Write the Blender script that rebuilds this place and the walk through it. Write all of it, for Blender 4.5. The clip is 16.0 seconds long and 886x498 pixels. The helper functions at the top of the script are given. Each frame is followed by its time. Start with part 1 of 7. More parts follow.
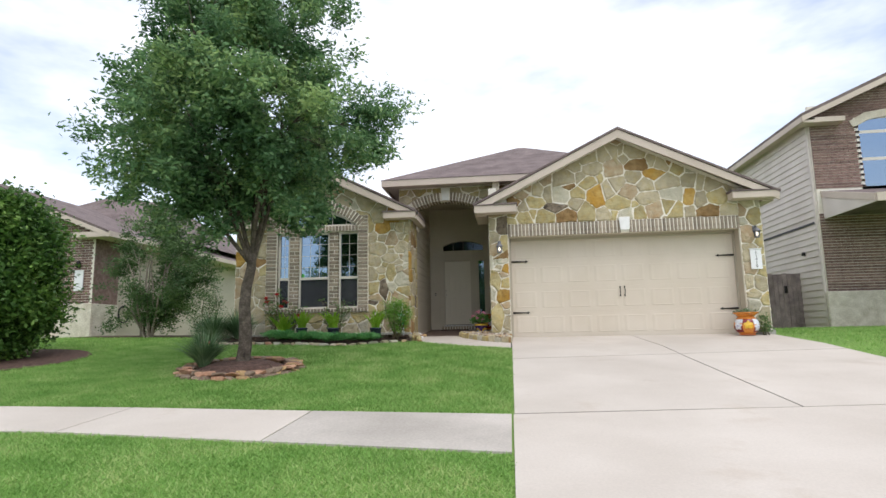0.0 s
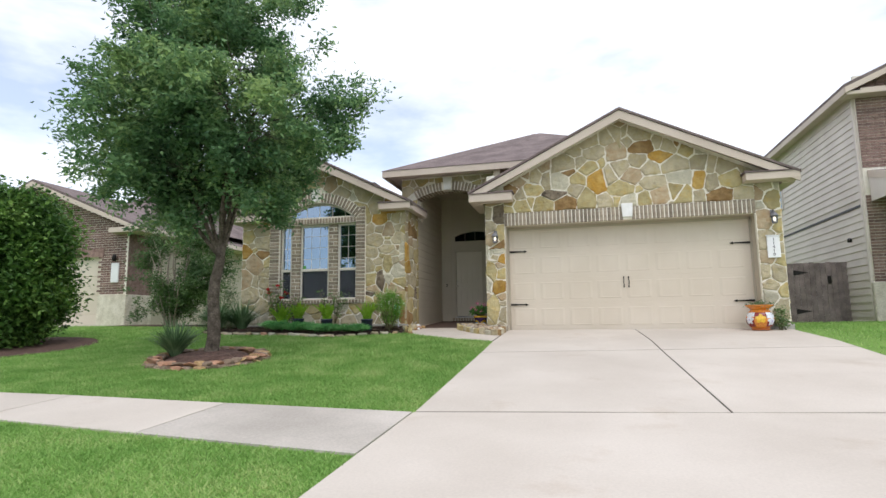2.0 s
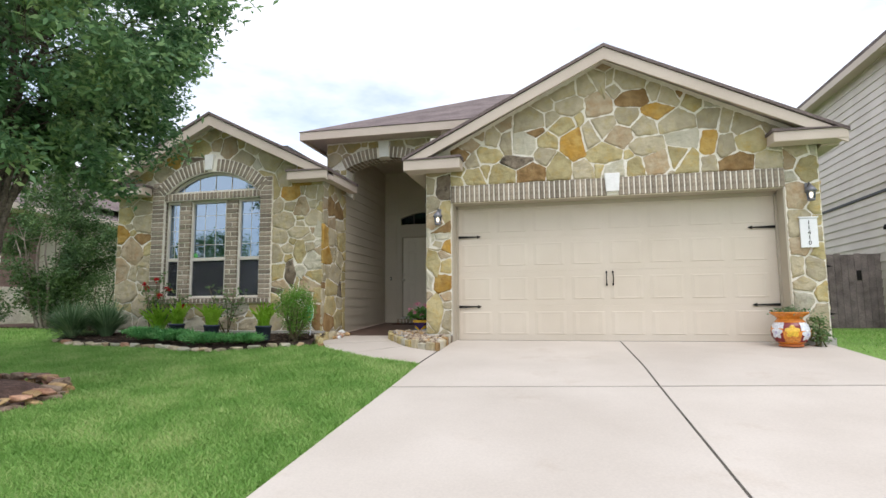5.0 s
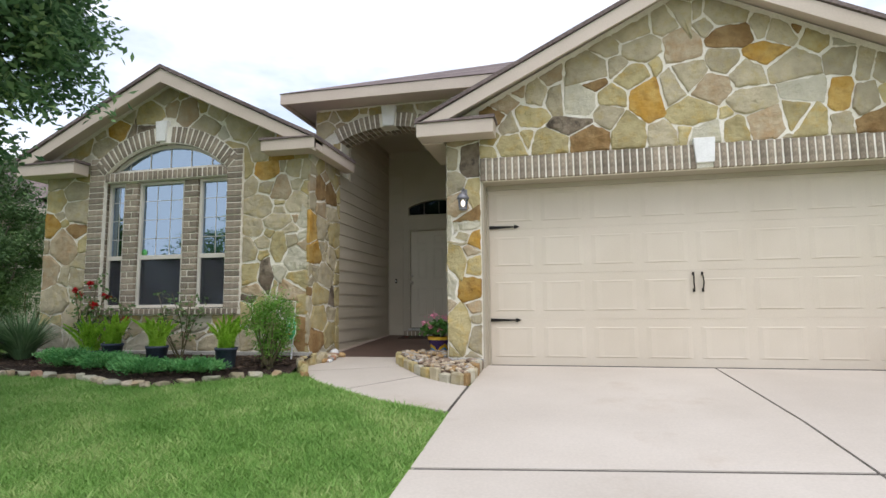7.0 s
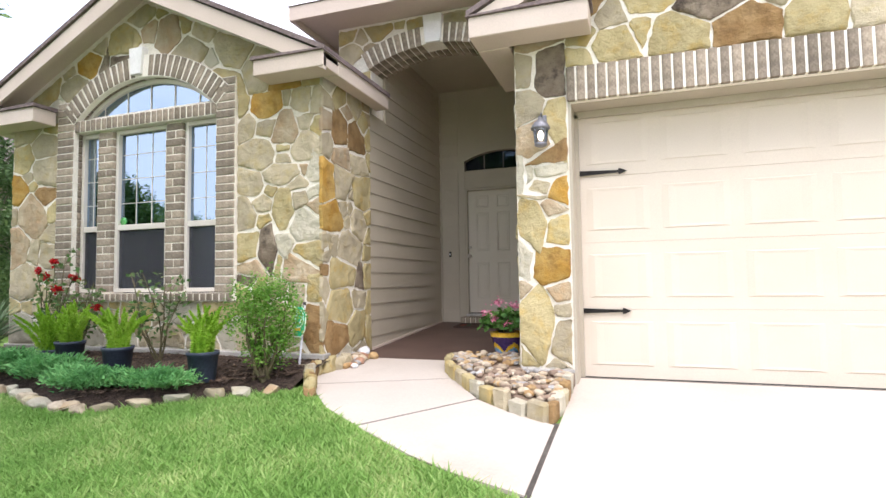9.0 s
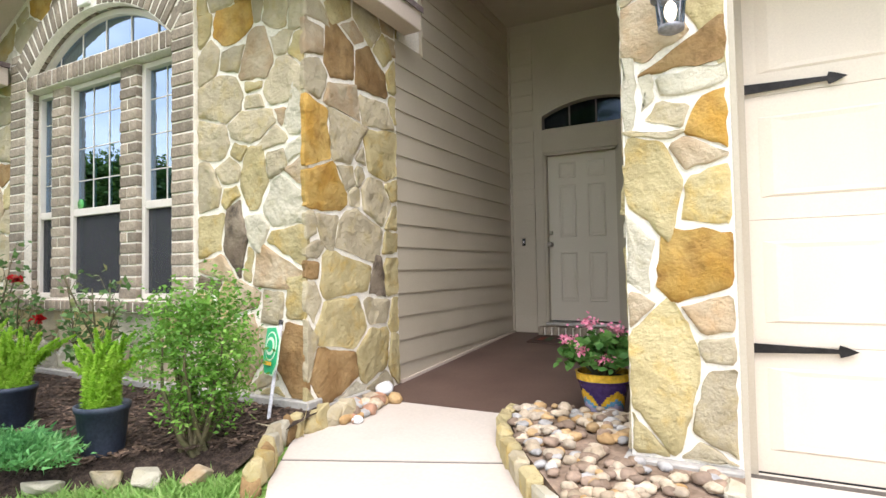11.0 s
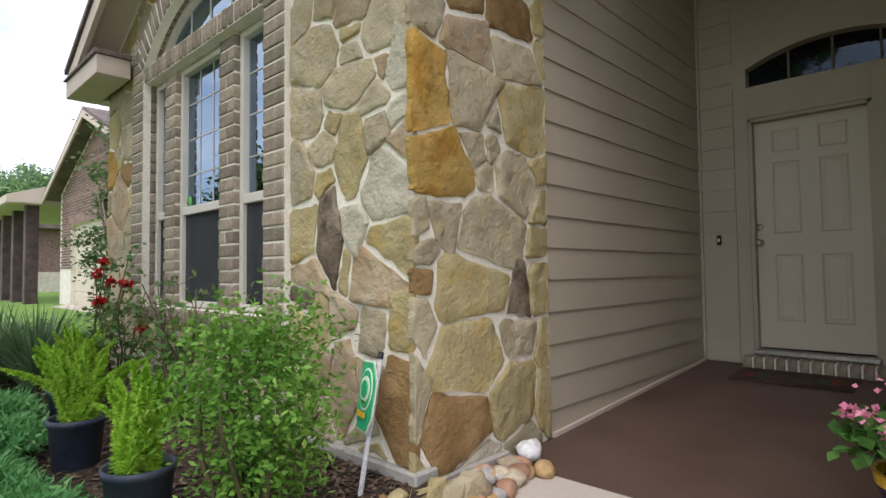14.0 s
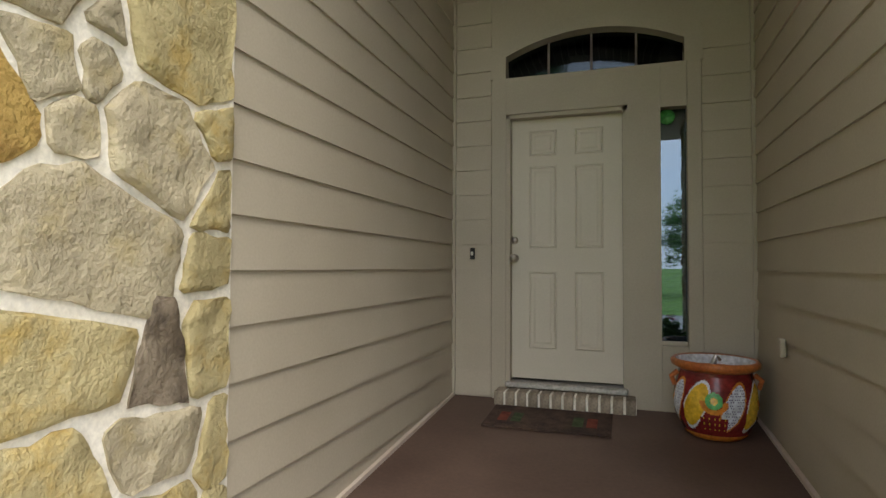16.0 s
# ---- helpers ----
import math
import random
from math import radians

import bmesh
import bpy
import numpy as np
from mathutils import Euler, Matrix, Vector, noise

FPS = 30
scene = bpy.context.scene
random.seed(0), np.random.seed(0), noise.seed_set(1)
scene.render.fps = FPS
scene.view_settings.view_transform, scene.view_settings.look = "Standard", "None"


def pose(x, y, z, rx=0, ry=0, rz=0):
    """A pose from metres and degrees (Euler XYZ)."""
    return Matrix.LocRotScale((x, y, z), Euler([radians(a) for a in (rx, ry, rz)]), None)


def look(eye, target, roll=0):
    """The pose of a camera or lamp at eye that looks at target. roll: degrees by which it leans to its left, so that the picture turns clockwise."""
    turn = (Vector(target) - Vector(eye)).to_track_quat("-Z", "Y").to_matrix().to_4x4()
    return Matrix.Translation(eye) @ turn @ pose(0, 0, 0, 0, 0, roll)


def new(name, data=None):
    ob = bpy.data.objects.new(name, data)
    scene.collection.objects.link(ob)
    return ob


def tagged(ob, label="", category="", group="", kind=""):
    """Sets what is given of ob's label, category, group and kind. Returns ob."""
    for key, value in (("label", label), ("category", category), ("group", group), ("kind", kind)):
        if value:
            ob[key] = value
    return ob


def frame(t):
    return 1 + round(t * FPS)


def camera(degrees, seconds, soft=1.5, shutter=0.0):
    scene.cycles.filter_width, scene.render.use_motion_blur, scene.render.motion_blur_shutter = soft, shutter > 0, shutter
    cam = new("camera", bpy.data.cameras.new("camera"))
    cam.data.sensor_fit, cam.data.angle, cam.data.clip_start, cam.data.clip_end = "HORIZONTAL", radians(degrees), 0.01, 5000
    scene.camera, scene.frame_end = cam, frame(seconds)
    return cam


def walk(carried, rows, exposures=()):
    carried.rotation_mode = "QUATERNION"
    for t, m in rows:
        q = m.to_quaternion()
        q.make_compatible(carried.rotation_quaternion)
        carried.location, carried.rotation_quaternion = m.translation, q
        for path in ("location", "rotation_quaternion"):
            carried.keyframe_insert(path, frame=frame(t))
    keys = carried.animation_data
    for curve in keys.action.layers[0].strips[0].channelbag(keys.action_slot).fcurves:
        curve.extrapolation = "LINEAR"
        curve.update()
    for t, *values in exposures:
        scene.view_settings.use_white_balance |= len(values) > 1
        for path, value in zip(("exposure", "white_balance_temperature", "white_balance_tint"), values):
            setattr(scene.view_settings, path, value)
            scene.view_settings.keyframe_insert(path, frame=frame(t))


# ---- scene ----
cam = camera(77.3, 16.0)
PATH = [
    (0, (0.002, -0.560, 1.277), (-0.261, 1.631, 1.600), -1.1),
    (0.5, (0.466, -0.455, 1.257), (0.103, 1.722, 1.575), -1.0),
    (1, (0.960, -0.396, 1.269), (0.537, 1.772, 1.577), -0.9),
    (1.5, (1.400, -0.240, 1.282), (0.913, 1.916, 1.578), -0.8),
    (2, (1.744, 0.025, 1.293), (1.208, 2.170, 1.581), -0.7),
    (2.5, (2.046, 0.432, 1.287), (1.468, 2.567, 1.564), -0.6),
    (3, (2.207, 0.971, 1.291), (1.554, 3.087, 1.559), -0.5),
    (3.5, (2.257, 1.573, 1.381), (1.623, 3.696, 1.631), -0.3),
    (4, (2.282, 2.187, 1.493), (1.693, 4.324, 1.737), -0.4),
    (4.5, (2.212, 2.792, 1.579), (1.700, 4.949, 1.820), -0.3),
    (6.8, (1.156, 5.673, 1.821), (0.692, 7.842, 2.054), -0.5),
    (7, (1.088, 5.868, 1.840), (0.608, 8.034, 2.076), -0.5),
    (7.5, (0.857, 6.473, 1.843), (0.341, 8.629, 2.079), -0.5),
    (8, (0.669, 7.051, 1.870), (0.069, 9.188, 2.097), -0.6),
    (8.5, (0.572, 7.629, 1.901), (-0.067, 9.758, 2.078), -0.6),
    (9, (0.525, 8.214, 1.958), (-0.204, 10.317, 2.088), -0.8),
    (9.2, (0.508, 8.433, 1.975), (-0.266, 10.521, 2.086), -0.9),
    (11.3, (-0.093, 10.616, 2.083), (-1.209, 12.545, 2.170), -1.0),
    (11.5, (-0.178, 10.735, 2.082), (-1.337, 12.640, 2.172), -1.0),
    (12, (-0.421, 10.998, 2.093), (-1.707, 12.818, 2.188), -0.9),
    (12.5, (-0.574, 11.156, 2.136), (-1.930, 12.924, 2.230), -0.7),
    (13, (-0.600, 11.222, 2.137), (-2.043, 12.921, 2.231), -0.7),
    (13.5, (-0.598, 11.285, 2.141), (-2.120, 12.912, 2.237), -0.6),
    (14, (-0.655, 11.438, 2.137), (-2.199, 13.045, 2.229), -0.6),
    (14.5, (-0.850, 11.696, 2.174), (-2.291, 13.396, 2.259), -0.4),
    (15, (-1.028, 12.036, 2.230), (-2.272, 13.885, 2.299), -0.1),
    (15.5, (-1.117, 12.352, 2.262), (-2.127, 14.339, 2.335), 0.0),
    (16, (-1.224, 12.689, 2.291), (-1.917, 14.807, 2.365), 0.3),
]
EXPOSURES = [(0, 0.33, 6350, 12.5), (2.5, 0.34, 6350, 12.5), (4.5, 0.45, 6350, 13), (7, 0.37, 6280, 13), (7.5, 0.61, 6300, 14), (8, 0.73, 6300, 16), (9, 1.25, 6330, 19), (11.5, 1.49, 6400, 16),
             (12.5, 1.17, 6350, 18), (13, 0.93, 6320, 18), (14, 0.61, 6380, 17), (14.5, 0.69, 6550, 16), (15, 0.94, 6600, 14), (15.5, 1.07, 6650, 12), (16, 1.36, 6750, 11)]
walk(cam, [(t, look(eye, target, roll)) for t, eye, target, roll in PATH], EXPOSURES)

# ---- world, sun ----
world = bpy.data.worlds.new("overcast_sky")
scene.world = world
world.use_nodes = True
wn, wl = world.node_tree.nodes, world.node_tree.links
wn.clear()
w_out = wn.new("ShaderNodeOutputWorld")
w_bg = wn.new("ShaderNodeBackground")
w_sky = wn.new("ShaderNodeTexSky")
w_sky.sky_type, w_sky.sun_disc = "NISHITA", False
w_sky.sun_elevation, w_sky.sun_rotation = radians(60), radians(150.6)
w_dim = wn.new("ShaderNodeVectorMath")
w_dim.operation = "SCALE"
w_dim.inputs["Scale"].default_value = 0.16
w_co = wn.new("ShaderNodeTexCoord")
w_map = wn.new("ShaderNodeMapping")
w_map.inputs["Scale"].default_value = (1.0, 1.0, 2.6)
w_noise = wn.new("ShaderNodeTexNoise")
w_noise.inputs["Scale"].default_value, w_noise.inputs["Detail"].default_value = 2.2, 6.0
w_noise.inputs["Roughness"].default_value = 0.55
w_ramp = wn.new("ShaderNodeValToRGB")
w_ramp.color_ramp.elements[0].position, w_ramp.color_ramp.elements[1].position = 0.36, 0.6
w_ramp.color_ramp.elements[0].color = (0.3, 0.3, 0.3, 1)
w_ramp.color_ramp.elements[1].color = (1, 1, 1, 1)
w_mix = wn.new("ShaderNodeMix")
w_mix.data_type = "RGBA"
w_mix.inputs["B"].default_value = (1.1, 1.13, 1.17, 1)
wl.new(w_sky.outputs["Color"], w_dim.inputs[0])
wl.new(w_co.outputs["Generated"], w_map.inputs["Vector"])
wl.new(w_map.outputs["Vector"], w_noise.inputs["Vector"])
wl.new(w_noise.outputs["Fac"], w_ramp.inputs["Fac"])
wl.new(w_ramp.outputs["Color"], w_mix.inputs["Factor"])
wl.new(w_dim.outputs["Vector"], w_mix.inputs["A"])
wl.new(w_mix.outputs["Result"], w_bg.inputs["Color"])
wl.new(w_bg.outputs["Background"], w_out.inputs["Surface"])
w_bg.inputs["Strength"].default_value = 1.0

sun = new("sun", bpy.data.lights.new("sun", "SUN"))
sun.data.energy, sun.data.angle, sun.data.color = 1.25, radians(42), (1.0, 0.96, 0.9)
sun.matrix_world = look((9, -8, 31.8), (0, 8, 0))


# ---- materials ----
def surf(name, a, b, rough=0.8, scale=3.0, fine=45.0, bump=0.3, dist=0.01, vary=0.0, metal=0.0, island=False, spec=0.35, fleck=0.25):
    """A procedural surface: two colours mixed by a coarse noise, darkened and relieved by a fine one."""
    m = bpy.data.materials.new(name)
    m.use_nodes = True
    n, l = m.node_tree.nodes, m.node_tree.links
    p = n["Principled BSDF"]
    co = n.new("ShaderNodeTexCoord")
    big, small = n.new("ShaderNodeTexNoise"), n.new("ShaderNodeTexNoise")
    big.inputs["Scale"].default_value, big.inputs["Detail"].default_value = scale, 5
    small.inputs["Scale"].default_value, small.inputs["Detail"].default_value = fine, 7
    l.new(co.outputs["Object"], big.inputs["Vector"])
    l.new(co.outputs["Object"], small.inputs["Vector"])
    ramp = n.new("ShaderNodeValToRGB")
    ramp.color_ramp.elements[0].position, ramp.color_ramp.elements[1].position = 0.33, 0.67
    ramp.color_ramp.elements[0].color, ramp.color_ramp.elements[1].color = (*a, 1), (*b, 1)
    l.new(big.outputs["Fac"], ramp.inputs["Fac"])
    hue = n.new("ShaderNodeHueSaturation")
    l.new(ramp.outputs["Color"], hue.inputs["Color"])
    val = n.new("ShaderNodeMapRange")
    val.inputs["From Min"].default_value, val.inputs["From Max"].default_value = 0.3, 0.7
    val.inputs["To Min"].default_value, val.inputs["To Max"].default_value = 1 - fleck, 1 + fleck
    l.new(small.outputs["Fac"], val.inputs["Value"])
    if vary:
        src = n.new("ShaderNodeNewGeometry") if island else n.new("ShaderNodeObjectInfo")
        rnd = n.new("ShaderNodeMapRange")
        rnd.inputs["To Min"].default_value, rnd.inputs["To Max"].default_value = 1 - vary, 1 + vary
        l.new(src.outputs["Random Per Island" if island else "Random"], rnd.inputs["Value"])
        mul = n.new("ShaderNodeMath")
        mul.operation = "MULTIPLY"
        l.new(val.outputs["Result"], mul.inputs[0])
        l.new(rnd.outputs["Result"], mul.inputs[1])
        l.new(mul.outputs["Value"], hue.inputs["Value"])
    else:
        l.new(val.outputs["Result"], hue.inputs["Value"])
    l.new(hue.outputs["Color"], p.inputs["Base Color"])
    p.inputs["Roughness"].default_value, p.inputs["Metallic"].default_value = rough, metal
    p.inputs["Specular IOR Level"].default_value = spec
    if bump:
        bn = n.new("ShaderNodeBump")
        bn.inputs["Strength"].default_value, bn.inputs["Distance"].default_value = bump, dist
        l.new(small.outputs["Fac"], bn.inputs["Height"])
        l.new(bn.outputs["Normal"], p.inputs["Normal"])
    return m


def leaf_mat(name, a, b, c, rough=0.5, scale=0.8, trans=0.25, patch=1.6):
    """Foliage: a colour for each leaf from dark to light, with some light let through."""
    m = bpy.data.materials.new(name)
    m.use_nodes = True
    n, l = m.node_tree.nodes, m.node_tree.links
    p = n["Principled BSDF"]
    geo, ramp = n.new("ShaderNodeNewGeometry"), n.new("ShaderNodeValToRGB")
    e = ramp.color_ramp.elements
    e[0].color, e[1].color = (*a, 1), (*c, 1)
    e.new(0.55).color = (*b, 1)
    co, big = n.new("ShaderNodeTexCoord"), n.new("ShaderNodeTexNoise")
    big.inputs["Scale"].default_value = scale
    l.new(co.outputs["Object"], big.inputs["Vector"])
    mix = n.new("ShaderNodeMath")
    mix.operation = "MULTIPLY_ADD"
    mix.inputs[1].default_value = 0.55
    l.new(geo.outputs["Random Per Island"], mix.inputs[0])
    sub = n.new("ShaderNodeMath")
    sub.operation = "MULTIPLY_ADD"
    sub.inputs[1].default_value, sub.inputs[2].default_value = patch, 0.22 - 0.5 * patch
    l.new(big.outputs["Fac"], sub.inputs[0])
    l.new(sub.outputs["Value"], mix.inputs[2])
    l.new(mix.outputs["Value"], ramp.inputs["Fac"])
    l.new(ramp.outputs["Color"], p.inputs["Base Color"])
    p.inputs["Roughness"].default_value, p.inputs["Specular IOR Level"].default_value = rough + 0.12, 0.22
    tr, add = n.new("ShaderNodeBsdfTranslucent"), n.new("ShaderNodeMixShader")
    add.inputs["Fac"].default_value = trans
    l.new(ramp.outputs["Color"], tr.inputs["Color"])
    l.new(p.outputs["BSDF"], add.inputs[1])
    l.new(tr.outputs["BSDF"], add.inputs[2])
    l.new(add.outputs["Shader"], n["Material Output"].inputs["Surface"])
    return m


def glass_mat(name, tint, ior):
    m = bpy.data.materials.new(name)
    m.use_nodes = True
    n, l = m.node_tree.nodes, m.node_tree.links
    n.remove(n["Principled BSDF"])
    fr, tr, gl, mix = (n.new(k) for k in ("ShaderNodeFresnel", "ShaderNodeBsdfTransparent", "ShaderNodeBsdfGlossy", "ShaderNodeMixShader"))
    fr.inputs["IOR"].default_value = ior
    tr.inputs["Color"].default_value = (*tint, 1)
    gl.inputs["Roughness"].default_value = 0.01
    # tint puts the blue of the reflected sky into the gloss colour
    gl.inputs["Color"].default_value = (0.6, 0.78, 0.98, 1)
    l.new(fr.outputs["Fac"], mix.inputs["Fac"])
    l.new(tr.outputs["BSDF"], mix.inputs[1])
    l.new(gl.outputs["BSDF"], mix.inputs[2])
    l.new(mix.outputs["Shader"], n["Material Output"].inputs["Surface"])
    return m


def glow_mat(name, colour, strength):
    m = bpy.data.materials.new(name)
    m.use_nodes = True
    p = m.node_tree.nodes["Principled BSDF"]
    p.inputs["Base Color"].default_value = (*colour, 1)
    p.inputs["Emission Color"].default_value = (*colour, 1)
    p.inputs["Emission Strength"].default_value = strength
    return m


def stone_mat(name, a, b, stain, amount, pits=0.0, vary=0.14):
    """Rough fieldstone: two colours in soft patches, rusty or mossy stains, dark pits, a craggy face; each stone differs."""
    m = bpy.data.materials.new(name)
    m.use_nodes = True
    n, l = m.node_tree.nodes, m.node_tree.links
    p = n["Principled BSDF"]
    co, info, shift = n.new("ShaderNodeTexCoord"), n.new("ShaderNodeObjectInfo"), n.new("ShaderNodeVectorMath")
    far = n.new("ShaderNodeMath")
    far.operation, far.inputs[1].default_value = "MULTIPLY", 60.0
    l.new(info.outputs["Random"], far.inputs[0])
    l.new(co.outputs["Object"], shift.inputs[0])
    l.new(far.outputs["Value"], shift.inputs[1])

    def cloud(scale, detail, rough):
        t = n.new("ShaderNodeTexNoise")
        t.inputs["Scale"].default_value, t.inputs["Detail"].default_value, t.inputs["Roughness"].default_value = scale, detail, rough
        l.new(shift.outputs["Vector"], t.inputs["Vector"])
        return t.outputs["Fac"]

    def span(socket, lo, hi, to_lo, to_hi):
        r = n.new("ShaderNodeMapRange")
        for key, value in (("From Min", lo), ("From Max", hi), ("To Min", to_lo), ("To Max", to_hi)):
            r.inputs[key].default_value = value
        l.new(socket, r.inputs["Value"])
        return r.outputs["Result"]

    def mixed(fac, one, two):
        x = n.new("ShaderNodeMix")
        x.data_type = "RGBA"
        l.new(fac, x.inputs["Factor"])
        for key, value in (("A", one), ("B", two)):
            if isinstance(value, tuple):
                x.inputs[key].default_value = (*value, 1)
            else:
                l.new(value, x.inputs[key])
        return x.outputs["Result"]

    base = mixed(span(cloud(5.0, 4, 0.55), 0.36, 0.62, 0, 1), a, b)
    base = mixed(span(cloud(7.0, 6, 0.62), 0.5, 0.68, 0, amount), base, stain)
    base = mixed(span(cloud(38.0, 5, 0.7), 0.6, 0.72, 0, 0.35 + pits), base, tuple(0.3 * k for k in a))
    hue = n.new("ShaderNodeHueSaturation")
    l.new(base, hue.inputs["Color"])
    l.new(span(info.outputs["Random"], 0, 1, 1 - vary, 1 + vary), hue.inputs["Value"])
    l.new(hue.outputs["Color"], p.inputs["Base Color"])
    p.inputs["Roughness"].default_value, p.inputs["Specular IOR Level"].default_value = 0.92, 0.2
    coarse, fine = n.new("ShaderNodeBump"), n.new("ShaderNodeBump")
    coarse.inputs["Strength"].default_value, coarse.inputs["Distance"].default_value = 0.8, 0.05
    fine.inputs["Strength"].default_value, fine.inputs["Distance"].default_value = 0.8, 0.011
    l.new(cloud(9.0, 7, 0.6), coarse.inputs["Height"])
    l.new(cloud(55.0, 5, 0.65), fine.inputs["Height"])
    l.new(coarse.outputs["Normal"], fine.inputs["Normal"])
    l.new(fine.outputs["Normal"], p.inputs["Normal"])
    return m


STONE = {
    "g": stone_mat("stone_grey_tan", (0.385, 0.33, 0.225), (0.49, 0.425, 0.29), (0.42, 0.33, 0.14), 0.55),
    "y": stone_mat("stone_olive_yellow", (0.38, 0.315, 0.16), (0.49, 0.415, 0.225), (0.47, 0.32, 0.085), 0.65),
    "t": stone_mat("stone_pale_tan", (0.46, 0.43, 0.33), (0.54, 0.50, 0.39), (0.44, 0.38, 0.22), 0.35),
    "p": stone_mat("stone_pinkish_tan", (0.38, 0.28, 0.17), (0.46, 0.38, 0.26), (0.40, 0.24, 0.10), 0.5),
    "o": stone_mat("stone_orange", (0.42, 0.235, 0.045), (0.47, 0.315, 0.1), (0.24, 0.12, 0.035), 0.6),
    "b": stone_mat("stone_rusty_brown", (0.25, 0.148, 0.06), (0.35, 0.23, 0.105), (0.13, 0.078, 0.035), 0.6),
    "d": stone_mat("stone_dark_pitted", (0.15, 0.115, 0.08), (0.27, 0.22, 0.16), (0.045, 0.035, 0.028), 1.0, 0.5),
}
MORTAR = surf("pale_mortar", (0.74, 0.69, 0.58), (0.84, 0.80, 0.71), 0.95, 6, 70, 0.5, 0.006, fleck=0.12)
BRICK = surf("taupe_brick", (0.19, 0.155, 0.115), (0.35, 0.29, 0.22), 0.9, 9, 60, 0.6, 0.006, 0.3)
RED_BRICK = surf("red_brown_brick", (0.17, 0.105, 0.088), (0.28, 0.19, 0.16), 0.9, 9, 60, 0.5, 0.006, 0.25)
WHITE_STONE = surf("white_cast_stone", (0.74, 0.73, 0.70), (0.84, 0.83, 0.81), 0.85, 5, 60, 0.2, 0.003, fleck=0.05)
LIMESTONE = surf("cream_limestone", (0.50, 0.45, 0.35), (0.66, 0.61, 0.51), 0.9, 5, 35, 0.6, 0.01, 0.1)
SIDING = surf("beige_painted_siding", (0.43, 0.375, 0.285), (0.47, 0.415, 0.32), 0.6, 1.5, 90, 0.12, 0.003, 0.02, fleck=0.04)
TRIM = surf("beige_painted_trim", (0.42, 0.37, 0.285), (0.46, 0.41, 0.32), 0.6, 1.5, 80, 0.1, 0.003, fleck=0.04)
FASCIA = surf("pinkish_beige_fascia_paint", (0.525, 0.44, 0.365), (0.595, 0.505, 0.425), 0.65, 1.2, 70, 0.1, 0.003, fleck=0.05)
DOORPAINT = surf("cream_garage_door_paint", (0.61, 0.535, 0.43), (0.66, 0.585, 0.48), 0.55, 1.0, 120, 0.12, 0.002, fleck=0.04)
ENTRY = surf("beige_entry_door_paint", (0.56, 0.51, 0.41), (0.60, 0.55, 0.45), 0.5, 1.2, 90, 0.05, 0.002, fleck=0.03)
SHINGLE = surf("mauve_brown_shingle", (0.13, 0.10, 0.095), (0.21, 0.165, 0.155), 0.95, 2.2, 30, 0.8, 0.015, fleck=0.3)
CONCRETE = surf("pinkish_concrete", (0.49, 0.437, 0.375), (0.57, 0.515, 0.45), 0.9, 0.7, 50, 0.18, 0.003, 0.03, fleck=0.045)
cn, cl = CONCRETE.node_tree.nodes, CONCRETE.node_tree.links
c_spot, c_map, c_mul = cn.new("ShaderNodeTexNoise"), cn.new("ShaderNodeMapRange"), cn.new("ShaderNodeMix")
c_co = cn.new("ShaderNodeTexCoord")
c_spot.inputs["Scale"].default_value, c_spot.inputs["Detail"].default_value, c_spot.inputs["Roughness"].default_value = 0.9, 8, 0.66
c_map.inputs["From Min"].default_value, c_map.inputs["From Max"].default_value = 0.58, 0.72
c_mul.data_type, c_mul.blend_type = "RGBA", "MULTIPLY"
c_mul.inputs["B"].default_value = (0.89, 0.855, 0.82, 1)
cl.new(c_co.outputs["Object"], c_spot.inputs["Vector"])
cl.new(c_spot.outputs["Fac"], c_map.inputs["Value"])
cl.new(c_map.outputs["Result"], c_mul.inputs["Factor"])
cl.new(cn["Principled BSDF"].inputs["Base Color"].links[0].from_socket, c_mul.inputs["A"])
cl.new(c_mul.outputs["Result"], cn["Principled BSDF"].inputs["Base Color"])
WALKCON = surf("grey_weathered_concrete", (0.34, 0.31, 0.27), (0.47, 0.43, 0.38), 0.9, 0.9, 45, 0.3, 0.003, 0.16, fleck=0.1)
FOUNDATION = surf("grey_foundation_concrete", (0.30, 0.29, 0.26), (0.42, 0.40, 0.36), 0.9, 2.5, 40, 0.4, 0.005, fleck=0.12)
JOINT = surf("dark_joint_filler", (0.07, 0.062, 0.052), (0.13, 0.115, 0.098), 0.95, 4, 60, 0.3, 0.004)
PORCH = surf("brown_porch_paint", (0.085, 0.052, 0.04), (0.125, 0.08, 0.062), 0.55, 1.6, 45, 0.15, 0.003, fleck=0.1)
ASPHALT = surf("street_concrete", (0.32, 0.31, 0.29), (0.42, 0.4, 0.37), 0.95, 0.8, 60, 0.4, 0.004)
MULCH = surf("dark_bark_mulch", (0.03, 0.02, 0.014), (0.09, 0.062, 0.045), 0.95, 22, 70, 1.0, 0.03, fleck=0.5)
SOIL = surf("reddish_brown_mulch", (0.07, 0.04, 0.03), (0.14, 0.085, 0.065), 0.95, 12, 60, 1.0, 0.02, fleck=0.4)
LAWN = surf("lawn_ground", (0.125, 0.24, 0.04), (0.18, 0.305, 0.062), 0.9, 1.1, 30, 1.0, 0.03, fleck=0.35)
GRASS = leaf_mat("grass_blades", (0.14, 0.30, 0.055), (0.28, 0.47, 0.125), (0.52, 0.60, 0.25), 0.5, 1.9, 0.4, 1.15)
OAK = leaf_mat("oak_leaves", (0.055, 0.13, 0.06), (0.16, 0.29, 0.125), (0.40, 0.54, 0.21), 0.35, 0.9, 0.38)
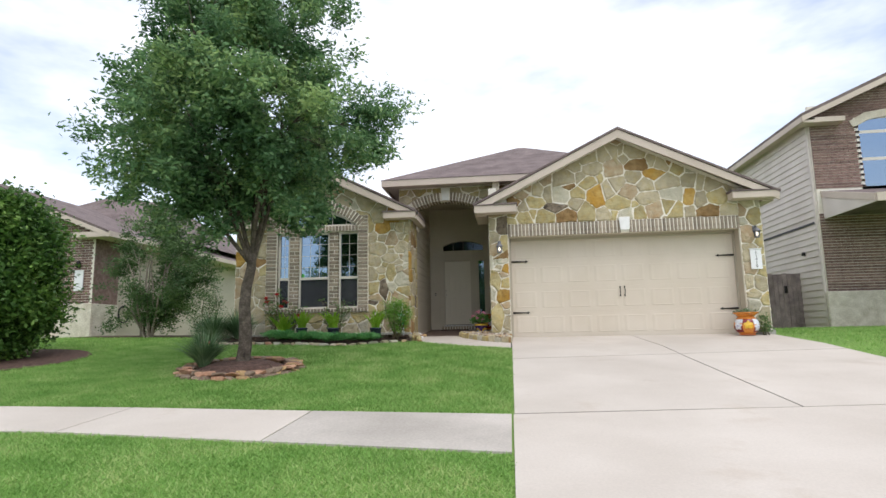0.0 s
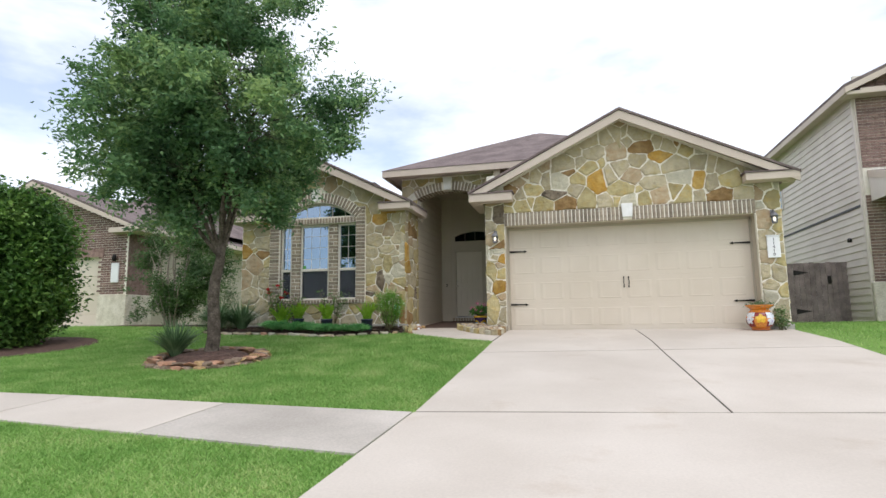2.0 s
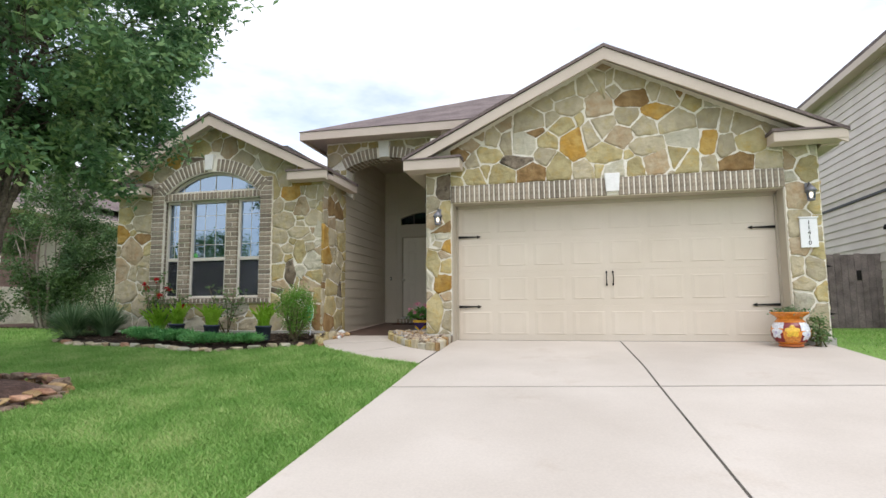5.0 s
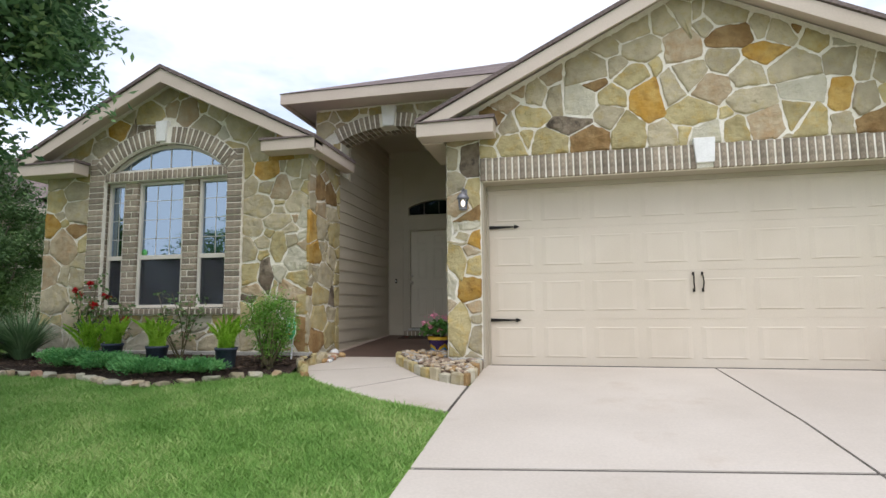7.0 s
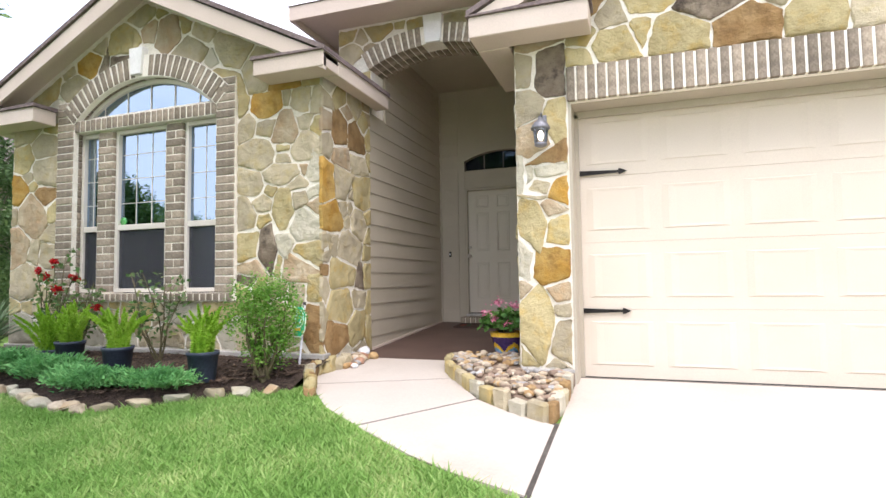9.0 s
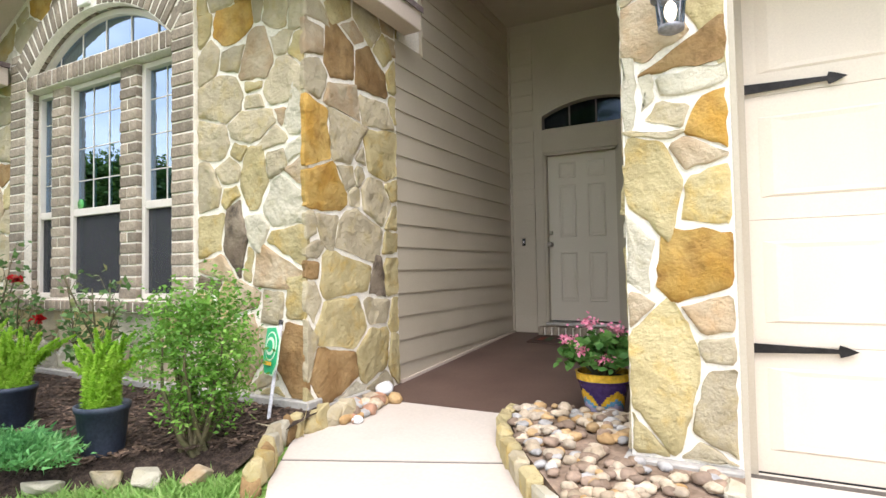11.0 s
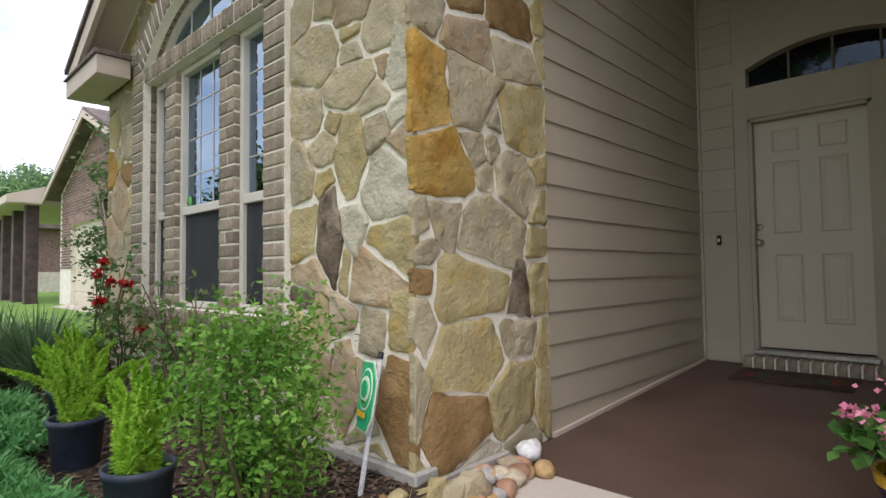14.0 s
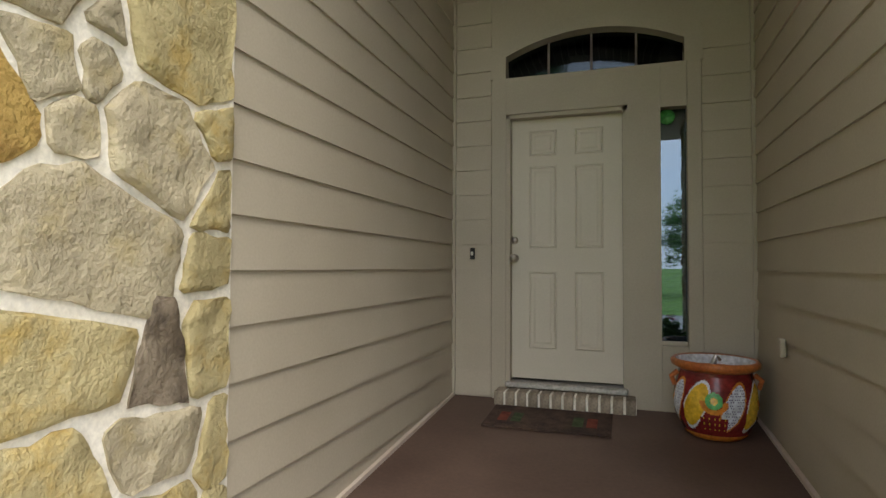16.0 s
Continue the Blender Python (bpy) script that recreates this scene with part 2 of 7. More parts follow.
HEDGE = leaf_mat("hedge_leaves", (0.03, 0.08, 0.022), (0.09, 0.19, 0.04), (0.25, 0.40, 0.09), 0.3, 0.9, 0.25)
CRAPE = leaf_mat("crape_myrtle_leaves", (0.05, 0.10, 0.04), (0.11, 0.19, 0.07), (0.2, 0.3, 0.11), 0.45, 1.2, 0.25)
BUSHLEAF = leaf_mat("bright_shrub_leaves", (0.065, 0.175, 0.022), (0.15, 0.33, 0.045), (0.31, 0.50, 0.11), 0.4, 3, 0.3)
FERN = leaf_mat("foxtail_fern_needles", (0.16, 0.36, 0.02), (0.33, 0.57, 0.05), (0.52, 0.70, 0.12), 0.45, 3, 0.35)
JUNIPER = leaf_mat("juniper_needles", (0.06, 0.21, 0.065), (0.14, 0.37, 0.115), (0.28, 0.52, 0.2), 0.5, 3, 0.2)
ROSELEAF = leaf_mat("rose_leaves", (0.05, 0.11, 0.03), (0.12, 0.23, 0.07), (0.26, 0.27, 0.1), 0.4, 4, 0.25)
GERANIUM = leaf_mat("geranium_leaves", (0.045, 0.14, 0.03), (0.1, 0.25, 0.055), (0.2, 0.38, 0.1), 0.45, 4, 0.25)
STRAP = leaf_mat("blue_green_strap_leaves", (0.06, 0.12, 0.05), (0.14, 0.23, 0.11), (0.27, 0.36, 0.2), 0.45, 3, 0.2)
PETAL_RED = leaf_mat("red_rose_petals", (0.25, 0.004, 0.006), (0.45, 0.01, 0.012), (0.6, 0.03, 0.03), 0.5, 4, 0.2)
PETAL_PINK = leaf_mat("pink_geranium_petals", (0.75, 0.18, 0.33), (0.88, 0.33, 0.48), (0.95, 0.5, 0.62), 0.5, 4, 0.2)
BARK = surf("grey_brown_bark", (0.06, 0.048, 0.036), (0.15, 0.122, 0.095), 0.95, 7, 35, 1.0, 0.03, fleck=0.4)
PALEBARK = surf("pale_smooth_bark", (0.24, 0.19, 0.15), (0.36, 0.3, 0.25), 0.85, 6, 40, 0.3, 0.006)
STEM = surf("green_brown_stem", (0.07, 0.075, 0.03), (0.14, 0.11, 0.06), 0.8, 8, 50, 0.2, 0.003)
IRON = surf("black_iron", (0.012, 0.011, 0.01), (0.03, 0.027, 0.025), 0.5, 8, 80, 0.2, 0.002, metal=0.6)
LAMPGREY = surf("weathered_grey_lamp_metal", (0.16, 0.16, 0.175), (0.25, 0.25, 0.27), 0.5, 8, 60, 0.2, 0.002, metal=0.5)
BRASS = surf("satin_nickel", (0.5, 0.46, 0.4), (0.6, 0.56, 0.5), 0.3, 8, 60, 0.05, 0.001, metal=1.0)
ALUMINIUM = surf("dull_aluminium_threshold", (0.45, 0.44, 0.42), (0.55, 0.54, 0.52), 0.4, 8, 60, 0.05, 0.001, metal=0.8)
VINYL = surf("almond_window_vinyl", (0.60, 0.56, 0.49), (0.66, 0.62, 0.55), 0.45, 2, 60, 0.05, 0.001, fleck=0.03)
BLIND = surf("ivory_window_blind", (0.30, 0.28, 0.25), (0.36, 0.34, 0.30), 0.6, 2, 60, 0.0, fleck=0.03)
SCREEN = surf("grey_insect_screen", (0.035, 0.037, 0.043), (0.055, 0.058, 0.065), 0.75, 1.5, 400, 0.2, 0.001, fleck=0.1)
# stands in for unlit interiors: the indoor dimness is put into this dark colour
DARKROOM = surf("painted_indoor_dimness", (0.10, 0.10, 0.10), (0.14, 0.14, 0.14), 0.9, 1, 20, 0.0)
sn, sl = SCREEN.node_tree.nodes, SCREEN.node_tree.links
s_see, s_mix = sn.new("ShaderNodeBsdfTransparent"), sn.new("ShaderNodeMixShader")
s_mix.inputs["Fac"].default_value = 0.42
sl.new(sn["Principled BSDF"].outputs["BSDF"], s_mix.inputs[1])
sl.new(s_see.outputs["BSDF"], s_mix.inputs[2])
sl.new(s_mix.outputs["Shader"], sn["Material Output"].inputs["Surface"])
GLASS = glass_mat("window_glass", (0.45, 0.5, 0.52), 4.2)
SIDEGLASS = glass_mat("sidelight_glass", (0.4, 0.43, 0.45), 2.3)
DARKGLASS = glass_mat("dim_transom_glass", (0.3, 0.3, 0.3), 1.45)
LAMPGLASS = glass_mat("lamp_glass", (0.9, 0.9, 0.9), 1.5)
BULB = glow_mat("lit_bulb", (1.0, 0.9, 0.75), 1.3)
POTBLUE = surf("dark_blue_grey_plastic", (0.025, 0.035, 0.055), (0.05, 0.062, 0.09), 0.5, 6, 60, 0.1, 0.002)
TERRA = surf("orange_terracotta", (0.42, 0.11, 0.03), (0.55, 0.18, 0.05), 0.35, 8, 50, 0.1, 0.002)
GLAZE = {
    "yellow": surf("yellow_glaze", (0.62, 0.36, 0.02), (0.78, 0.5, 0.05), 0.22, 9, 40, 0.05, 0.001, spec=0.6),
    "red": surf("dark_red_glaze", (0.13, 0.012, 0.012), (0.24, 0.02, 0.018), 0.22, 9, 40, 0.05, 0.001, spec=0.6),
    "white": surf("white_glaze", (0.58, 0.60, 0.65), (0.75, 0.77, 0.8), 0.22, 30, 40, 0.05, 0.001, spec=0.6),
    "green": surf("green_glaze", (0.05, 0.3, 0.07), (0.12, 0.45, 0.12), 0.22, 9, 40, 0.05, 0.001, spec=0.6),
    "orange": surf("orange_glaze", (0.55, 0.16, 0.02), (0.7, 0.27, 0.04), 0.22, 9, 40, 0.05, 0.001, spec=0.6),
    "purple": surf("deep_purple_glaze", (0.035, 0.02, 0.09), (0.07, 0.035, 0.14), 0.22, 9, 40, 0.05, 0.001, spec=0.6),
    "blue": surf("sky_blue_glaze", (0.08, 0.3, 0.5), (0.2, 0.45, 0.62), 0.22, 9, 40, 0.05, 0.001, spec=0.6),
    "lilac": surf("lilac_glaze", (0.38, 0.36, 0.55), (0.55, 0.52, 0.68), 0.22, 9, 40, 0.05, 0.001, spec=0.6),
}
PLAQUE = surf("white_plaque", (0.78, 0.78, 0.78), (0.85, 0.85, 0.85), 0.6, 3, 60, 0.05, 0.001, fleck=0.03)
BLACK = surf("black_paint", (0.012, 0.012, 0.012), (0.02, 0.02, 0.02), 0.5, 3, 60, 0.0)
SIGNGREEN = surf("green_sign_face", (0.0, 0.36, 0.14), (0.015, 0.44, 0.18), 0.4, 3, 60, 0.0, fleck=0.05)
SIGNWHITE = surf("white_sign_print", (0.6, 0.75, 0.55), (0.75, 0.85, 0.7), 0.4, 3, 60, 0.0, fleck=0.05)
SIGNPOST = surf("grey_sign_post", (0.42, 0.42, 0.44), (0.55, 0.55, 0.57), 0.5, 3, 60, 0.0)
FENCE = surf("weathered_fence_wood", (0.15, 0.12, 0.112), (0.27, 0.22, 0.205), 0.9, 4, 50, 0.6, 0.006, 0.15)
GREIGE = surf("greige_neighbour_siding", (0.60, 0.54, 0.485), (0.67, 0.61, 0.55), 0.7, 1.2, 70, 0.1, 0.003, fleck=0.04)
POSTWOOD = surf("dark_stained_post", (0.06, 0.04, 0.04), (0.11, 0.075, 0.07), 0.7, 4, 50, 0.4, 0.004)
MAT = surf("dark_brown_doormat", (0.035, 0.022, 0.018), (0.09, 0.055, 0.04), 0.95, 9, 90, 0.8, 0.006, fleck=0.4)
PRINT = {"red": surf("faded_red_print", (0.12, 0.025, 0.015), (0.2, 0.05, 0.03), 0.95, 20, 90, 0.5, 0.004), "green": surf("faded_green_print", (0.03, 0.05, 0.02), (0.07, 0.1, 0.045), 0.95, 20, 90, 0.5, 0.004)}
ROCKS = [surf("rock_" + k, a, b, 0.85, 5, 30, 0.5, 0.008, 0.22) for k, a, b in (
    ("tan", (0.34, 0.27, 0.18), (0.48, 0.41, 0.31)), ("red", (0.33, 0.17, 0.10), (0.45, 0.27, 0.18)),
    ("grey", (0.29, 0.28, 0.26), (0.43, 0.42, 0.40)), ("amber", (0.33, 0.20, 0.08), (0.44, 0.31, 0.16)), ("white", (0.62, 0.62, 0.61), (0.72, 0.72, 0.72)), ("brown", (0.17, 0.12, 0.08), (0.30, 0.22, 0.16)))]


# ---- building helpers ----
PLAN = 1.115  # metres to one unit of the plan, in which the house is drawn below
OFFSET = {}  # where the Empty of a thing stands whose parts are built in world places


def mesh_from(name, verts, faces):
    me = bpy.data.meshes.new(name)
    me.from_pydata([tuple(v) for v in verts], [], faces)
    me.update()
    return me


def root(name, at, label, category, group="", kind=""):
    """The Empty at a thing's base; its parts are built in world places."""
    ob = new(name)
    ob.location = Vector(at) * PLAN
    OFFSET[ob] = Matrix.Translation(Vector(at) * PLAN).inverted()
    return tagged(ob, label, category, group, kind)


def part(name, data, material, parent, label=""):
    """Links a bmesh or mesh as one mesh object under a thing or a part."""
    if isinstance(data, bmesh.types.BMesh):
        me = bpy.data.meshes.new(name)
        bmesh.ops.recalc_face_normals(data, faces=data.faces)
        data.to_mesh(me)
        data.free()
    else:
        me = data
    me.transform(Matrix.Scale(PLAN, 4))
    if material and not me.materials:
        me.materials.append(material)
    ob = new(name, me)
    if parent:
        ob.parent = parent
        if parent in OFFSET:
            ob.matrix_parent_inverse = OFFSET[parent]
    return tagged(ob, label)


def spot(*at):
    """A place in the plan, as a matrix."""
    return Matrix.Translation(Vector(at) * PLAN)


def thing(name, data, material, label, category, group="", kind=""):
    return tagged(part(name, data, material, None), label, category, group, kind)


def box(bm, x0, x1, y0, y1, z0, z1, bevel=0.0):
    v = [bm.verts.new(c) for c in ((x0, y0, z0), (x1, y0, z0), (x1, y1, z0), (x0, y1, z0), (x0, y0, z1), (x1, y0, z1), (x1, y1, z1), (x0, y1, z1))]
    fs = [bm.faces.new([v[i] for i in f]) for f in ((3, 2, 1, 0), (4, 5, 6, 7), (0, 1, 5, 4), (1, 2, 6, 5), (2, 3, 7, 6), (3, 0, 4, 7))]
    if bevel:
        es = list({e for f in fs for e in f.edges})
        bmesh.ops.bevel(bm, geom=es, offset=bevel, segments=1, affect="EDGES")
    return bm


def boxed(*args, **kw):
    return box(bmesh.new(), *args, **kw)


def prism(bm, poly, fa, fb):
    """A solid between two copies of a polygon, given by the maps fa and fb from (u, v) to space."""
    a, b = [bm.verts.new(fa(*p)) for p in poly], [bm.verts.new(fb(*p)) for p in poly]
    bm.faces.new(a)
    bm.faces.new(b[::-1])
    for i in range(len(poly)):
        j = (i + 1) % len(poly)
        bm.faces.new((a[j], a[i], b[i], b[j]))
    return bm


def xz(y):
    return lambda u, v: (u, y, v)


def yz(x):
    return lambda u, v: (x, u, v)


def lathe(profile, n=28, at=(0, 0, 0), close=False):
    """A turned form from (radius, height) pairs."""
    bm = bmesh.new()
    rings = []
    for r, h in profile:
        rings.append([bm.verts.new((at[0] + r * math.cos(2 * math.pi * i / n), at[1] + r * math.sin(2 * math.pi * i / n), at[2] + h)) for i in range(n)])
    for a, b in zip(rings, rings[1:]):
        for i in range(n):
            bm.faces.new((a[i], a[(i + 1) % n], b[(i + 1) % n], b[i]))
    bm.faces.new(rings[0][::-1])
    if close:
        bm.faces.new(rings[-1])
    for f in bm.faces:
        f.smooth = True
    return bm


def tube(bm, pts, r0, r1, n=6):
    """A tapered limb along points."""
    pts = [Vector(p) for p in pts]
    rings = []
    for k, p in enumerate(pts):
        d = (pts[min(k + 1, len(pts) - 1)] - pts[max(k - 1, 0)]).normalized()
        s = d.cross(Vector((0.31, 0.95, 0.07))).normalized()
        t = d.cross(s)
        r = r0 + (r1 - r0) * k / (len(pts) - 1)
        rings.append([bm.verts.new(p + s * r * math.cos(2 * math.pi * i / n) + t * r * math.sin(2 * math.pi * i / n)) for i in range(n)])
    for a, b in zip(rings, rings[1:]):
        for i in range(n):
            f = bm.faces.new((a[i], a[(i + 1) % n], b[(i + 1) % n], b[i]))
            f.smooth = True
    bm.faces.new(rings[-1])
    return bm


def clip(poly, nx, ny, c):
    """The piece of a convex polygon where nx * u + ny * v <= c."""
    out = []
    for i, p in enumerate(poly):
        q = poly[(i + 1) % len(poly)]
        dp, dq = nx * p[0] + ny * p[1] - c, nx * q[0] + ny * q[1] - c
        if dp <= 0:
            out.append(p)
        if dp * dq < 0:
            k = dp / (dp - dq)
            out.append((p[0] + (q[0] - p[0]) * k, p[1] + (q[1] - p[1]) * k))
    return out


def inside(poly, u, v):
    return all((b[0] - a[0]) * (v - a[1]) - (b[1] - a[1]) * (u - a[0]) >= 0 for a, b in zip(poly, poly[1:] + poly[:1]))


def reach(s, nx, ny):
    """How far a stone's ellipse reaches in a direction."""
    return 1 / math.sqrt((nx / s[3]) ** 2 + (ny / s[4]) ** 2)


def scatter(poly, given, rng, near=0.2, far=0.36, tries=1500):
    """Stones as (kind, u, v, half width, half height): those given, with others thrown between them."""
    us, vs = [p[0] for p in poly], [p[1] for p in poly]
    seeds = list(given)
    for k in range(tries):
        size = far + (near - far) * min(1.0, k / tries * 1.3)
        a = 0.5 * size * rng.uniform(0.65, 1.25)
        b = 0.5 * size * rng.uniform(0.6, 1.1)
        u, v = rng.uniform(min(us), max(us)), rng.uniform(min(vs), max(vs))
        kind = rng.choice("ggggggyyyyyttppp" if rng.random() < 0.9 else "obbod")
        new_one = (kind, u, v, a, b)
        if not inside(poly, u, v):
            continue
        for s in seeds:
            d = math.hypot(s[1] - u, s[2] - v) + 1e-6
            nx, ny = (s[1] - u) / d, (s[2] - v) / d
            if d < 1.02 * (reach(s, nx, ny) + reach(new_one, nx, ny)):
                break
        else:
            seeds.append(new_one)
    return seeds


def stones(parent, poly, place, given=(), seed=1, near=0.2, far=0.36, gap=0.015, depth=0.011, cut=None):
    """Fieldstones laid in a convex stretch of wall; place maps (u, v, height) to space."""
    rng = random.Random(seed)
    seeds = scatter(poly, given, rng, near, far)
    hidden = set()
    for last in (False, True):
        for i, one in enumerate(seeds):
            c, u, v = one[:3]
            cell = list(poly)
            if cut:
                lim = cut(u, v)
                if lim is None:
                    continue
                cell = clip(cell, *lim)
            order = sorted((math.hypot(two[1] - u, two[2] - v), k) for k, two in enumerate(seeds) if k != i)
            for h, k in order[:26]:
                two = seeds[k]
                nx, ny = (two[1] - u) / h, (two[2] - v) / h
                ri, rk = reach(one, nx, ny), reach(two, nx, ny)
                mu, mv = u + nx * h * ri / (ri + rk), v + ny * h * ri / (ri + rk)
                if last and (i, k) in hidden and (k, i) in hidden:
                    continue
                if not last and not inside_any(cell, mu, mv):
                    hidden.add((i, k))
                    continue
                gx = 0.5 * nx + nx * ri * ri / one[3] ** 2 + nx * rk * rk / two[3] ** 2
                gy = 0.5 * ny + ny * ri * ri / one[4] ** 2 + ny * rk * rk / two[4] ** 2
                turn = math.atan2(gy, gx) + 0.1 * math.sin(min(i, k) * 7.7 + max(i, k) * 3.1)
                gx, gy = math.cos(turn), math.sin(turn)
                cell = clip(cell, gx, gy, gx * mu + gy * mv - gap * (0.4 + 0.5 * math.sin(i * 2.9 + k * 2.9) ** 2))
                if len(cell) < 3:
                    break
            if last and len(cell) >= 3:
                lay_stone(parent, cell, place, c, rng, seed, depth)


def inside_any(poly, u, v):
    s = [(b[0] - a[0]) * (v - a[1]) - (b[1] - a[1]) * (u - a[0]) for a, b in zip(poly, poly[1:] + poly[:1])]
    return all(k >= 0 for k in s) or all(k <= 0 for k in s)


def area_of(poly):
    return 0.5 * abs(sum(p[0] * q[1] - q[0] * p[1] for p, q in zip(poly, poly[1:] + poly[:1])))


def lay_stone(parent, cell, place, c, rng, seed, depth):
    """One rough-faced stone, its outline chipped and some of its corners knocked off."""
    if area_of(cell) < 0.0016:
        return
    cut = []
    for i, q in enumerate(cell):
        p, r = cell[i - 1], cell[(i + 1) % len(cell)]
        lp, lr = math.hypot(p[0] - q[0], p[1] - q[1]), math.hypot(r[0] - q[0], r[1] - q[1])
        if min(lp, lr) < 0.012:
            cut.append(q)
            continue
        ka, kb = min(rng.uniform(0.003, 0.022), 0.2 * lp), min(rng.uniform(0.003, 0.022), 0.2 * lr)
        cut.append((q[0] + (p[0] - q[0]) * ka / lp, q[1] + (p[1] - q[1]) * ka / lp))
        cut.append((q[0] + (r[0] - q[0]) * kb / lr, q[1] + (r[1] - q[1]) * kb / lr))
    ring = []
    for p, q in zip(cut, cut[1:] + cut[:1]):
        ln = math.hypot(q[0] - p[0], q[1] - p[1])
        if ln < 1e-4:
            continue
        m = max(1, min(7, int(ln / 0.032)))
        for s in range(m):
            k = s / m
            a, b = p[0] + (q[0] - p[0]) * k, p[1] + (q[1] - p[1]) * k
            w = 0.016 * noise.noise(Vector((a * 13, b * 13, seed * 1.7))) + rng.uniform(-0.0035, 0.0035)
            ring.append((a - (q[1] - p[1]) / ln * w, b + (q[0] - p[0]) / ln * w))
    cu, cv = sum(p[0] for p in ring) / len(ring), sum(p[1] for p in ring) / len(ring)
    n = len(ring)
    d = depth * rng.uniform(0.7, 1.5)
    tu, tv = rng.uniform(-0.05, 0.05), rng.uniform(-0.05, 0.05)
    rough = rng.uniform(0.5, 1.5)
    pts = [place(a, b, -0.02) for a, b in ring]
    pts += [place(a, b, max(0.002, d * rng.uniform(0.25, 0.95))) for a, b in ring]
    for f in (0.93, 0.66, 0.34):
        for a, b in ring:
            x, y = cu + (a - cu) * f, cv + (b - cv) * f
            w = noise.noise(Vector((x * 11, y * 11, seed * 3.1))) * 0.008 + noise.noise(Vector((x * 28, y * 28, seed))) * 0.006
            pts.append(place(x, y, max(0.004, d + w * rough + tu * (x - cu) + tv * (y - cv))))
    pts.append(place(cu, cv, d))
    faces = []
    for t in range(4):
        for k in range(n):
            o, q = t * n, (t + 1) * n
            faces.append((o + k, o + (k + 1) % n, q + (k + 1) % n, q + k))
    faces += [(4 * n + k, 4 * n + (k + 1) % n, 5 * n) for k in range(n)]
    me = mesh_from("stone", pts, faces)
    me.polygons.foreach_set("use_smooth", [i >= 2 * n for i in range(len(faces))])
    part("stone", me, STONE[c], parent)


BRICKS = {}


def brick(parent, size, m, material=None, name="brick"):
    """One brick, its edges worn; alike bricks share a mesh."""
    material = material or BRICK
    key = (tuple(round(s, 3) for s in size), material.name)
    if key not in BRICKS:
        bm = boxed(-size[0] / 2, size[0] / 2, -size[1] / 2, size[1] / 2, -size[2] / 2, size[2] / 2, bevel=0.005)
        bmesh.ops.recalc_face_normals(bm, faces=bm.faces)
        me = bpy.data.meshes.new(name)
        bm.to_mesh(me)
        bm.free()
        me.transform(Matrix.Scale(PLAN, 4))
        me.materials.append(material)
        BRICKS[key] = me
    ob = new(name, BRICKS[key])
    ob.parent = parent
    m = m.copy()
    m.translation *= PLAN
    ob.matrix_basis = m
    return ob


def leaves(name, centres, normals_up, length, width, rng, material, parent, label="", droop=0.0, bend=0.25):
    """Many small leaves as one mesh: each a folded, pointed blade at a centre."""
    c = np.asarray(centres, dtype=float)
    n = len(c)
    d = rng.normal(size=(n, 3))
    d[:, 2] = d[:, 2] * 0.6 - droop
    d /= np.linalg.norm(d, axis=1)[:, None]
    up = rng.normal(size=(n, 3)) * 0.7 + np.array([0, 0, normals_up])
    s = np.cross(d, up)
    s /= np.linalg.norm(s, axis=1)[:, None] + 1e-9
    up = np.cross(s, d)
    ln = length * rng.uniform(0.7, 1.3, (n, 1))
    wd = width * rng.uniform(0.7, 1.3, (n, 1))
    v = np.empty((n, 4, 3))
    v[:, 0] = c
    v[:, 1] = c + d * ln * 0.5 + s * wd * 0.5 + up * ln * bend * 0.3
    v[:, 2] = c + d * ln - up * ln * bend * 0.2
    v[:, 3] = c + d * ln * 0.5 - s * wd * 0.5 + up * ln * bend * 0.3
    return part(name, quads(name, v), material, parent, label)


def quads(name, v):
    n = len(v)
    me = bpy.data.meshes.new(name)
    me.vertices.add(n * 4)
    me.vertices.foreach_set("co", v.reshape(-1))
    me.loops.add(n * 4)
    me.loops.foreach_set("vertex_index", np.arange(n * 4, dtype=np.int32))
    me.polygons.add(n)
    me.polygons.foreach_set("loop_start", np.arange(0, n * 4, 4, dtype=np.int32))
    me.polygons.foreach_set("loop_total", np.full(n, 4, dtype=np.int32))
    me.update(calc_edges=True)
    return me


def tris(name, v):
    n = len(v)
    me = bpy.data.meshes.new(name)
    me.vertices.add(n * 3)
    me.vertices.foreach_set("co", v.reshape(-1))
    me.loops.add(n * 3)
    me.loops.foreach_set("vertex_index", np.arange(n * 3, dtype=np.int32))
    me.polygons.add(n)
    me.polygons.foreach_set("loop_start", np.arange(0, n * 3, 3, dtype=np.int32))
    me.polygons.foreach_set("loop_total", np.full(n, 3, dtype=np.int32))
    me.update(calc_edges=True)
    return me


# ---- ground ----
GY = [-3000, 0.75, 0.95, 3.77, 5.2, 8.7, 9.9, 12.1, 14.0, 3000]
GZ = [-0.06, -0.06, 0.07, 0.235, 0.316, 0.66, 0.79, 0.945, 1.0, 1.0]


def drive_z(y):
    return float(np.interp(y, GY, GZ))


def lawn_z(x, y):
    side = max(0.0, -x - 0.1) if x < 0 else max(0.0, x - 5.3) * 0.3
    k = min(1.0, max(0.0, (y - 1.5) / 5.0))
    return drive_z(y) + 0.012 * min(side, 12) * k


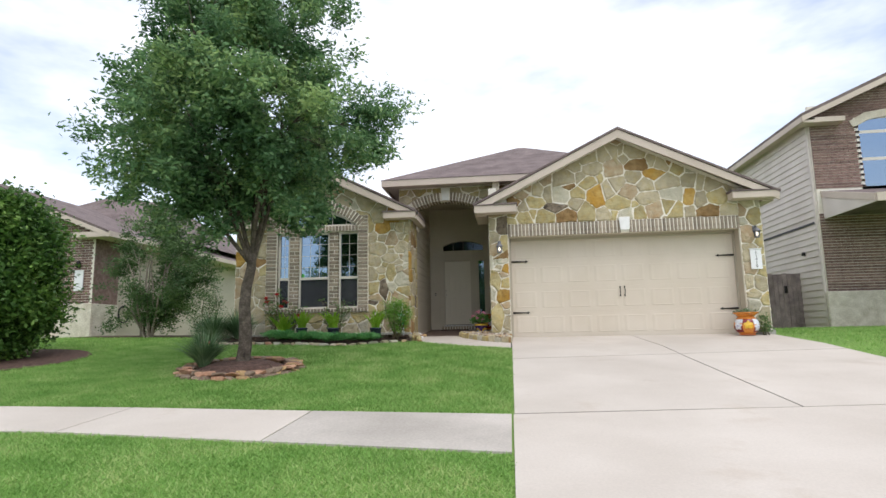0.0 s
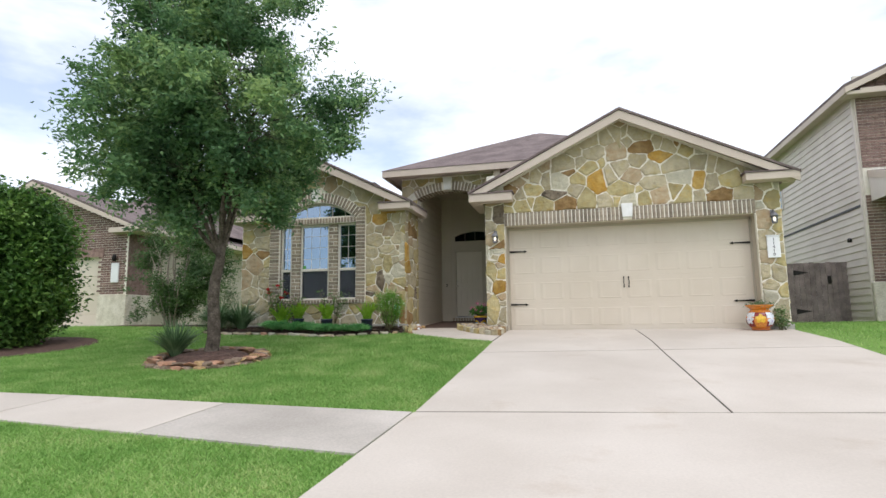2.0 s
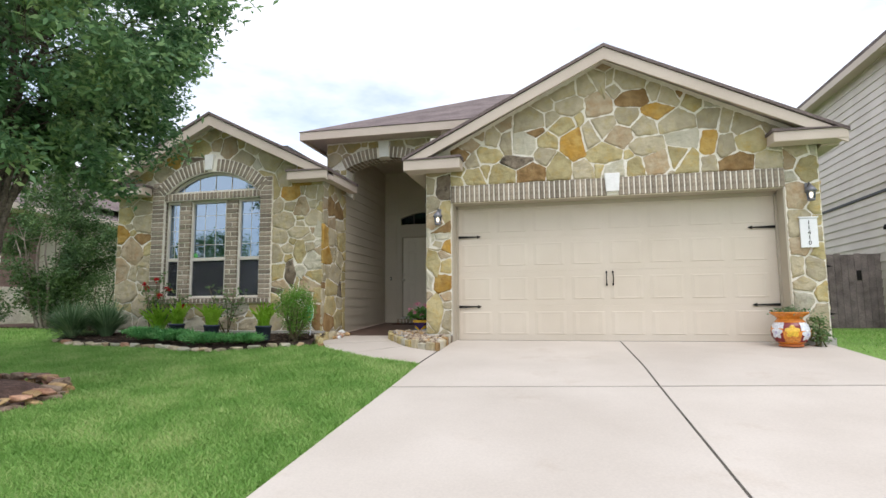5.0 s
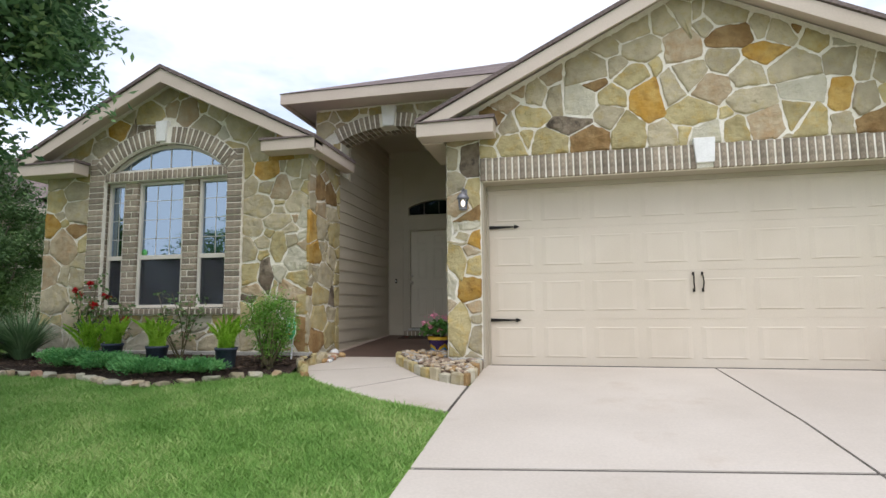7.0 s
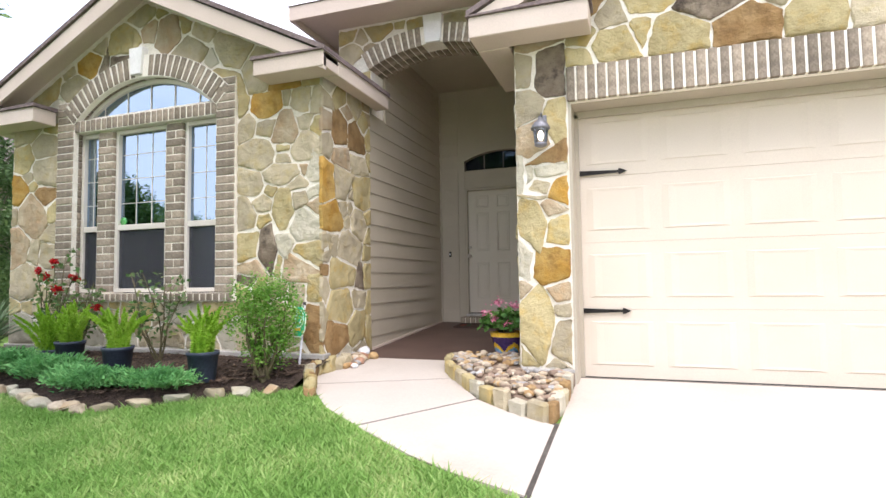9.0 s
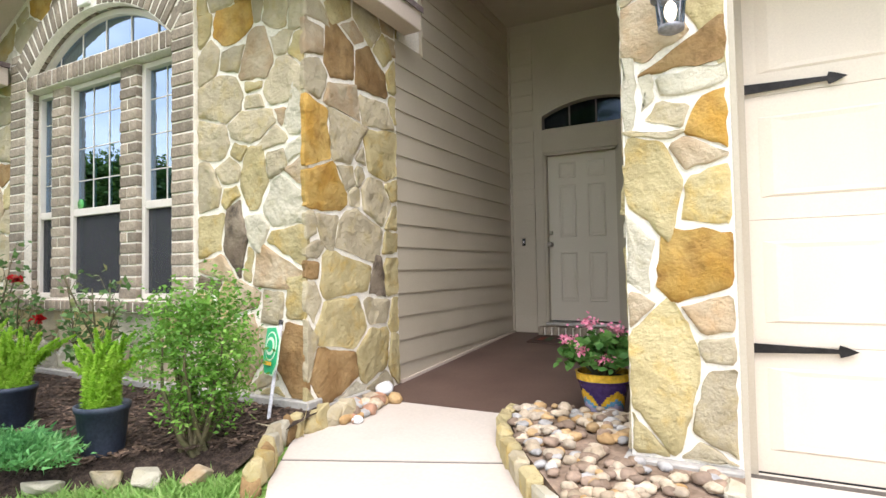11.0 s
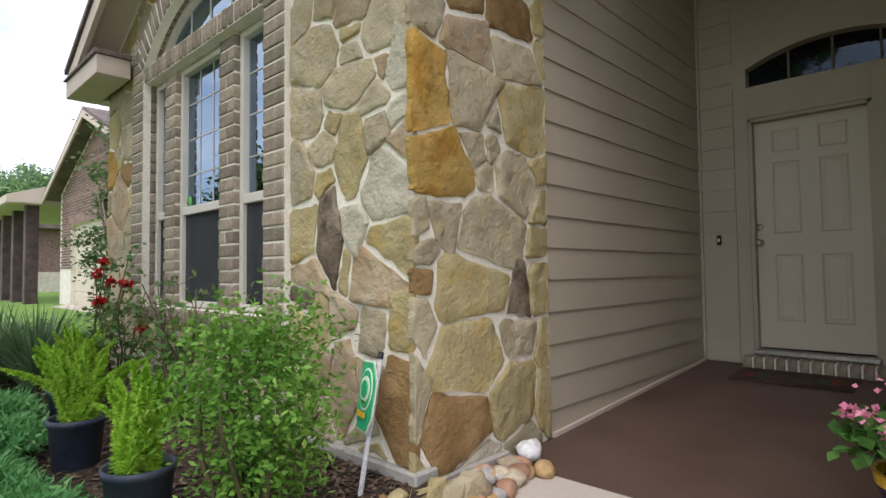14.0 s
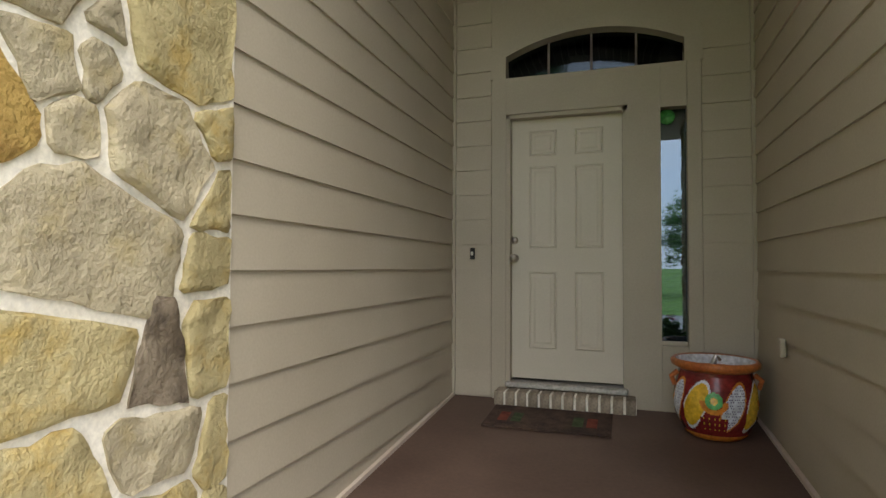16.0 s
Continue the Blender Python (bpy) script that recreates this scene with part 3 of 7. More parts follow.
def sheet(name, x0, x1, y0, y1, nx, ny, height, thick=0.0):
    bm = bmesh.new()
    xs, ys = np.linspace(x0, x1, nx + 1), np.linspace(y0, y1, ny + 1)
    g = [[bm.verts.new((x, y, height(x, y))) for x in xs] for y in ys]
    for j in range(ny):
        for i in range(nx):
            bm.faces.new((g[j][i], g[j][i + 1], g[j + 1][i + 1], g[j + 1][i]))
    if thick:
        ex = bmesh.ops.extrude_face_region(bm, geom=bm.faces[:])
        for v in [e for e in ex["geom"] if isinstance(e, bmesh.types.BMVert)]:
            v.co.z -= thick
    return bm


def slab_of(poly, top, thick):
    """A paved piece whose top follows the height function."""
    bm = bmesh.new()
    a = [bm.verts.new((x, y, top(x, y))) for x, y in poly]
    b = [bm.verts.new((x, y, top(x, y) - thick)) for x, y in poly]
    bm.faces.new(a)
    bm.faces.new(b[::-1])
    for i in range(len(poly)):
        j = (i + 1) % len(poly)
        bm.faces.new((a[j], a[i], b[i], b[j]))
    bmesh.ops.triangulate(bm, faces=[f for f in bm.faces if len(f.verts) > 4])
    return bm


bm = bmesh.new()
gxs = [-3000, -400, -90, -40] + [x * 0.5 for x in range(-50, 51)] + [40, 90, 400, 3000]
gys = [-3000, -300, -60, -20, -6, 0.3, 0.75, 0.95, 1.5] + [2 + 0.4 * k for k in range(46)] + [26, 40, 90, 400, 3000]
grid = [[bm.verts.new((x, y, lawn_z(x, y) - (0.006 if y > 1 else 0.03))) for x in gxs] for y in gys]
for j in range(len(gys) - 1):
    for i in range(len(gxs) - 1):
        bm.faces.new((grid[j][i], grid[j][i + 1], grid[j + 1][i + 1], grid[j + 1][i]))
thing("ground", bm, LAWN, "mown green lawn rising gently to the houses", "lawn", kind="structure")
thing("road", boxed(-300, 300, -8.0, 0.75, -0.4, -0.058), ASPHALT, "pale concrete residential street", "road", kind="structure")

driveway = root("driveway", (2.6, 6.6, 0.3), "wide pale concrete driveway with dark control joints", "driveway", kind="structure")
G = 0.02


def drive_slab(x0, x1, y0, y1, s0, s1, mid0=0.0, mid1=0.0):
    """A slab whose joints run a little askew: s0 and s1 are the slopes of its near and far edges."""
    bm = bmesh.new()
    rows = []
    for j in range(25):
        k = j / 24
        row = []
        for x, m in ((x0, mid0), (0.5 * (x0 + x1), 0.0), (x1, mid1)):
            y = (y0 + s0 * x) * (1 - k) + (y1 + s1 * x) * k
            xx = x + m * (12.1 - y)
            row.append(bm.verts.new((xx, y, drive_z(y) + 0.012)))
        rows.append(row)
    for a, b in zip(rows, rows[1:]):
        for i in range(2):
            bm.faces.new((a[i], a[i + 1], b[i + 1], b[i]))
    ex = bmesh.ops.extrude_face_region(bm, geom=bm.faces[:])
    for v in [e for e in ex["geom"] if isinstance(e, bmesh.types.BMVert)]:
        v.co.z -= 0.12
    part("slab", bm, CONCRETE, driveway)


drive_slab(-0.01, 5.34, 0.77, 5.13 - G, 0.0, 0.1)
for x0, x1, m0, m1 in ((0.0, 2.575 - 0.011, 0, 0.03), (2.575 + 0.011, 5.34, 0.03, 0)):
    drive_slab(x0, x1, 5.13 + G, 8.67 - G, 0.1, 0.11, m0, m1)
    drive_slab(x0, x1, 8.67 + G, 12.055, 0.11, 0.0, m0, m1)
part("joint_filler", sheet("joint_filler", 0.02, 5.3, 0.8, 12.12, 2, 24, lambda x, y: drive_z(y) + 0.004), JOINT, driveway)

sidewalk = root("sidewalk", (-5, 4.8, 0.2), "grey weathered concrete pavement in square slabs", "pavement", kind="structure")
for k in range(9):
    xa, xb = -0.03 - 2.06 * k, -0.03 - 2.06 * (k + 1) + 0.016
    poly = []
    for x, back in ((xb, 0), (xa, 0), (xa, 1), (xb, 1)):
        xx = max(x, -4.4)
        poly.append((x, 5.12 - 0.04 * xx if back else 3.78 - 0.11 * xx))
    part("slab", slab_of(poly, lambda x, y: lawn_z(x, y) + 0.012, 0.1), CONCRETE if k else WALKCON, sidewalk)

LEFT = [(-2.2, 12.4), (-2.2, 11.64), (-1.93, 11.2), (-1.65, 10.88), (-1.24, 10.57), (-0.73, 10.2), (-0.41, 10.02), (-0.02, 9.87)]
RIGHT = [(-0.02, 10.84), (-0.35, 11.02), (-0.64, 11.28), (-0.95, 11.7), (-1.13, 12.0), (-1.2, 12.4)]


def walk_z(x, y):
    return drive_z(y) + 0.012 + 0.04 * min(1.0, max(0.0, (y - 10.8) / 1.6))


walkway = root("front_walk", (-1.2, 11.2, 0.9), "pale concrete front walk curving to the porch", "path", kind="structure")
for poly in ([(-2.2, 12.4), (-2.2, 11.64), (-2.06, 11.42), (-0.99, 11.77), (-1.13, 12.0), (-1.2, 12.4)],
             [(-2.05, 11.4), (-1.93, 11.2), (-1.65, 10.88), (-1.25, 10.58), (-0.645, 11.275), (-0.95, 11.7), (-0.98, 11.75)],
             [(-1.23, 10.56), (-0.73, 10.2), (-0.41, 10.02), (-0.03, 9.87), (-0.03, 10.84), (-0.35, 11.02), (-0.63, 11.25)]):
    part("slab", slab_of(poly, walk_z, 0.1), CONCRETE, walkway)
part("joint_filler", sheet("joint_filler", -0.05, 0.03, 9.84, 10.9, 1, 8, lambda x, y: drive_z(y) + 0.004), JOINT, walkway)
part("joint_filler", slab_of(LEFT + RIGHT, lambda x, y: walk_z(x, y) - 0.005, 0.03), JOINT, walkway)

porch = thing("porch_floor", prism(bmesh.new(), [(12.41, 0.8), (12.41, 1.0), (12.415, 1.005), (15.17, 1.158), (15.17, 0.8)], yz(-2.27), yz(-0.3)), PORCH, "porch slab painted dull brown", "porch floor", kind="structure")


# ---- main house: walls ----
house = root("house", (0, 14, 0.95), "single-storey stone and brick house with front gables", "house")
WY, GYW, PY = 11.82, 11.85, 12.92  # stone planes of the bay, the garage and the porch arch
SX = -2.25  # the bay's stone return beside the porch


def wall_front(y):
    return lambda u, v, d: (u, y - d, v)


# the bay with the big window: mortar bed in two halves round the opening
WIN_L, WIN_R, WIN_C, SILL, WR, WCZ = -5.4, -3.44, -4.42, 1.675, 1.364, 2.606
half = (WIN_R - WIN_L) / 2
cut_r, cut_h = WR + 0.03, half + 0.03
arc_r = [(WIN_C + cut_r * math.sin(a), WCZ + cut_r * math.cos(a)) for a in np.linspace(0, math.asin(cut_h / cut_r), 9)]
arc_l = [(2 * WIN_C - u, v) for u, v in arc_r]
bay = bmesh.new()
prism(bay, [(WIN_C, 0.8), (WIN_C, SILL), (WIN_C + cut_h, SILL)] + arc_r[::-1] + [(WIN_C, 4.88), (SX - 0.006, 3.82), (SX - 0.006, 0.8)], xz(WY), xz(WY + 0.25))
bay_left = prism(bmesh.new(), [(WIN_C, 0.8), (WIN_C, SILL), (WIN_C - cut_h, SILL)] + arc_l[::-1] + [(WIN_C, 4.88), (-6.42, 3.84), (-6.42, 0.8)], xz(WY), xz(WY + 0.25))
wall_bay = part("wall", bay, MORTAR, house, "tan and olive fieldstone wall with pale mortar")
part("wall_section", bay_left, MORTAR, wall_bay)
bf = wall_front(WY)
CORNER_UPPER = [("g", -2.64, 3.53, 0.04, 0.08), ("o", -2.86, 3.5, 0.16, 0.14), ("g", -2.48, 3.5, 0.11, 0.1), ("g", -2.28, 3.48, 0.09, 0.1), ("g", -3.09, 3.29, 0.09, 0.13), ("g", -2.45, 3.28, 0.08, 0.06),
     ("g", -2.87, 3.26, 0.11, 0.09), ("p", -2.66, 3.21, 0.16, 0.21), ("y", -2.67, 3.06, 0.08, 0.05), ("g", -2.45, 3.03, 0.15, 0.13), ("g", -2.99, 3.01, 0.21, 0.17), ("g", -2.68, 2.96, 0.08, 0.06),
     ("p", -2.45, 2.83, 0.04, 0.06), ("g", -2.68, 2.79, 0.23, 0.12), ("t", -2.36, 2.79, 0.06, 0.1), ("g", -3.04, 2.74, 0.14, 0.15), ("g", -2.52, 2.7, 0.11, 0.08), ("y", -2.81, 2.66, 0.08, 0.05),
     ("t", -2.35, 2.61, 0.05, 0.06), ("g", -2.5, 2.56, 0.07, 0.08), ("g", -2.94, 2.52, 0.11, 0.08), ("y", -2.67, 2.49, 0.1, 0.21)]
CORNER_LOWER = [("g", -3.09, 2.45, 0.12, 0.18), ("y", -2.9, 2.37, 0.07, 0.06), ("t", -2.42, 2.29, 0.14, 0.14), ("y", -3.09, 2.13, 0.1, 0.14), ("t", -2.65, 2.13, 0.08, 0.1), ("d", -2.84, 2.07, 0.09, 0.23),
     ("y", -2.42, 2.04, 0.13, 0.1), ("y", -2.72, 1.92, 0.04, 0.1), ("p", -3.04, 1.91, 0.15, 0.07), ("p", -2.51, 1.9, 0.17, 0.14), ("d", -3.1, 1.79, 0.1, 0.05), ("p", -2.74, 1.7, 0.11, 0.08),
     ("y", -2.91, 1.7, 0.08, 0.12), ("y", -2.37, 1.67, 0.06, 0.09), ("g", -2.51, 1.66, 0.1, 0.1), ("g", -2.54, 1.43, 0.07, 0.08), ("p", -2.73, 1.35, 0.1, 0.27), ("b", -2.39, 1.34, 0.1, 0.22)]
stones(wall_bay, [(-3.2, 1.12), (SX, 1.12), (SX, 3.62), (-3.2, 3.62)], bf, CORNER_UPPER + CORNER_LOWER, 3, 0.15, 0.3)
LEFT_STONES = [("g", -5.87, 3.37, 0.22, 0.13), ("o", -5.61, 3.32, 0.07, 0.08), ("y", -6.23, 3.25, 0.13, 0.15), ("g", -5.83, 3.07, 0.25, 0.16), ("b", -5.86, 2.79, 0.16, 0.1), ("y", -5.74, 2.62, 0.09, 0.08),
     ("p", -6.08, 2.59, 0.21, 0.2)]
stones(wall_bay, [(-6.41, 1.12), (-5.655, 1.12), (-5.655, 3.62), (-6.41, 3.62)], bf, LEFT_STONES, 5, 0.16, 0.4)
stones(wall_bay, [(-5.65, 1.12), (-3.205, 1.12), (-3.205, 1.585), (-5.65, 1.585)], bf, (), 8, 0.14, 0.38)


def over_arch(u, v):
    du, dv = u - WIN_C, v - WCZ
    h = math.hypot(du, dv)
    if h < WR + 0.16 and abs(du) < 1.2:
        return None
    if abs(du) > 1.22:
        return (-math.copysign(1, du), 0, -math.copysign(1, du) * WIN_C - 1.17)
    return (-du / h, -dv / h, -(du * WIN_C + dv * WCZ) / h - WR - 0.12)


stones(wall_bay, [(-6.41, 3.62), (SX, 3.62), (SX, 3.76), (WIN_C, 4.79), (-6.41, 3.78)], bf, (), 11, 0.16, 0.38, cut=over_arch)
part("foundation", boxed(-6.45, SX + 0.03, WY - 0.035, WY + 0.1, 0.6, 1.11, bevel=0.008), FOUNDATION, house, "grey concrete foundation edge")

# the bay's stone return beside the porch
wall_return = part("wall", boxed(SX - 0.2, SX, WY + 0.006, 12.8, 0.8, 3.82), MORTAR, house, "fieldstone return wall beside the porch")
SIDE_UPPER = [("y", 12.75, 3.29, 0.08, 0.11), ("b", 12.15, 3.27, 0.14, 0.15), ("b", 12.49, 3.23, 0.18, 0.15), ("y", 12.75, 3.08, 0.06, 0.08), ("g", 11.91, 3.05, 0.08, 0.12), ("g", 12.53, 2.99, 0.21, 0.12),
     ("p", 12.19, 2.97, 0.18, 0.13), ("g", 12.19, 2.78, 0.16, 0.2), ("o", 11.88, 2.72, 0.14, 0.19), ("y", 12.61, 2.7, 0.21, 0.19), ("g", 12.35, 2.64, 0.05, 0.05), ("g", 12.34, 2.51, 0.05, 0.07),
     ("g", 12.2, 2.49, 0.07, 0.07), ("y", 12.73, 2.44, 0.09, 0.08), ("o", 12.01, 2.36, 0.17, 0.17), ("g", 12.53, 2.35, 0.22, 0.17), ("g", 12.29, 2.35, 0.07, 0.06), ("y", 12.75, 2.25, 0.09, 0.1),
     ("g", 12.01, 2.16, 0.09, 0.1), ("g", 11.86, 2.12, 0.04, 0.05), ("g", 12.34, 2.1, 0.24, 0.2), ("y", 12.72, 2.06, 0.11, 0.09)]
SIDE_LOWER = [("g", 11.89, 2, 0.05, 0.06), ("b", 11.88, 1.88, 0.05, 0.06), ("y", 12.2, 1.85, 0.27, 0.15), ("y", 12.73, 1.84, 0.1, 0.15), ("d", 12.52, 1.78, 0.08, 0.1), ("g", 11.87, 1.68, 0.06, 0.12),
     ("g", 12.51, 1.59, 0.16, 0.1), ("y", 12.75, 1.54, 0.08, 0.13), ("y", 12.18, 1.53, 0.25, 0.18), ("g", 11.84, 1.37, 0.03, 0.19), ("y", 12.47, 1.3, 0.18, 0.17), ("b", 12.07, 1.25, 0.21, 0.14),
     ("y", 12.74, 1.24, 0.08, 0.17)]
stones(wall_return, [(WY - 0.02, 1.03), (12.79, 1.03), (12.79, 3.8), (WY - 0.02, 3.8)], lambda u, v, d: (SX + d, u, v), SIDE_UPPER + SIDE_LOWER, 21, 0.13, 0.28)
part("foundation", boxed(SX - 0.1, SX + 0.03, WY - 0.035, 12.41, 0.6, 1.06, bevel=0.008), FOUNDATION, house, "grey concrete foundation edge")

# the garage front
gar = bmesh.new()
prism(gar, [(-0.43, 0.6), (0.0, 0.6), (0.0, 3.18), (4.91, 3.18), (4.91, 0.6), (5.37, 0.6), (5.37, 3.92), (2.455, 5.37), (-0.43, 3.92)], xz(GYW), xz(GYW + 0.3))
wall_garage = part("wall", gar, MORTAR, house, "fieldstone garage gable wall with pale mortar")
gf = wall_front(GYW)
GABLE_UPPER = [("g", 2.36, 5.07, 0.11, 0.11), ("g", 2.56, 5.06, 0.05, 0.1), ("g", 2.84, 4.99, 0.22, 0.16), ("g", 2.18, 4.97, 0.15, 0.17), ("g", 1.84, 4.93, 0.21, 0.15), ("g", 2.63, 4.85, 0.09, 0.1),
     ("g", 3.19, 4.8, 0.09, 0.14), ("b", 3.55, 4.73, 0.06, 0.08), ("g", 1.56, 4.7, 0.11, 0.1), ("b", 2.89, 4.7, 0.23, 0.14), ("g", 3.44, 4.68, 0.17, 0.14), ("g", 1.94, 4.65, 0.22, 0.15),
     ("p", 2.35, 4.65, 0.19, 0.18), ("y", 3.74, 4.56, 0.13, 0.14), ("g", 1.65, 4.47, 0.11, 0.12), ("g", 1.29, 4.45, 0.23, 0.17), ("o", 3.24, 4.45, 0.24, 0.13), ("g", 2.82, 4.41, 0.17, 0.15),
     ("y", 1.78, 4.34, 0.21, 0.15), ("g", 3.49, 4.28, 0.25, 0.19), ("g", 3.95, 4.28, 0.14, 0.16), ("b", 1.39, 4.27, 0.13, 0.07)]
GABLE_MIDDLE = [("g", 2.43, 4.27, 0.19, 0.16), ("g", 0.68, 4.25, 0.11, 0.18), ("g", 3.03, 4.25, 0.18, 0.18), ("g", 4.19, 4.22, 0.08, 0.16), ("g", 2.24, 4.16, 0.14, 0.15), ("g", 4.41, 4.16, 0.14, 0.11),
     ("y", 1.57, 4.12, 0.15, 0.14), ("p", 2.65, 4.12, 0.22, 0.15), ("g", 0.92, 4.1, 0.1, 0.16), ("t", 1.18, 4.09, 0.19, 0.2), ("o", 1.97, 4.06, 0.18, 0.23), ("t", 3.58, 4.01, 0.24, 0.14),
     ("y", 0.63, 3.95, 0.19, 0.13), ("g", 3.09, 3.95, 0.23, 0.14), ("o", 3.92, 3.94, 0.1, 0.18), ("y", 4.54, 3.89, 0.2, 0.14), ("g", 1.51, 3.87, 0.14, 0.15), ("y", 2.44, 3.85, 0.22, 0.14),
     ("g", 4.19, 3.85, 0.1, 0.16), ("d", 1.08, 3.81, 0.24, 0.11), ("y", 3.49, 3.72, 0.13, 0.17), ("p", 3.22, 3.64, 0.19, 0.17)]
GABLE_LOWER = [("y", 1.73, 3.63, 0.18, 0.22), ("y", 3.63, 3.63, 0.15, 0.14), ("b", 1.31, 3.62, 0.21, 0.16), ("y", 0.83, 3.61, 0.2, 0.15), ("y", 2.87, 3.6, 0.13, 0.13), ("g", 2.08, 3.6, 0.12, 0.13),
     ("t", 2.58, 3.6, 0.16, 0.09), ("g", 3.93, 3.6, 0.1, 0.1), ("b", 4.32, 3.6, 0.24, 0.12), ("g", 4.75, 3.6, 0.21, 0.12)]
stones(wall_garage, [(-0.01, 3.465), (4.92, 3.465), (4.92, 4.06), (2.455, 5.3), (-0.01, 4.06)], gf, GABLE_UPPER + GABLE_MIDDLE + GABLE_LOWER, 31, 0.16, 0.34, gap=0.017)
PILLAR = [("b", -0.17, 2.75, 0.16, 0.05), ("t", -0.32, 2.63, 0.03, 0.07), ("t", -0.15, 2.63, 0.13, 0.06), ("t", -0.4, 2.6, 0.03, 0.13), ("g", -0.24, 2.52, 0.1, 0.05), ("o", -0.09, 2.48, 0.08, 0.11),
     ("g", -0.25, 2.42, 0.04, 0.02), ("p", -0.15, 2.33, 0.09, 0.07), ("y", -0.3, 2.24, 0.12, 0.19), ("y", -0.1, 2.15, 0.1, 0.12), ("t", -0.37, 1.89, 0.05, 0.14), ("o", -0.14, 1.87, 0.15, 0.15),
     ("p", -0.09, 1.66, 0.09, 0.08), ("g", -0.07, 1.51, 0.07, 0.06), ("y", -0.28, 1.41, 0.12, 0.31), ("g", -0.07, 1.27, 0.09, 0.17)]
stones(wall_garage, [(-0.425, 1.06), (-0.015, 1.06), (-0.015, 3.82), (-0.425, 3.82)], gf, PILLAR, 33, 0.17, 0.34)
stones(wall_garage, [(4.925, 1.04), (5.36, 1.04), (5.36, 3.8), (4.925, 3.8)], gf, (), 35, 0.16, 0.36)
wall_pier = part("wall", boxed(-0.43, -0.25, GYW + 0.301, 12.55, 0.8, 4.4), MORTAR, house, "fieldstone side of the garage pier")
stones(wall_pier, [(GYW + 0.02, 1.06), (12.53, 1.06), (12.53, 3.8), (GYW + 0.02, 3.8)], lambda u, v, d: (-0.43 - d, u, v), (), 37, 0.14, 0.34)
stones(wall_garage, [(GYW + 0.02, 1.06), (12.53, 1.06), (12.53, 3.8), (GYW + 0.02, 3.8)], lambda u, v, d: (5.37 + d, u, v), (), 39, 0.16, 0.36)
part("foundation", boxed(-0.46, 0.0, GYW - 0.05, 12.2, 0.6, 1.05, bevel=0.008), FOUNDATION, house, "grey concrete pier footing")
part("foundation", boxed(4.92, 5.41, GYW - 0.05, 12.2, 0.6, 1.03, bevel=0.008), FOUNDATION, house, "grey concrete pier footing")

# the porch arch
AC, AR, ASP = -1.518, 1.737, 4.164
AZ = 4.34 - AR
arch_pts = [(AC + AR * math.sin(a), AZ + AR * math.cos(a)) for a in np.linspace(-0.454, 0.454, 13)]
arch = bmesh.new()
prism(arch, [(-2.7, 3.65), (-2.285, 3.65), (-2.285, ASP)] + arch_pts + [(-0.75, ASP), (0.4, ASP), (0.4, 4.69), (-2.7, 4.69)], xz(PY), xz(PY + 0.3))
wall_arch = part("wall", arch, MORTAR, house, "fieldstone wall over the porch arch")


def over_porch(u, v):
    du, dv = u - AC, v - AZ
    h = math.hypot(du, dv)
    return None if h < AR + 0.2 else (-du / h, -dv / h, -(du * AC + dv * AZ) / h - AR - 0.19)


stones(wall_arch, [(-2.69, 3.66), (-2.3, 3.66), (-2.3, 4.145), (-2.69, 4.145)], wall_front(PY), (), 42, 0.12, 0.3)
stones(wall_arch, [(-2.69, 4.15), (0.3, 4.15), (0.3, 4.66), (-2.69, 4.66)], wall_front(PY), (), 41, 0.12, 0.32, cut=over_porch)

# plain walls that close the house
for b in ((-6.42, -6.25, 12.08, 19.79, 0.6, 3.8), (5.2, 5.36, 12.16, 19.79, 0.6, 3.85), (-6.42, 5.36, 19.8, 20.0, 0.6, 4.5), (-2.7, -2.56, 13.23, 19.79, 3.6, 4.68)):
    part("wall", boxed(*b), SIDING, house, "plain beige wall")


# ---- lap siding in the porch ----
def boards(parent, z_lines, along, place, name="siding_board"):
    """Lapped boards, each one proud at its lower edge."""
    for z0, z1 in zip(z_lines, z_lines[1:]):
        bm = bmesh.new()
        a, b = along
        pts = [(a, z0, 0.017), (b, z0, 0.017), (b, z1 + 0.02, 0.005), (a, z1 + 0.02, 0.005), (a, z0, 0.0), (b, z0, 0.0), (b, z1 + 0.02, 0.0), (a, z1 + 0.02, 0.0)]
        v = [bm.verts.new(place(*p)) for p in pts]
        for f in ((0, 1, 2, 3), (4, 7, 6, 5), (0, 4, 5, 1), (2, 6, 7, 3), (0, 3, 7, 4), (1, 5, 6, 2)):
            bm.faces.new([v[i] for i in f])
        part(name, bm, SIDING, parent)


ZL = [0.98, 1.17] + [1.345 + 0.1745 * k for k in range(20)]
NX0, NX1, DY = -2.266, -0.325, 15.17
wall_nl = part("wall", boxed(NX0 - 0.15, NX0, PY + 0.301, DY, 0.9, 4.66), SIDING, house, "beige lap-sided porch wall")
part("wall_section", boxed(NX0 - 0.15, NX0, 12.8, PY + 0.3, 0.9, 3.64), SIDING, wall_nl)
boards(wall_nl, [z for z in ZL if z < 3.65], (12.8, DY), lambda u, v, d: (NX0 + d, u, v))
boards(wall_nl, [z for z in ZL if z > 3.5], (PY + 0.301, DY), lambda u, v, d: (NX0 + d, u, v))
wall_nr = part("wall", boxed(NX1, NX1 + 0.15, 12.552, DY, 0.9, 4.66), SIDING, house, "beige lap-sided porch wall")
boards(wall_nr, ZL, (12.552, DY), lambda u, v, d: (NX1 - d, u, v))
back = bmesh.new()
DL, DR, DB, DT = -1.875, -1.077, 1.275, 3.118
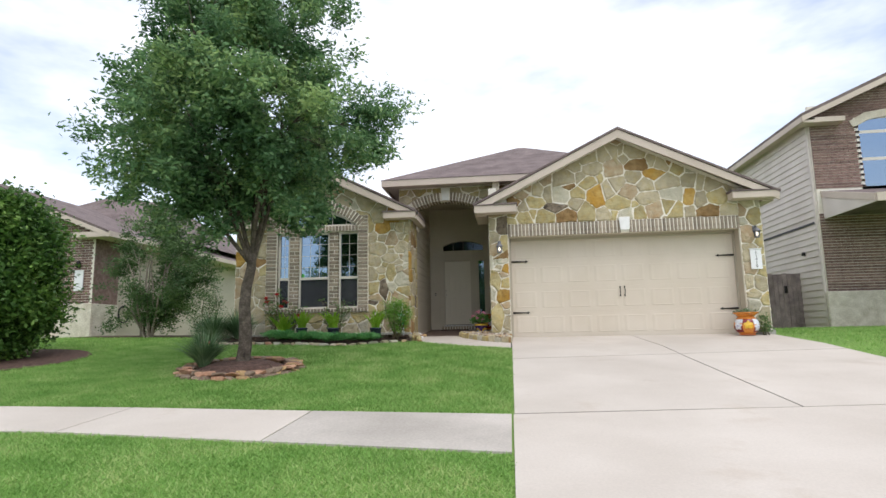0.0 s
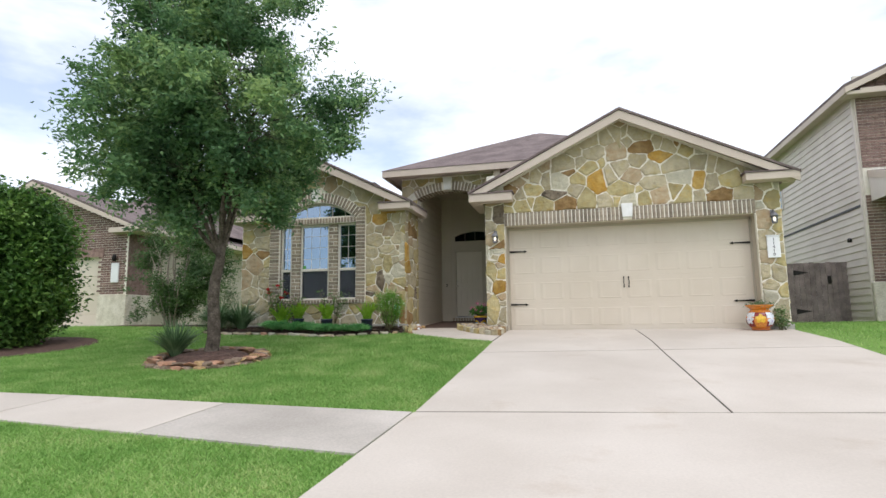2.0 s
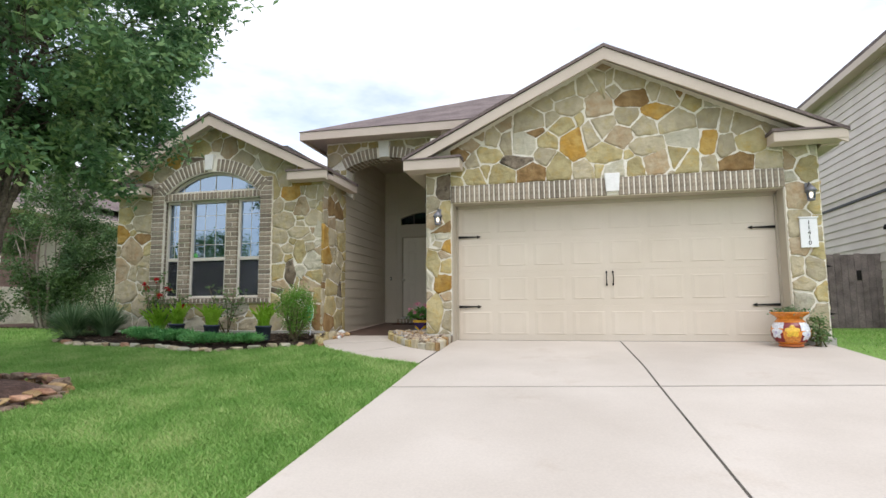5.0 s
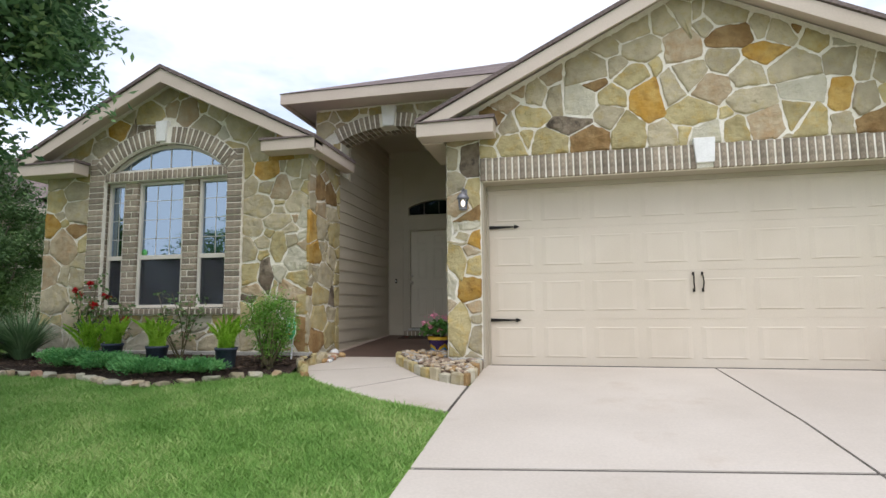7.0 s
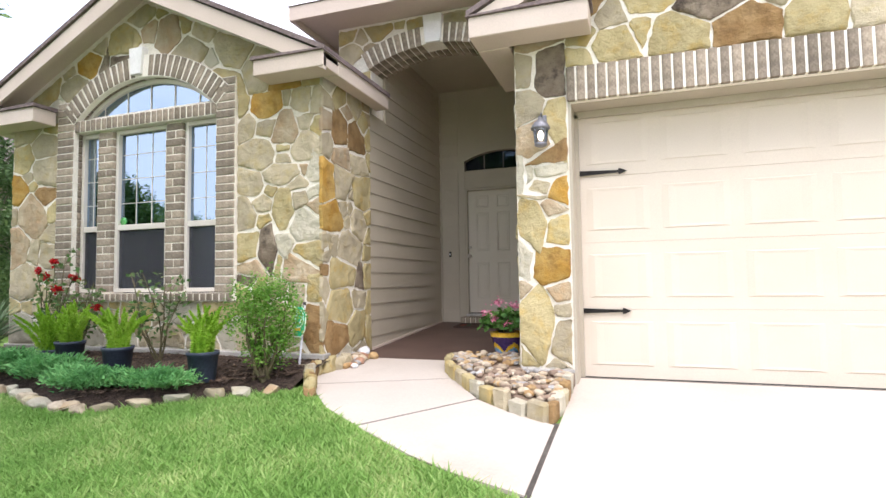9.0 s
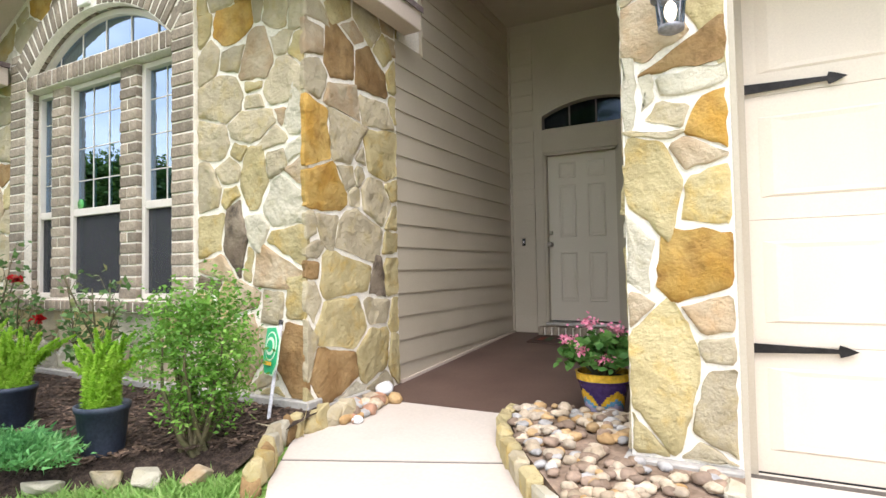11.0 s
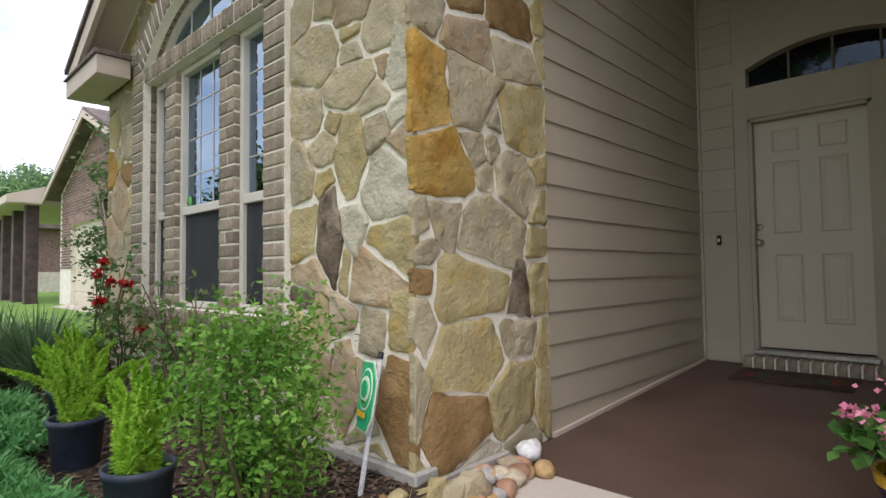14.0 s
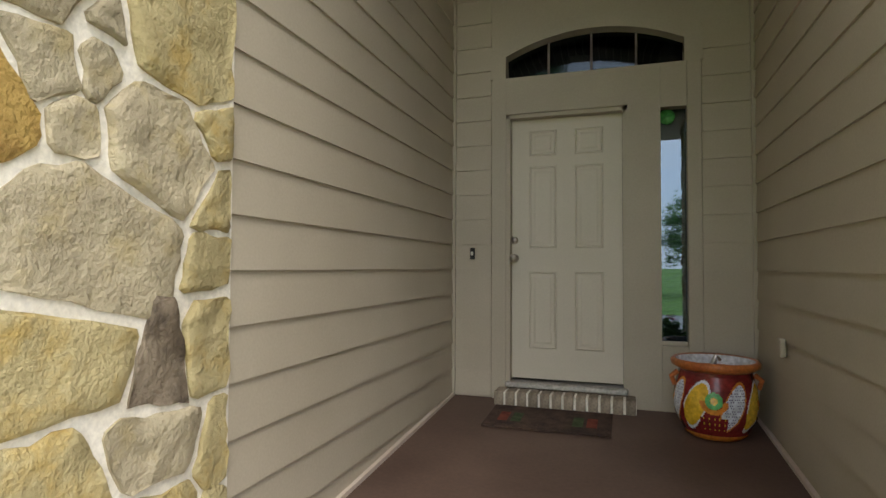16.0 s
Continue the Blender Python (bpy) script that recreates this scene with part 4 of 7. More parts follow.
SL, SR, SB, ST = -0.872, -0.716, 1.565, 3.087
FL, FR, FB, FS = -1.876, -0.729, 3.373, 3.525
fc = (FL + FR) / 2
fr_h = (FR - FL) / 2
f_rise = 0.135
FRAD = (fr_h ** 2 + f_rise ** 2) / (2 * f_rise)
fan = [(fc + FRAD * math.sin(a), FS + f_rise - FRAD + FRAD * math.cos(a)) for a in np.linspace(-math.asin(fr_h / FRAD), math.asin(fr_h / FRAD), 15)]
prism(back, [(NX0, FB), (FL, FB)] + fan + [(FR, FB), (NX1, FB), (NX1, 4.66), (NX0, 4.66)], xz(DY), xz(DY + 0.15))
wall_door = part("wall", back, SIDING, house, "beige entry wall")
for x0, x1, z0, z1 in ((NX0, DL, 0.9, FB), (DR, SL, 0.9, FB), (SL, SR, 0.9, SB), (SL, SR, ST, FB), (SR, NX1, 0.9, FB), (DL, DR, DT, FB), (DL, DR, 0.9, DB)):
    part("wall_section", boxed(x0, x1, DY, DY + 0.15, z0, z1), SIDING, wall_door)
boards(wall_door, ZL, (NX0 + 0.02, -1.98), lambda u, v, d: (u, DY - d, v))
boards(wall_door, [z for z in ZL if z < 3.7], (-0.63, NX1 - 0.02), lambda u, v, d: (u, DY - d, v))
for x0, x1 in ((NX0, NX0 + 0.03), (NX1 - 0.03, NX1)):
    part("corner_trim", boxed(x0, x1, DY - 0.035, DY, 1.15, 4.6), TRIM, wall_door)
for wl_, x0, x1 in ((wall_nl, NX0, NX0 + 0.03), (wall_nr, NX1 - 0.03, NX1)):
    part("base_trim", prism(bmesh.new(), [(12.82, 1.0), (DY - 0.04, 1.13), (DY - 0.04, 1.175), (12.82, 1.05)], yz(x0), yz(x1)), FASCIA, wl_, "pale caulked base strip")
thing("ceiling", boxed(NX0 - 0.1, NX1 + 0.1, PY + 0.3, DY + 0.1, 4.6, 4.66), TRIM, "beige porch ceiling", "ceiling", kind="structure")


# ---- brickwork ----
def ring_of_bricks(parent, cu, cz, r, width, thick, y_face, deep, a0, a1, skip=0.0):
    """Rowlock bricks fanned round an arch."""
    n = int((a1 - a0) * (r + width / 2) / (thick + 0.02))
    for k in range(n):
        a = a0 + (a1 - a0) * (k + 0.5) / n
        if abs(a) < skip:
            continue
        rr = r + width / 2
        m = Matrix.Translation((cu + rr * math.sin(a), y_face + deep / 2 - 0.02 * ((k * 7) % 3) / 6, cz + rr * math.cos(a))) @ Matrix.Rotation(a, 4, "Y")
        brick(parent, (thick, deep, width), m)


def column_of_bricks(parent, x0, x1, z0, z1, y_face, deep, n=None, bond=False):
    """A pier of stacked bricks; with bond, every other course is laid as two pieces."""
    n = n or int((z1 - z0) / 0.082)
    h = (z1 - z0) / n
    for k in range(n):
        y, z = y_face + deep / 2 + 0.002 * ((k * 7) % 3), z0 + h * (k + 0.5)
        joint = 0.5 * (x0 + x1) + 0.03 * ((k // 2) % 2 - 0.5)
        pieces = ((x0, joint - 0.007), (joint + 0.007, x1)) if bond and k % 2 else ((x0, x1),)
        for a, b in pieces:
            brick(parent, (b - a, deep, h - 0.012), Matrix.Translation(((a + b) / 2 + 0.003 * ((k * 5) % 3 - 1), y, z)))


def row_of_bricks(parent, x0, x1, z0, z1, y_face, deep, step=0.078, skip=None):
    n = int((x1 - x0) / step)
    w = (x1 - x0) / n
    for k in range(n):
        x = x0 + w * (k + 0.5)
        if skip and skip[0] < x < skip[1]:
            continue
        brick(parent, (w - 0.016, deep, z1 - z0), Matrix.Translation((x, y_face + deep / 2 + 0.003 * ((k * 7) % 3), (z0 + z1) / 2)))


def keystone(parent, x, z0, z1, y, w0, w1):
    bm = prism(bmesh.new(), [(x - w0 / 2, z0), (x + w0 / 2, z0), (x + w1 / 2, z1), (x - w1 / 2, z1)], xz(y - 0.05), xz(y + 0.12))
    bmesh.ops.bevel(bm, geom=bm.edges[:], offset=0.006, segments=1, affect="EDGES")
    part("keystone", bm, WHITE_STONE, parent, "white cast-stone keystone")


bx = part("brick_surround", boxed(WIN_L - 0.25, WIN_L, WY - 0.036, WY + 0.02, SILL, 3.82), MORTAR, house, "taupe brick window surround with pale joints")
part("mortar_bed", boxed(WIN_R, WIN_R + 0.23, WY - 0.036, WY + 0.02, SILL, 3.82), MORTAR, bx)
column_of_bricks(bx, WIN_L - 0.245, WIN_L - 0.004, SILL, 3.82, WY - 0.046, 0.16)
column_of_bricks(bx, WIN_R + 0.004, WIN_R + 0.225, SILL, 3.82, WY - 0.046, 0.16)
am = math.asin(half / WR)
ring = bmesh.new()
arc_o = [(WIN_C + (WR + 0.235) * math.sin(a), WCZ + (WR + 0.235) * math.cos(a)) for a in np.linspace(-am, am, 17)]
arc_i = [(WIN_C + WR * math.sin(a), WCZ + WR * math.cos(a)) for a in np.linspace(-am, am, 17)]
prism(ring, arc_i + arc_o[::-1], xz(WY - 0.046), xz(WY + 0.02))
part("mortar_bed", ring, MORTAR, bx)
ring_of_bricks(bx, WIN_C, WCZ, WR + 0.004, 0.225, 0.062, WY - 0.05, 0.16, -am, am, 0.075)
keystone(bx, WIN_C - 0.055, 3.995, 4.285, WY - 0.03, 0.14, 0.19)
for x0, x1 in ((-5.1, -4.89), (-4.14, -3.93)):
    part("mortar_bed", boxed(x0 + 0.006, x1 - 0.01, WY + 0.03, WY + 0.2, SILL, 3.46), MORTAR, bx)
    column_of_bricks(bx, x0, x1 - 0.005, SILL + 0.01, 3.455, WY + 0.02, 0.13, bond=True)
part("mortar_bed", boxed(WIN_L, WIN_R, WY - 0.024, WY + 0.2, 3.463, 3.597), MORTAR, bx)
row_of_bricks(bx, WIN_L, WIN_R, 3.47, 3.59, WY - 0.036, 0.2, 0.078)
part("mortar_bed", boxed(WIN_L - 0.25, WIN_R + 0.23, WY - 0.058, WY + 0.16, 1.597, 1.667), MORTAR, bx)
row_of_bricks(bx, WIN_L - 0.25, WIN_R + 0.23, 1.6, 1.672, WY - 0.07, 0.26, 0.078)

hx = part("brick_header", boxed(0.0, 4.91, GYW - 0.031, GYW + 0.02, 3.187, 3.452), MORTAR, house, "soldier course of taupe brick over the garage door")
row_of_bricks(hx, -0.012, 4.92, 3.183, 3.457, GYW - 0.04, 0.2, 0.079, (2.42, 2.63))
keystone(hx, 2.53, 3.235, 3.52, GYW - 0.03, 0.19, 0.23)
ax = part("brick_arch", prism(bmesh.new(), [(AC + AR * math.sin(a), AZ + AR * math.cos(a)) for a in np.linspace(-0.47, 0.452, 15)] +
                              [(AC + (AR + 0.2) * math.sin(a), AZ + (AR + 0.2) * math.cos(a)) for a in np.linspace(0.452, -0.47, 15)], xz(PY - 0.042), xz(PY + 0.32)), MORTAR, house, "taupe brick porch arch")
ring_of_bricks(ax, AC, AZ, AR - 0.012, 0.215, 0.06, PY - 0.046, 0.2, -0.47, 0.452, 0.055)
ring_of_bricks(ax, AC, AZ, AR - 0.012, 0.2, 0.06, PY + 0.17, 0.18, -0.47, 0.452)
keystone(ax, AC, 4.34, 4.645, PY - 0.03, 0.17, 0.22)


# ---- roofs ----
def gable_roof(xl, xr, ye, yb, ze, za, label, ym, bl, br):
    """A gable roof with its shingles, soffit boards and rake boards."""
    xm = (xl + xr) / 2
    rf = part("roof", prism(bmesh.new(), [(xl - 0.02, ze + 0.0), (xm, za + 0.005), (xr + 0.02, ze + 0.0), (xr + 0.02, ze + 0.045), (xm, za + 0.055), (xl - 0.02, ze + 0.045)], xz(ye - 0.035), xz(ym)), SHINGLE, house, label)
    part("soffit", prism(bmesh.new(), [(xl, ze - 0.05), (xm, za - 0.05), (xr, ze - 0.05), (xr, ze - 0.005), (xm, za), (xl, ze - 0.005)], xz(ye + 0.03), xz(ym)), FASCIA, rf)
    pitch = (za - ze) / (xm - xl)
    zl, zr = ze + pitch * (bl - xl), ze + pitch * (xr - br)
    part("roof_back", prism(bmesh.new(), [(bl, zl), (xm, za), (br, zr), (br, zr + 0.045), (xm, za + 0.05), (bl, zl + 0.045)], xz(ym), xz(yb)), SHINGLE, rf)
    for x, s in ((xl, 1), (xr, -1)):
        part("rake_board", prism(bmesh.new(), [(x, ze - 0.16), (xm, za - 0.19), (xm, za - 0.004), (x, ze - 0.008)], xz(ye - 0.012), xz(ye + 0.028)), FASCIA, rf)
    return rf


def eave_box(rf, x0, x1, y0, y1, z0, z1):
    part("eave_return", boxed(x0, x1, y0, y1, z0, z1, bevel=0.006), FASCIA, rf, "boxed eave return")


rb = gable_roof(-6.63, -2.05, 11.53, 18.0, 3.79, 4.94, "mauve-brown shingled bay roof", PY - 0.05, -6.63, -2.72)
eave_box(rb, -6.64, -5.66, 11.51, WY - 0.055, 3.56, 3.72)
eave_box(rb, -2.79, -2.05, 11.51, WY - 0.055, 3.66, 3.805)
eave_box(rb, -2.2, -2.048, WY - 0.05, PY - 0.06, 3.655, 3.81)
eave_box(rb, -6.64, -6.45, WY - 0.05, 18.0, 3.56, 3.72)
part("shingle_cap", prism(bmesh.new(), [(-2.81, 3.806), (-2.03, 3.806), (-2.03, 3.816), (-2.81, 3.836)], xz(11.49), xz(WY - 0.05)), SHINGLE, rb)
part("shingle_cap", prism(bmesh.new(), [(-6.66, 3.721), (-5.64, 3.721), (-5.64, 3.76), (-6.66, 3.732)], xz(11.49), xz(WY - 0.05)), SHINGLE, rb)
rg = gable_roof(-0.725, 5.64, 11.54, 17.0, 3.865, 5.434, "mauve-brown shingled garage roof", PY - 0.05, 0.05, 5.64)
eave_box(rg, -0.73, 0.2, 11.52, GYW - 0.05, 3.69, 3.858)
eave_box(rg, 4.71, 5.645, 11.52, GYW - 0.05, 3.77, 3.915)
eave_box(rg, -0.73, -0.46, GYW - 0.045, PY - 0.06, 3.685, 3.855)
eave_box(rg, 5.41, 5.645, GYW - 0.045, 17.0, 3.74, 3.91)
part("shingle_cap", prism(bmesh.new(), [(-0.75, 3.86), (0.22, 3.86), (0.22, 3.9), (-0.75, 3.87)], xz(11.5), xz(GYW - 0.05)), SHINGLE, rg)
part("shingle_cap", prism(bmesh.new(), [(4.69, 3.916), (5.665, 3.916), (5.665, 3.926), (4.69, 3.956)], xz(11.5), xz(GYW - 0.05)), SHINGLE, rg)

hip = bmesh.new()
e = [hip.verts.new(c) for c in ((-3.06, 12.42, 4.8), (4.0, 12.42, 4.8), (4.0, 20.2, 4.8), (-3.06, 20.2, 4.8))]
r = [hip.verts.new(c) for c in ((0.37, 16.31, 6.72), (0.57, 16.31, 6.72))]
hip.faces.new((e[0], e[1], r[1], r[0]))
hip.faces.new((e[1], e[2], r[1]))
hip.faces.new((e[2], e[3], r[0], r[1]))
hip.faces.new((e[3], e[0], r[0]))
hip.faces.new((e[3], e[2], e[1], e[0]))
rm = part("roof", hip, SHINGLE, house, "mauve-brown shingled hip roof")
for x0, x1, y0, y1 in ((-3.045, 3.98, 12.435, 12.475), (-3.045, -3.005, 12.475, 20.18), (3.94, 3.98, 12.475, 20.18)):
    part("fascia", boxed(x0, x1, y0, y1, 4.64, 4.793), FASCIA, rm, "pinkish-beige fascia board")
part("soffit", boxed(-3.0, 3.93, 12.48, 20.1, 4.695, 4.72), FASCIA, rm)


# ---- bay window ----
def sash_window(x0, x1, z0, zm, z1, y, cols, label):
    w = part("window", boxed(x0, x1, y + 0.1, y + 0.13, z0, z0 + 0.02), VINYL, house, label)
    t = 0.042
    for a, b, c, d in ((x0, x0 + t, z0, z1), (x1 - t, x1, z0, z1), (x0 + t, x1 - t, z1 - t, z1), (x0 + t, x1 - t, z0, z0 + t)):
        part("frame", boxed(a, b, y, y + 0.1, c, d, bevel=0.004), VINYL, w)
    part("meeting_rail", boxed(x0 + t, x1 - t, y + 0.005, y + 0.08, zm - 0.03, zm + 0.03, bevel=0.004), VINYL, w)
    up = part("pane", boxed(x0 + t, x1 - t, y + 0.045, y + 0.05, zm + 0.03, z1 - t), GLASS, w, "upper pane reflecting the sky")
    lo = part("pane", boxed(x0 + t, x1 - t, y + 0.06, y + 0.065, z0 + t, zm - 0.03), GLASS, w)
    up.visible_shadow = lo.visible_shadow = False
    part("insect_screen", boxed(x0 + t, x1 - t, y + 0.03, y + 0.033, z0 + t, zm - 0.03), SCREEN, w, "dark grey insect screen")
    for k in range(1, cols):
        x = x0 + t + (x1 - x0 - 2 * t) * k / cols
        part("glazing_bar", boxed(x - 0.0035, x + 0.0035, y + 0.04, y + 0.046, zm + 0.03, z1 - t), VINYL, w)
        part("glazing_bar", boxed(x - 0.006, x + 0.006, y + 0.034, y + 0.038, z0 + t, zm - 0.03), SCREEN, w)
    for k in range(1, 4):
        z = zm + (z1 - zm) * k / 4
        part("glazing_bar", boxed(x0 + t, x1 - t, y + 0.04, y + 0.046, z - 0.0035, z + 0.0035), VINYL, w)
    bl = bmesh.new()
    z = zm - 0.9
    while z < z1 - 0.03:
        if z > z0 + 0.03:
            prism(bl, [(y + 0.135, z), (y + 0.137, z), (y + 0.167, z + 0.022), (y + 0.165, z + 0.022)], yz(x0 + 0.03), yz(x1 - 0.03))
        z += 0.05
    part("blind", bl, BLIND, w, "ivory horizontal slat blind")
    return w


for x0, x1, z1, cols in ((-5.395, -5.105, 3.455, 2), (-4.885, -4.145, 3.455, 3), (-3.925, -3.445, 3.455, 2)):
    sash_window(x0, x1, 1.685, 2.386, z1, WY + 0.06, cols, "tall almond sash window with blinds and a screened lower half")
fanw = part("window", prism(bmesh.new(), [(WIN_L, 3.6), (WIN_R, 3.6), (WIN_R, 3.64), (WIN_L, 3.64)], xz(WY + 0.05), xz(WY + 0.12)), VINYL, house, "arched almond fanlight over the sash windows")
inner = [(WIN_C + (WR - 0.045) * math.sin(a), WCZ + (WR - 0.045) * math.cos(a)) for a in np.linspace(am * 0.96, -am * 0.96, 17)]
outer = [(WIN_C + (WR - 0.003) * math.sin(a), WCZ + (WR - 0.003) * math.cos(a)) for a in np.linspace(-am, am, 17)]
part("frame", prism(bmesh.new(), inner + outer, xz(WY + 0.05), xz(WY + 0.12)), VINYL, fanw)
pn = part("pane", prism(bmesh.new(), [(WIN_L + 0.1, 3.63), (WIN_R - 0.1, 3.63)] + [q for q in inner if q[1] > 3.64], xz(WY + 0.09), xz(WY + 0.095)), GLASS, fanw)
pn.visible_shadow = False
for k in range(-2, 3):
    x = WIN_C + 0.33 * k
    part("glazing_bar", boxed(x - 0.004, x + 0.004, WY + 0.08, WY + 0.088, 3.64, WCZ + math.sqrt((WR - 0.05) ** 2 - (x - WIN_C) ** 2)), VINYL, fanw)
# added room box behind the bay window, coloured dark in place of indoor shade
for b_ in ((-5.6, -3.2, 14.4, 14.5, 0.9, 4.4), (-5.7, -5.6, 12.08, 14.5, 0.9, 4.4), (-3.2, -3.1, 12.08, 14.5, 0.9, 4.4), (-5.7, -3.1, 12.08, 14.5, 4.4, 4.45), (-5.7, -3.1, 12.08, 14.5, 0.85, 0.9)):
    part("inner_wall", boxed(*b_), DARKROOM, house, "room behind the window, its dimness put into the wall colour")
part("security_sticker", lathe([(0.045, 0), (0.045, 0.003)], 12, close=True), GLAZE["green"], house, "small green alarm sticker").matrix_basis = spot(-4.8, WY + 0.1, 2.46) @ Matrix.Rotation(radians(90), 4, "X")


# ---- garage door ----
GDY = 12.17
gd = part("garage_door", boxed(0.02, 4.89, GDY + 0.02, GDY + 0.05, 0.945, 3.18), DOORPAINT, house, "cream sectional garage door with raised panels")
for k in range(4):
    z0 = 0.948 + 0.557 * k
    sec = part("door_section", boxed(0.02, 4.89, GDY, GDY + 0.019, z0, z0 + 0.5555, bevel=0.001), DOORPAINT, gd)
    for j in range(8):
        x0 = 0.1 + 0.592 * j
        bm = bmesh.new()
        o = [(x0, z0 + 0.1), (x0 + 0.5, z0 + 0.1), (x0 + 0.5, z0 + 0.46), (x0, z0 + 0.46)]
        i1 = [(x0 + 0.05, z0 + 0.11), (x0 + 0.45, z0 + 0.11), (x0 + 0.45, z0 + 0.45), (x0 + 0.05, z0 + 0.45)]
        i2 = [(x0 + 0.11, z0 + 0.13), (x0 + 0.39, z0 + 0.13), (x0 + 0.39, z0 + 0.43), (x0 + 0.11, z0 + 0.43)]
        rings = [[bm.verts.new((u, GDY - h, v)) for u, v in q] for q, h in ((o, 0.0005), (i1, 0.0065), (i2, 0.003))]
        for p, q in zip(rings, rings[1:]):
            for n in range(4):
                bm.faces.new((p[n], p[(n + 1) % 4], q[(n + 1) % 4], q[n]))
        bm.faces.new(rings[-1])
        part("raised_panel", bm, DOORPAINT, sec)
for x, s in ((0.03, 1), (4.88, -1)):
    for z in (1.494, 2.65):
        hb = prism(bmesh.new(), [(x, z - 0.022), (x + s * 0.33, z - 0.009), (x + s * 0.335, z - 0.026), (x + s * 0.36, z - 0.018), (x + s * 0.4, z), (x + s * 0.36, z + 0.018),
                                 (x + s * 0.335, z + 0.026), (x + s * 0.33, z + 0.009), (x, z + 0.022)], xz(GDY - 0.024), xz(GDY - 0.012))
        part("strap_hinge", hb, IRON, gd, "black iron spear strap hinge")
for x, s in ((2.417, -1), (2.513, 1)):
    hd = bmesh.new()
    tube(hd, [(x, GDY - 0.01, 1.83), (x, GDY - 0.045, 1.86), (x + s * 0.006, GDY - 0.055, 1.925), (x, GDY - 0.045, 1.99), (x, GDY - 0.01, 2.02)], 0.008, 0.008, 8)
    box(hd, x - 0.012, x + 0.012, GDY - 0.016, GDY - 0.008, 1.81, 1.85)
    box(hd, x - 0.012, x + 0.012, GDY - 0.016, GDY - 0.008, 2.0, 2.04)
    part("pull_handle", hd, IRON, gd, "black iron pull handle")
jb = part("door_frame", boxed(0.0, 4.91, GYW + 0.05, GDY + 0.06, 3.176, 3.183), TRIM, house, "beige trim round the garage door")
for x0, x1 in ((-0.002, 0.02), (4.89, 4.912)):
    part("jamb", boxed(x0, x1, GYW - 0.004, GDY + 0.06, 0.93, 3.176), TRIM, jb)
for x0, x1 in ((0.02, 0.05), (4.86, 4.89)):
    part("stop", boxed(x0, x1, GDY - 0.05, GDY - 0.012, 0.94, 3.15), TRIM, jb)
part("head_stop", boxed(0.02, 4.89, GDY - 0.05, GDY - 0.012, 3.12, 3.175), TRIM, jb)
part("bottom_seal", boxed(0.02, 4.89, GDY - 0.004, GDY + 0.03, 0.93, 0.951), BLACK, gd, "black rubber bottom seal")
part("garage_floor", boxed(-0.02, 4.93, 12.1, 13.5, 0.7, 0.943), CONCRETE, house, "concrete garage sill")
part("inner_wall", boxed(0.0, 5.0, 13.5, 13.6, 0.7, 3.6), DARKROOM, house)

# ---- entry door, sidelight, transom ----
ed = part("front_door", boxed(DL + 0.03, DR - 0.03, DY + 0.055, DY + 0.1, DB + 0.02, DT - 0.03), ENTRY, house, "beige six-panel front door, shut")
cx = (DL + DR) / 2
for col in (-1, 1):
    for z0, z1 in ((1.5, 2.03), (2.19, 2.76), (2.83, 3.01)):
        x0, x1 = sorted((cx + col * 0.06, cx + col * 0.25))
        bm = bmesh.new()
        o = [(x0, z0), (x1, z0), (x1, z1), (x0, z1)]
        rings = []
        for ins, h in ((0.0, 0.001), (0.01, 0.007), (0.022, -0.003), (0.045, 0.004), (0.055, 0.004)):
            rings.append([bm.verts.new((u + (ins if u == x0 else -ins), DY + 0.055 - h, v + (ins if v == z0 else -ins))) for u, v in o])
        for p, q in zip(rings, rings[1:]):
            for n in range(4):
                bm.faces.new((p[n], p[(n + 1) % 4], q[(n + 1) % 4], q[n]))
        bm.faces.new(rings[-1])
        part("door_panel", bm, ENTRY, ed)
for z, r in ((2.121, 0.03), (2.247, 0.026)):
    kb = lathe([(r, 0), (r, 0.008), (0.012, 0.012), (0.012, 0.03), (r * 0.95, 0.045), (r, 0.06), (r * 0.7, 0.072), (0.004, 0.075)] if r > 0.028 else [(r, 0), (r, 0.012), (r * 0.8, 0.02), (0.004, 0.022)], 16)
    part("door_knob" if r > 0.028 else "deadbolt", kb, BRASS, ed, "satin nickel hardware").matrix_basis = spot(-1.827, DY + 0.055, z) @ Matrix.Rotation(radians(90), 4, "X")
df = part("door_frame", boxed(DL - 0.095, DL, DY - 0.022, DY + 0.02, 1.15, FB), TRIM, house, "beige flat entry trim")
for a, b, c, d in ((DR, SL, 1.15, FB), (SR, SR + 0.08, 1.15, FB), (DL, DR, DT, FB), (SL, SR, ST, FB), (SL, SR, 1.15, SB)):
    part("trim_board", boxed(a + 0.001, b - 0.001, DY - 0.022, DY + 0.02, c, d - 0.001), TRIM, df)
fan_o = [(fc + (FRAD + 0.1) * math.sin(a), FS + f_rise - FRAD + (FRAD + 0.1) * math.cos(a)) for a in np.linspace(math.asin((fr_h + 0.11) / (FRAD + 0.1)), -math.asin((fr_h + 0.11) / (FRAD + 0.1)), 15)]
part("trim_board", prism(bmesh.new(), [(FL, FB)] + fan + [(FR, FB), (FR + 0.11, FB)] + fan_o + [(FL - 0.11, FB)], xz(DY - 0.02), xz(DY + 0.02)), TRIM, df, "curved transom casing")
for x0, x1 in ((DL, DL + 0.028), (DR - 0.028, DR)):
    part("jamb", boxed(x0, x1, DY - 0.01, DY + 0.12, DB, DT), TRIM, df)
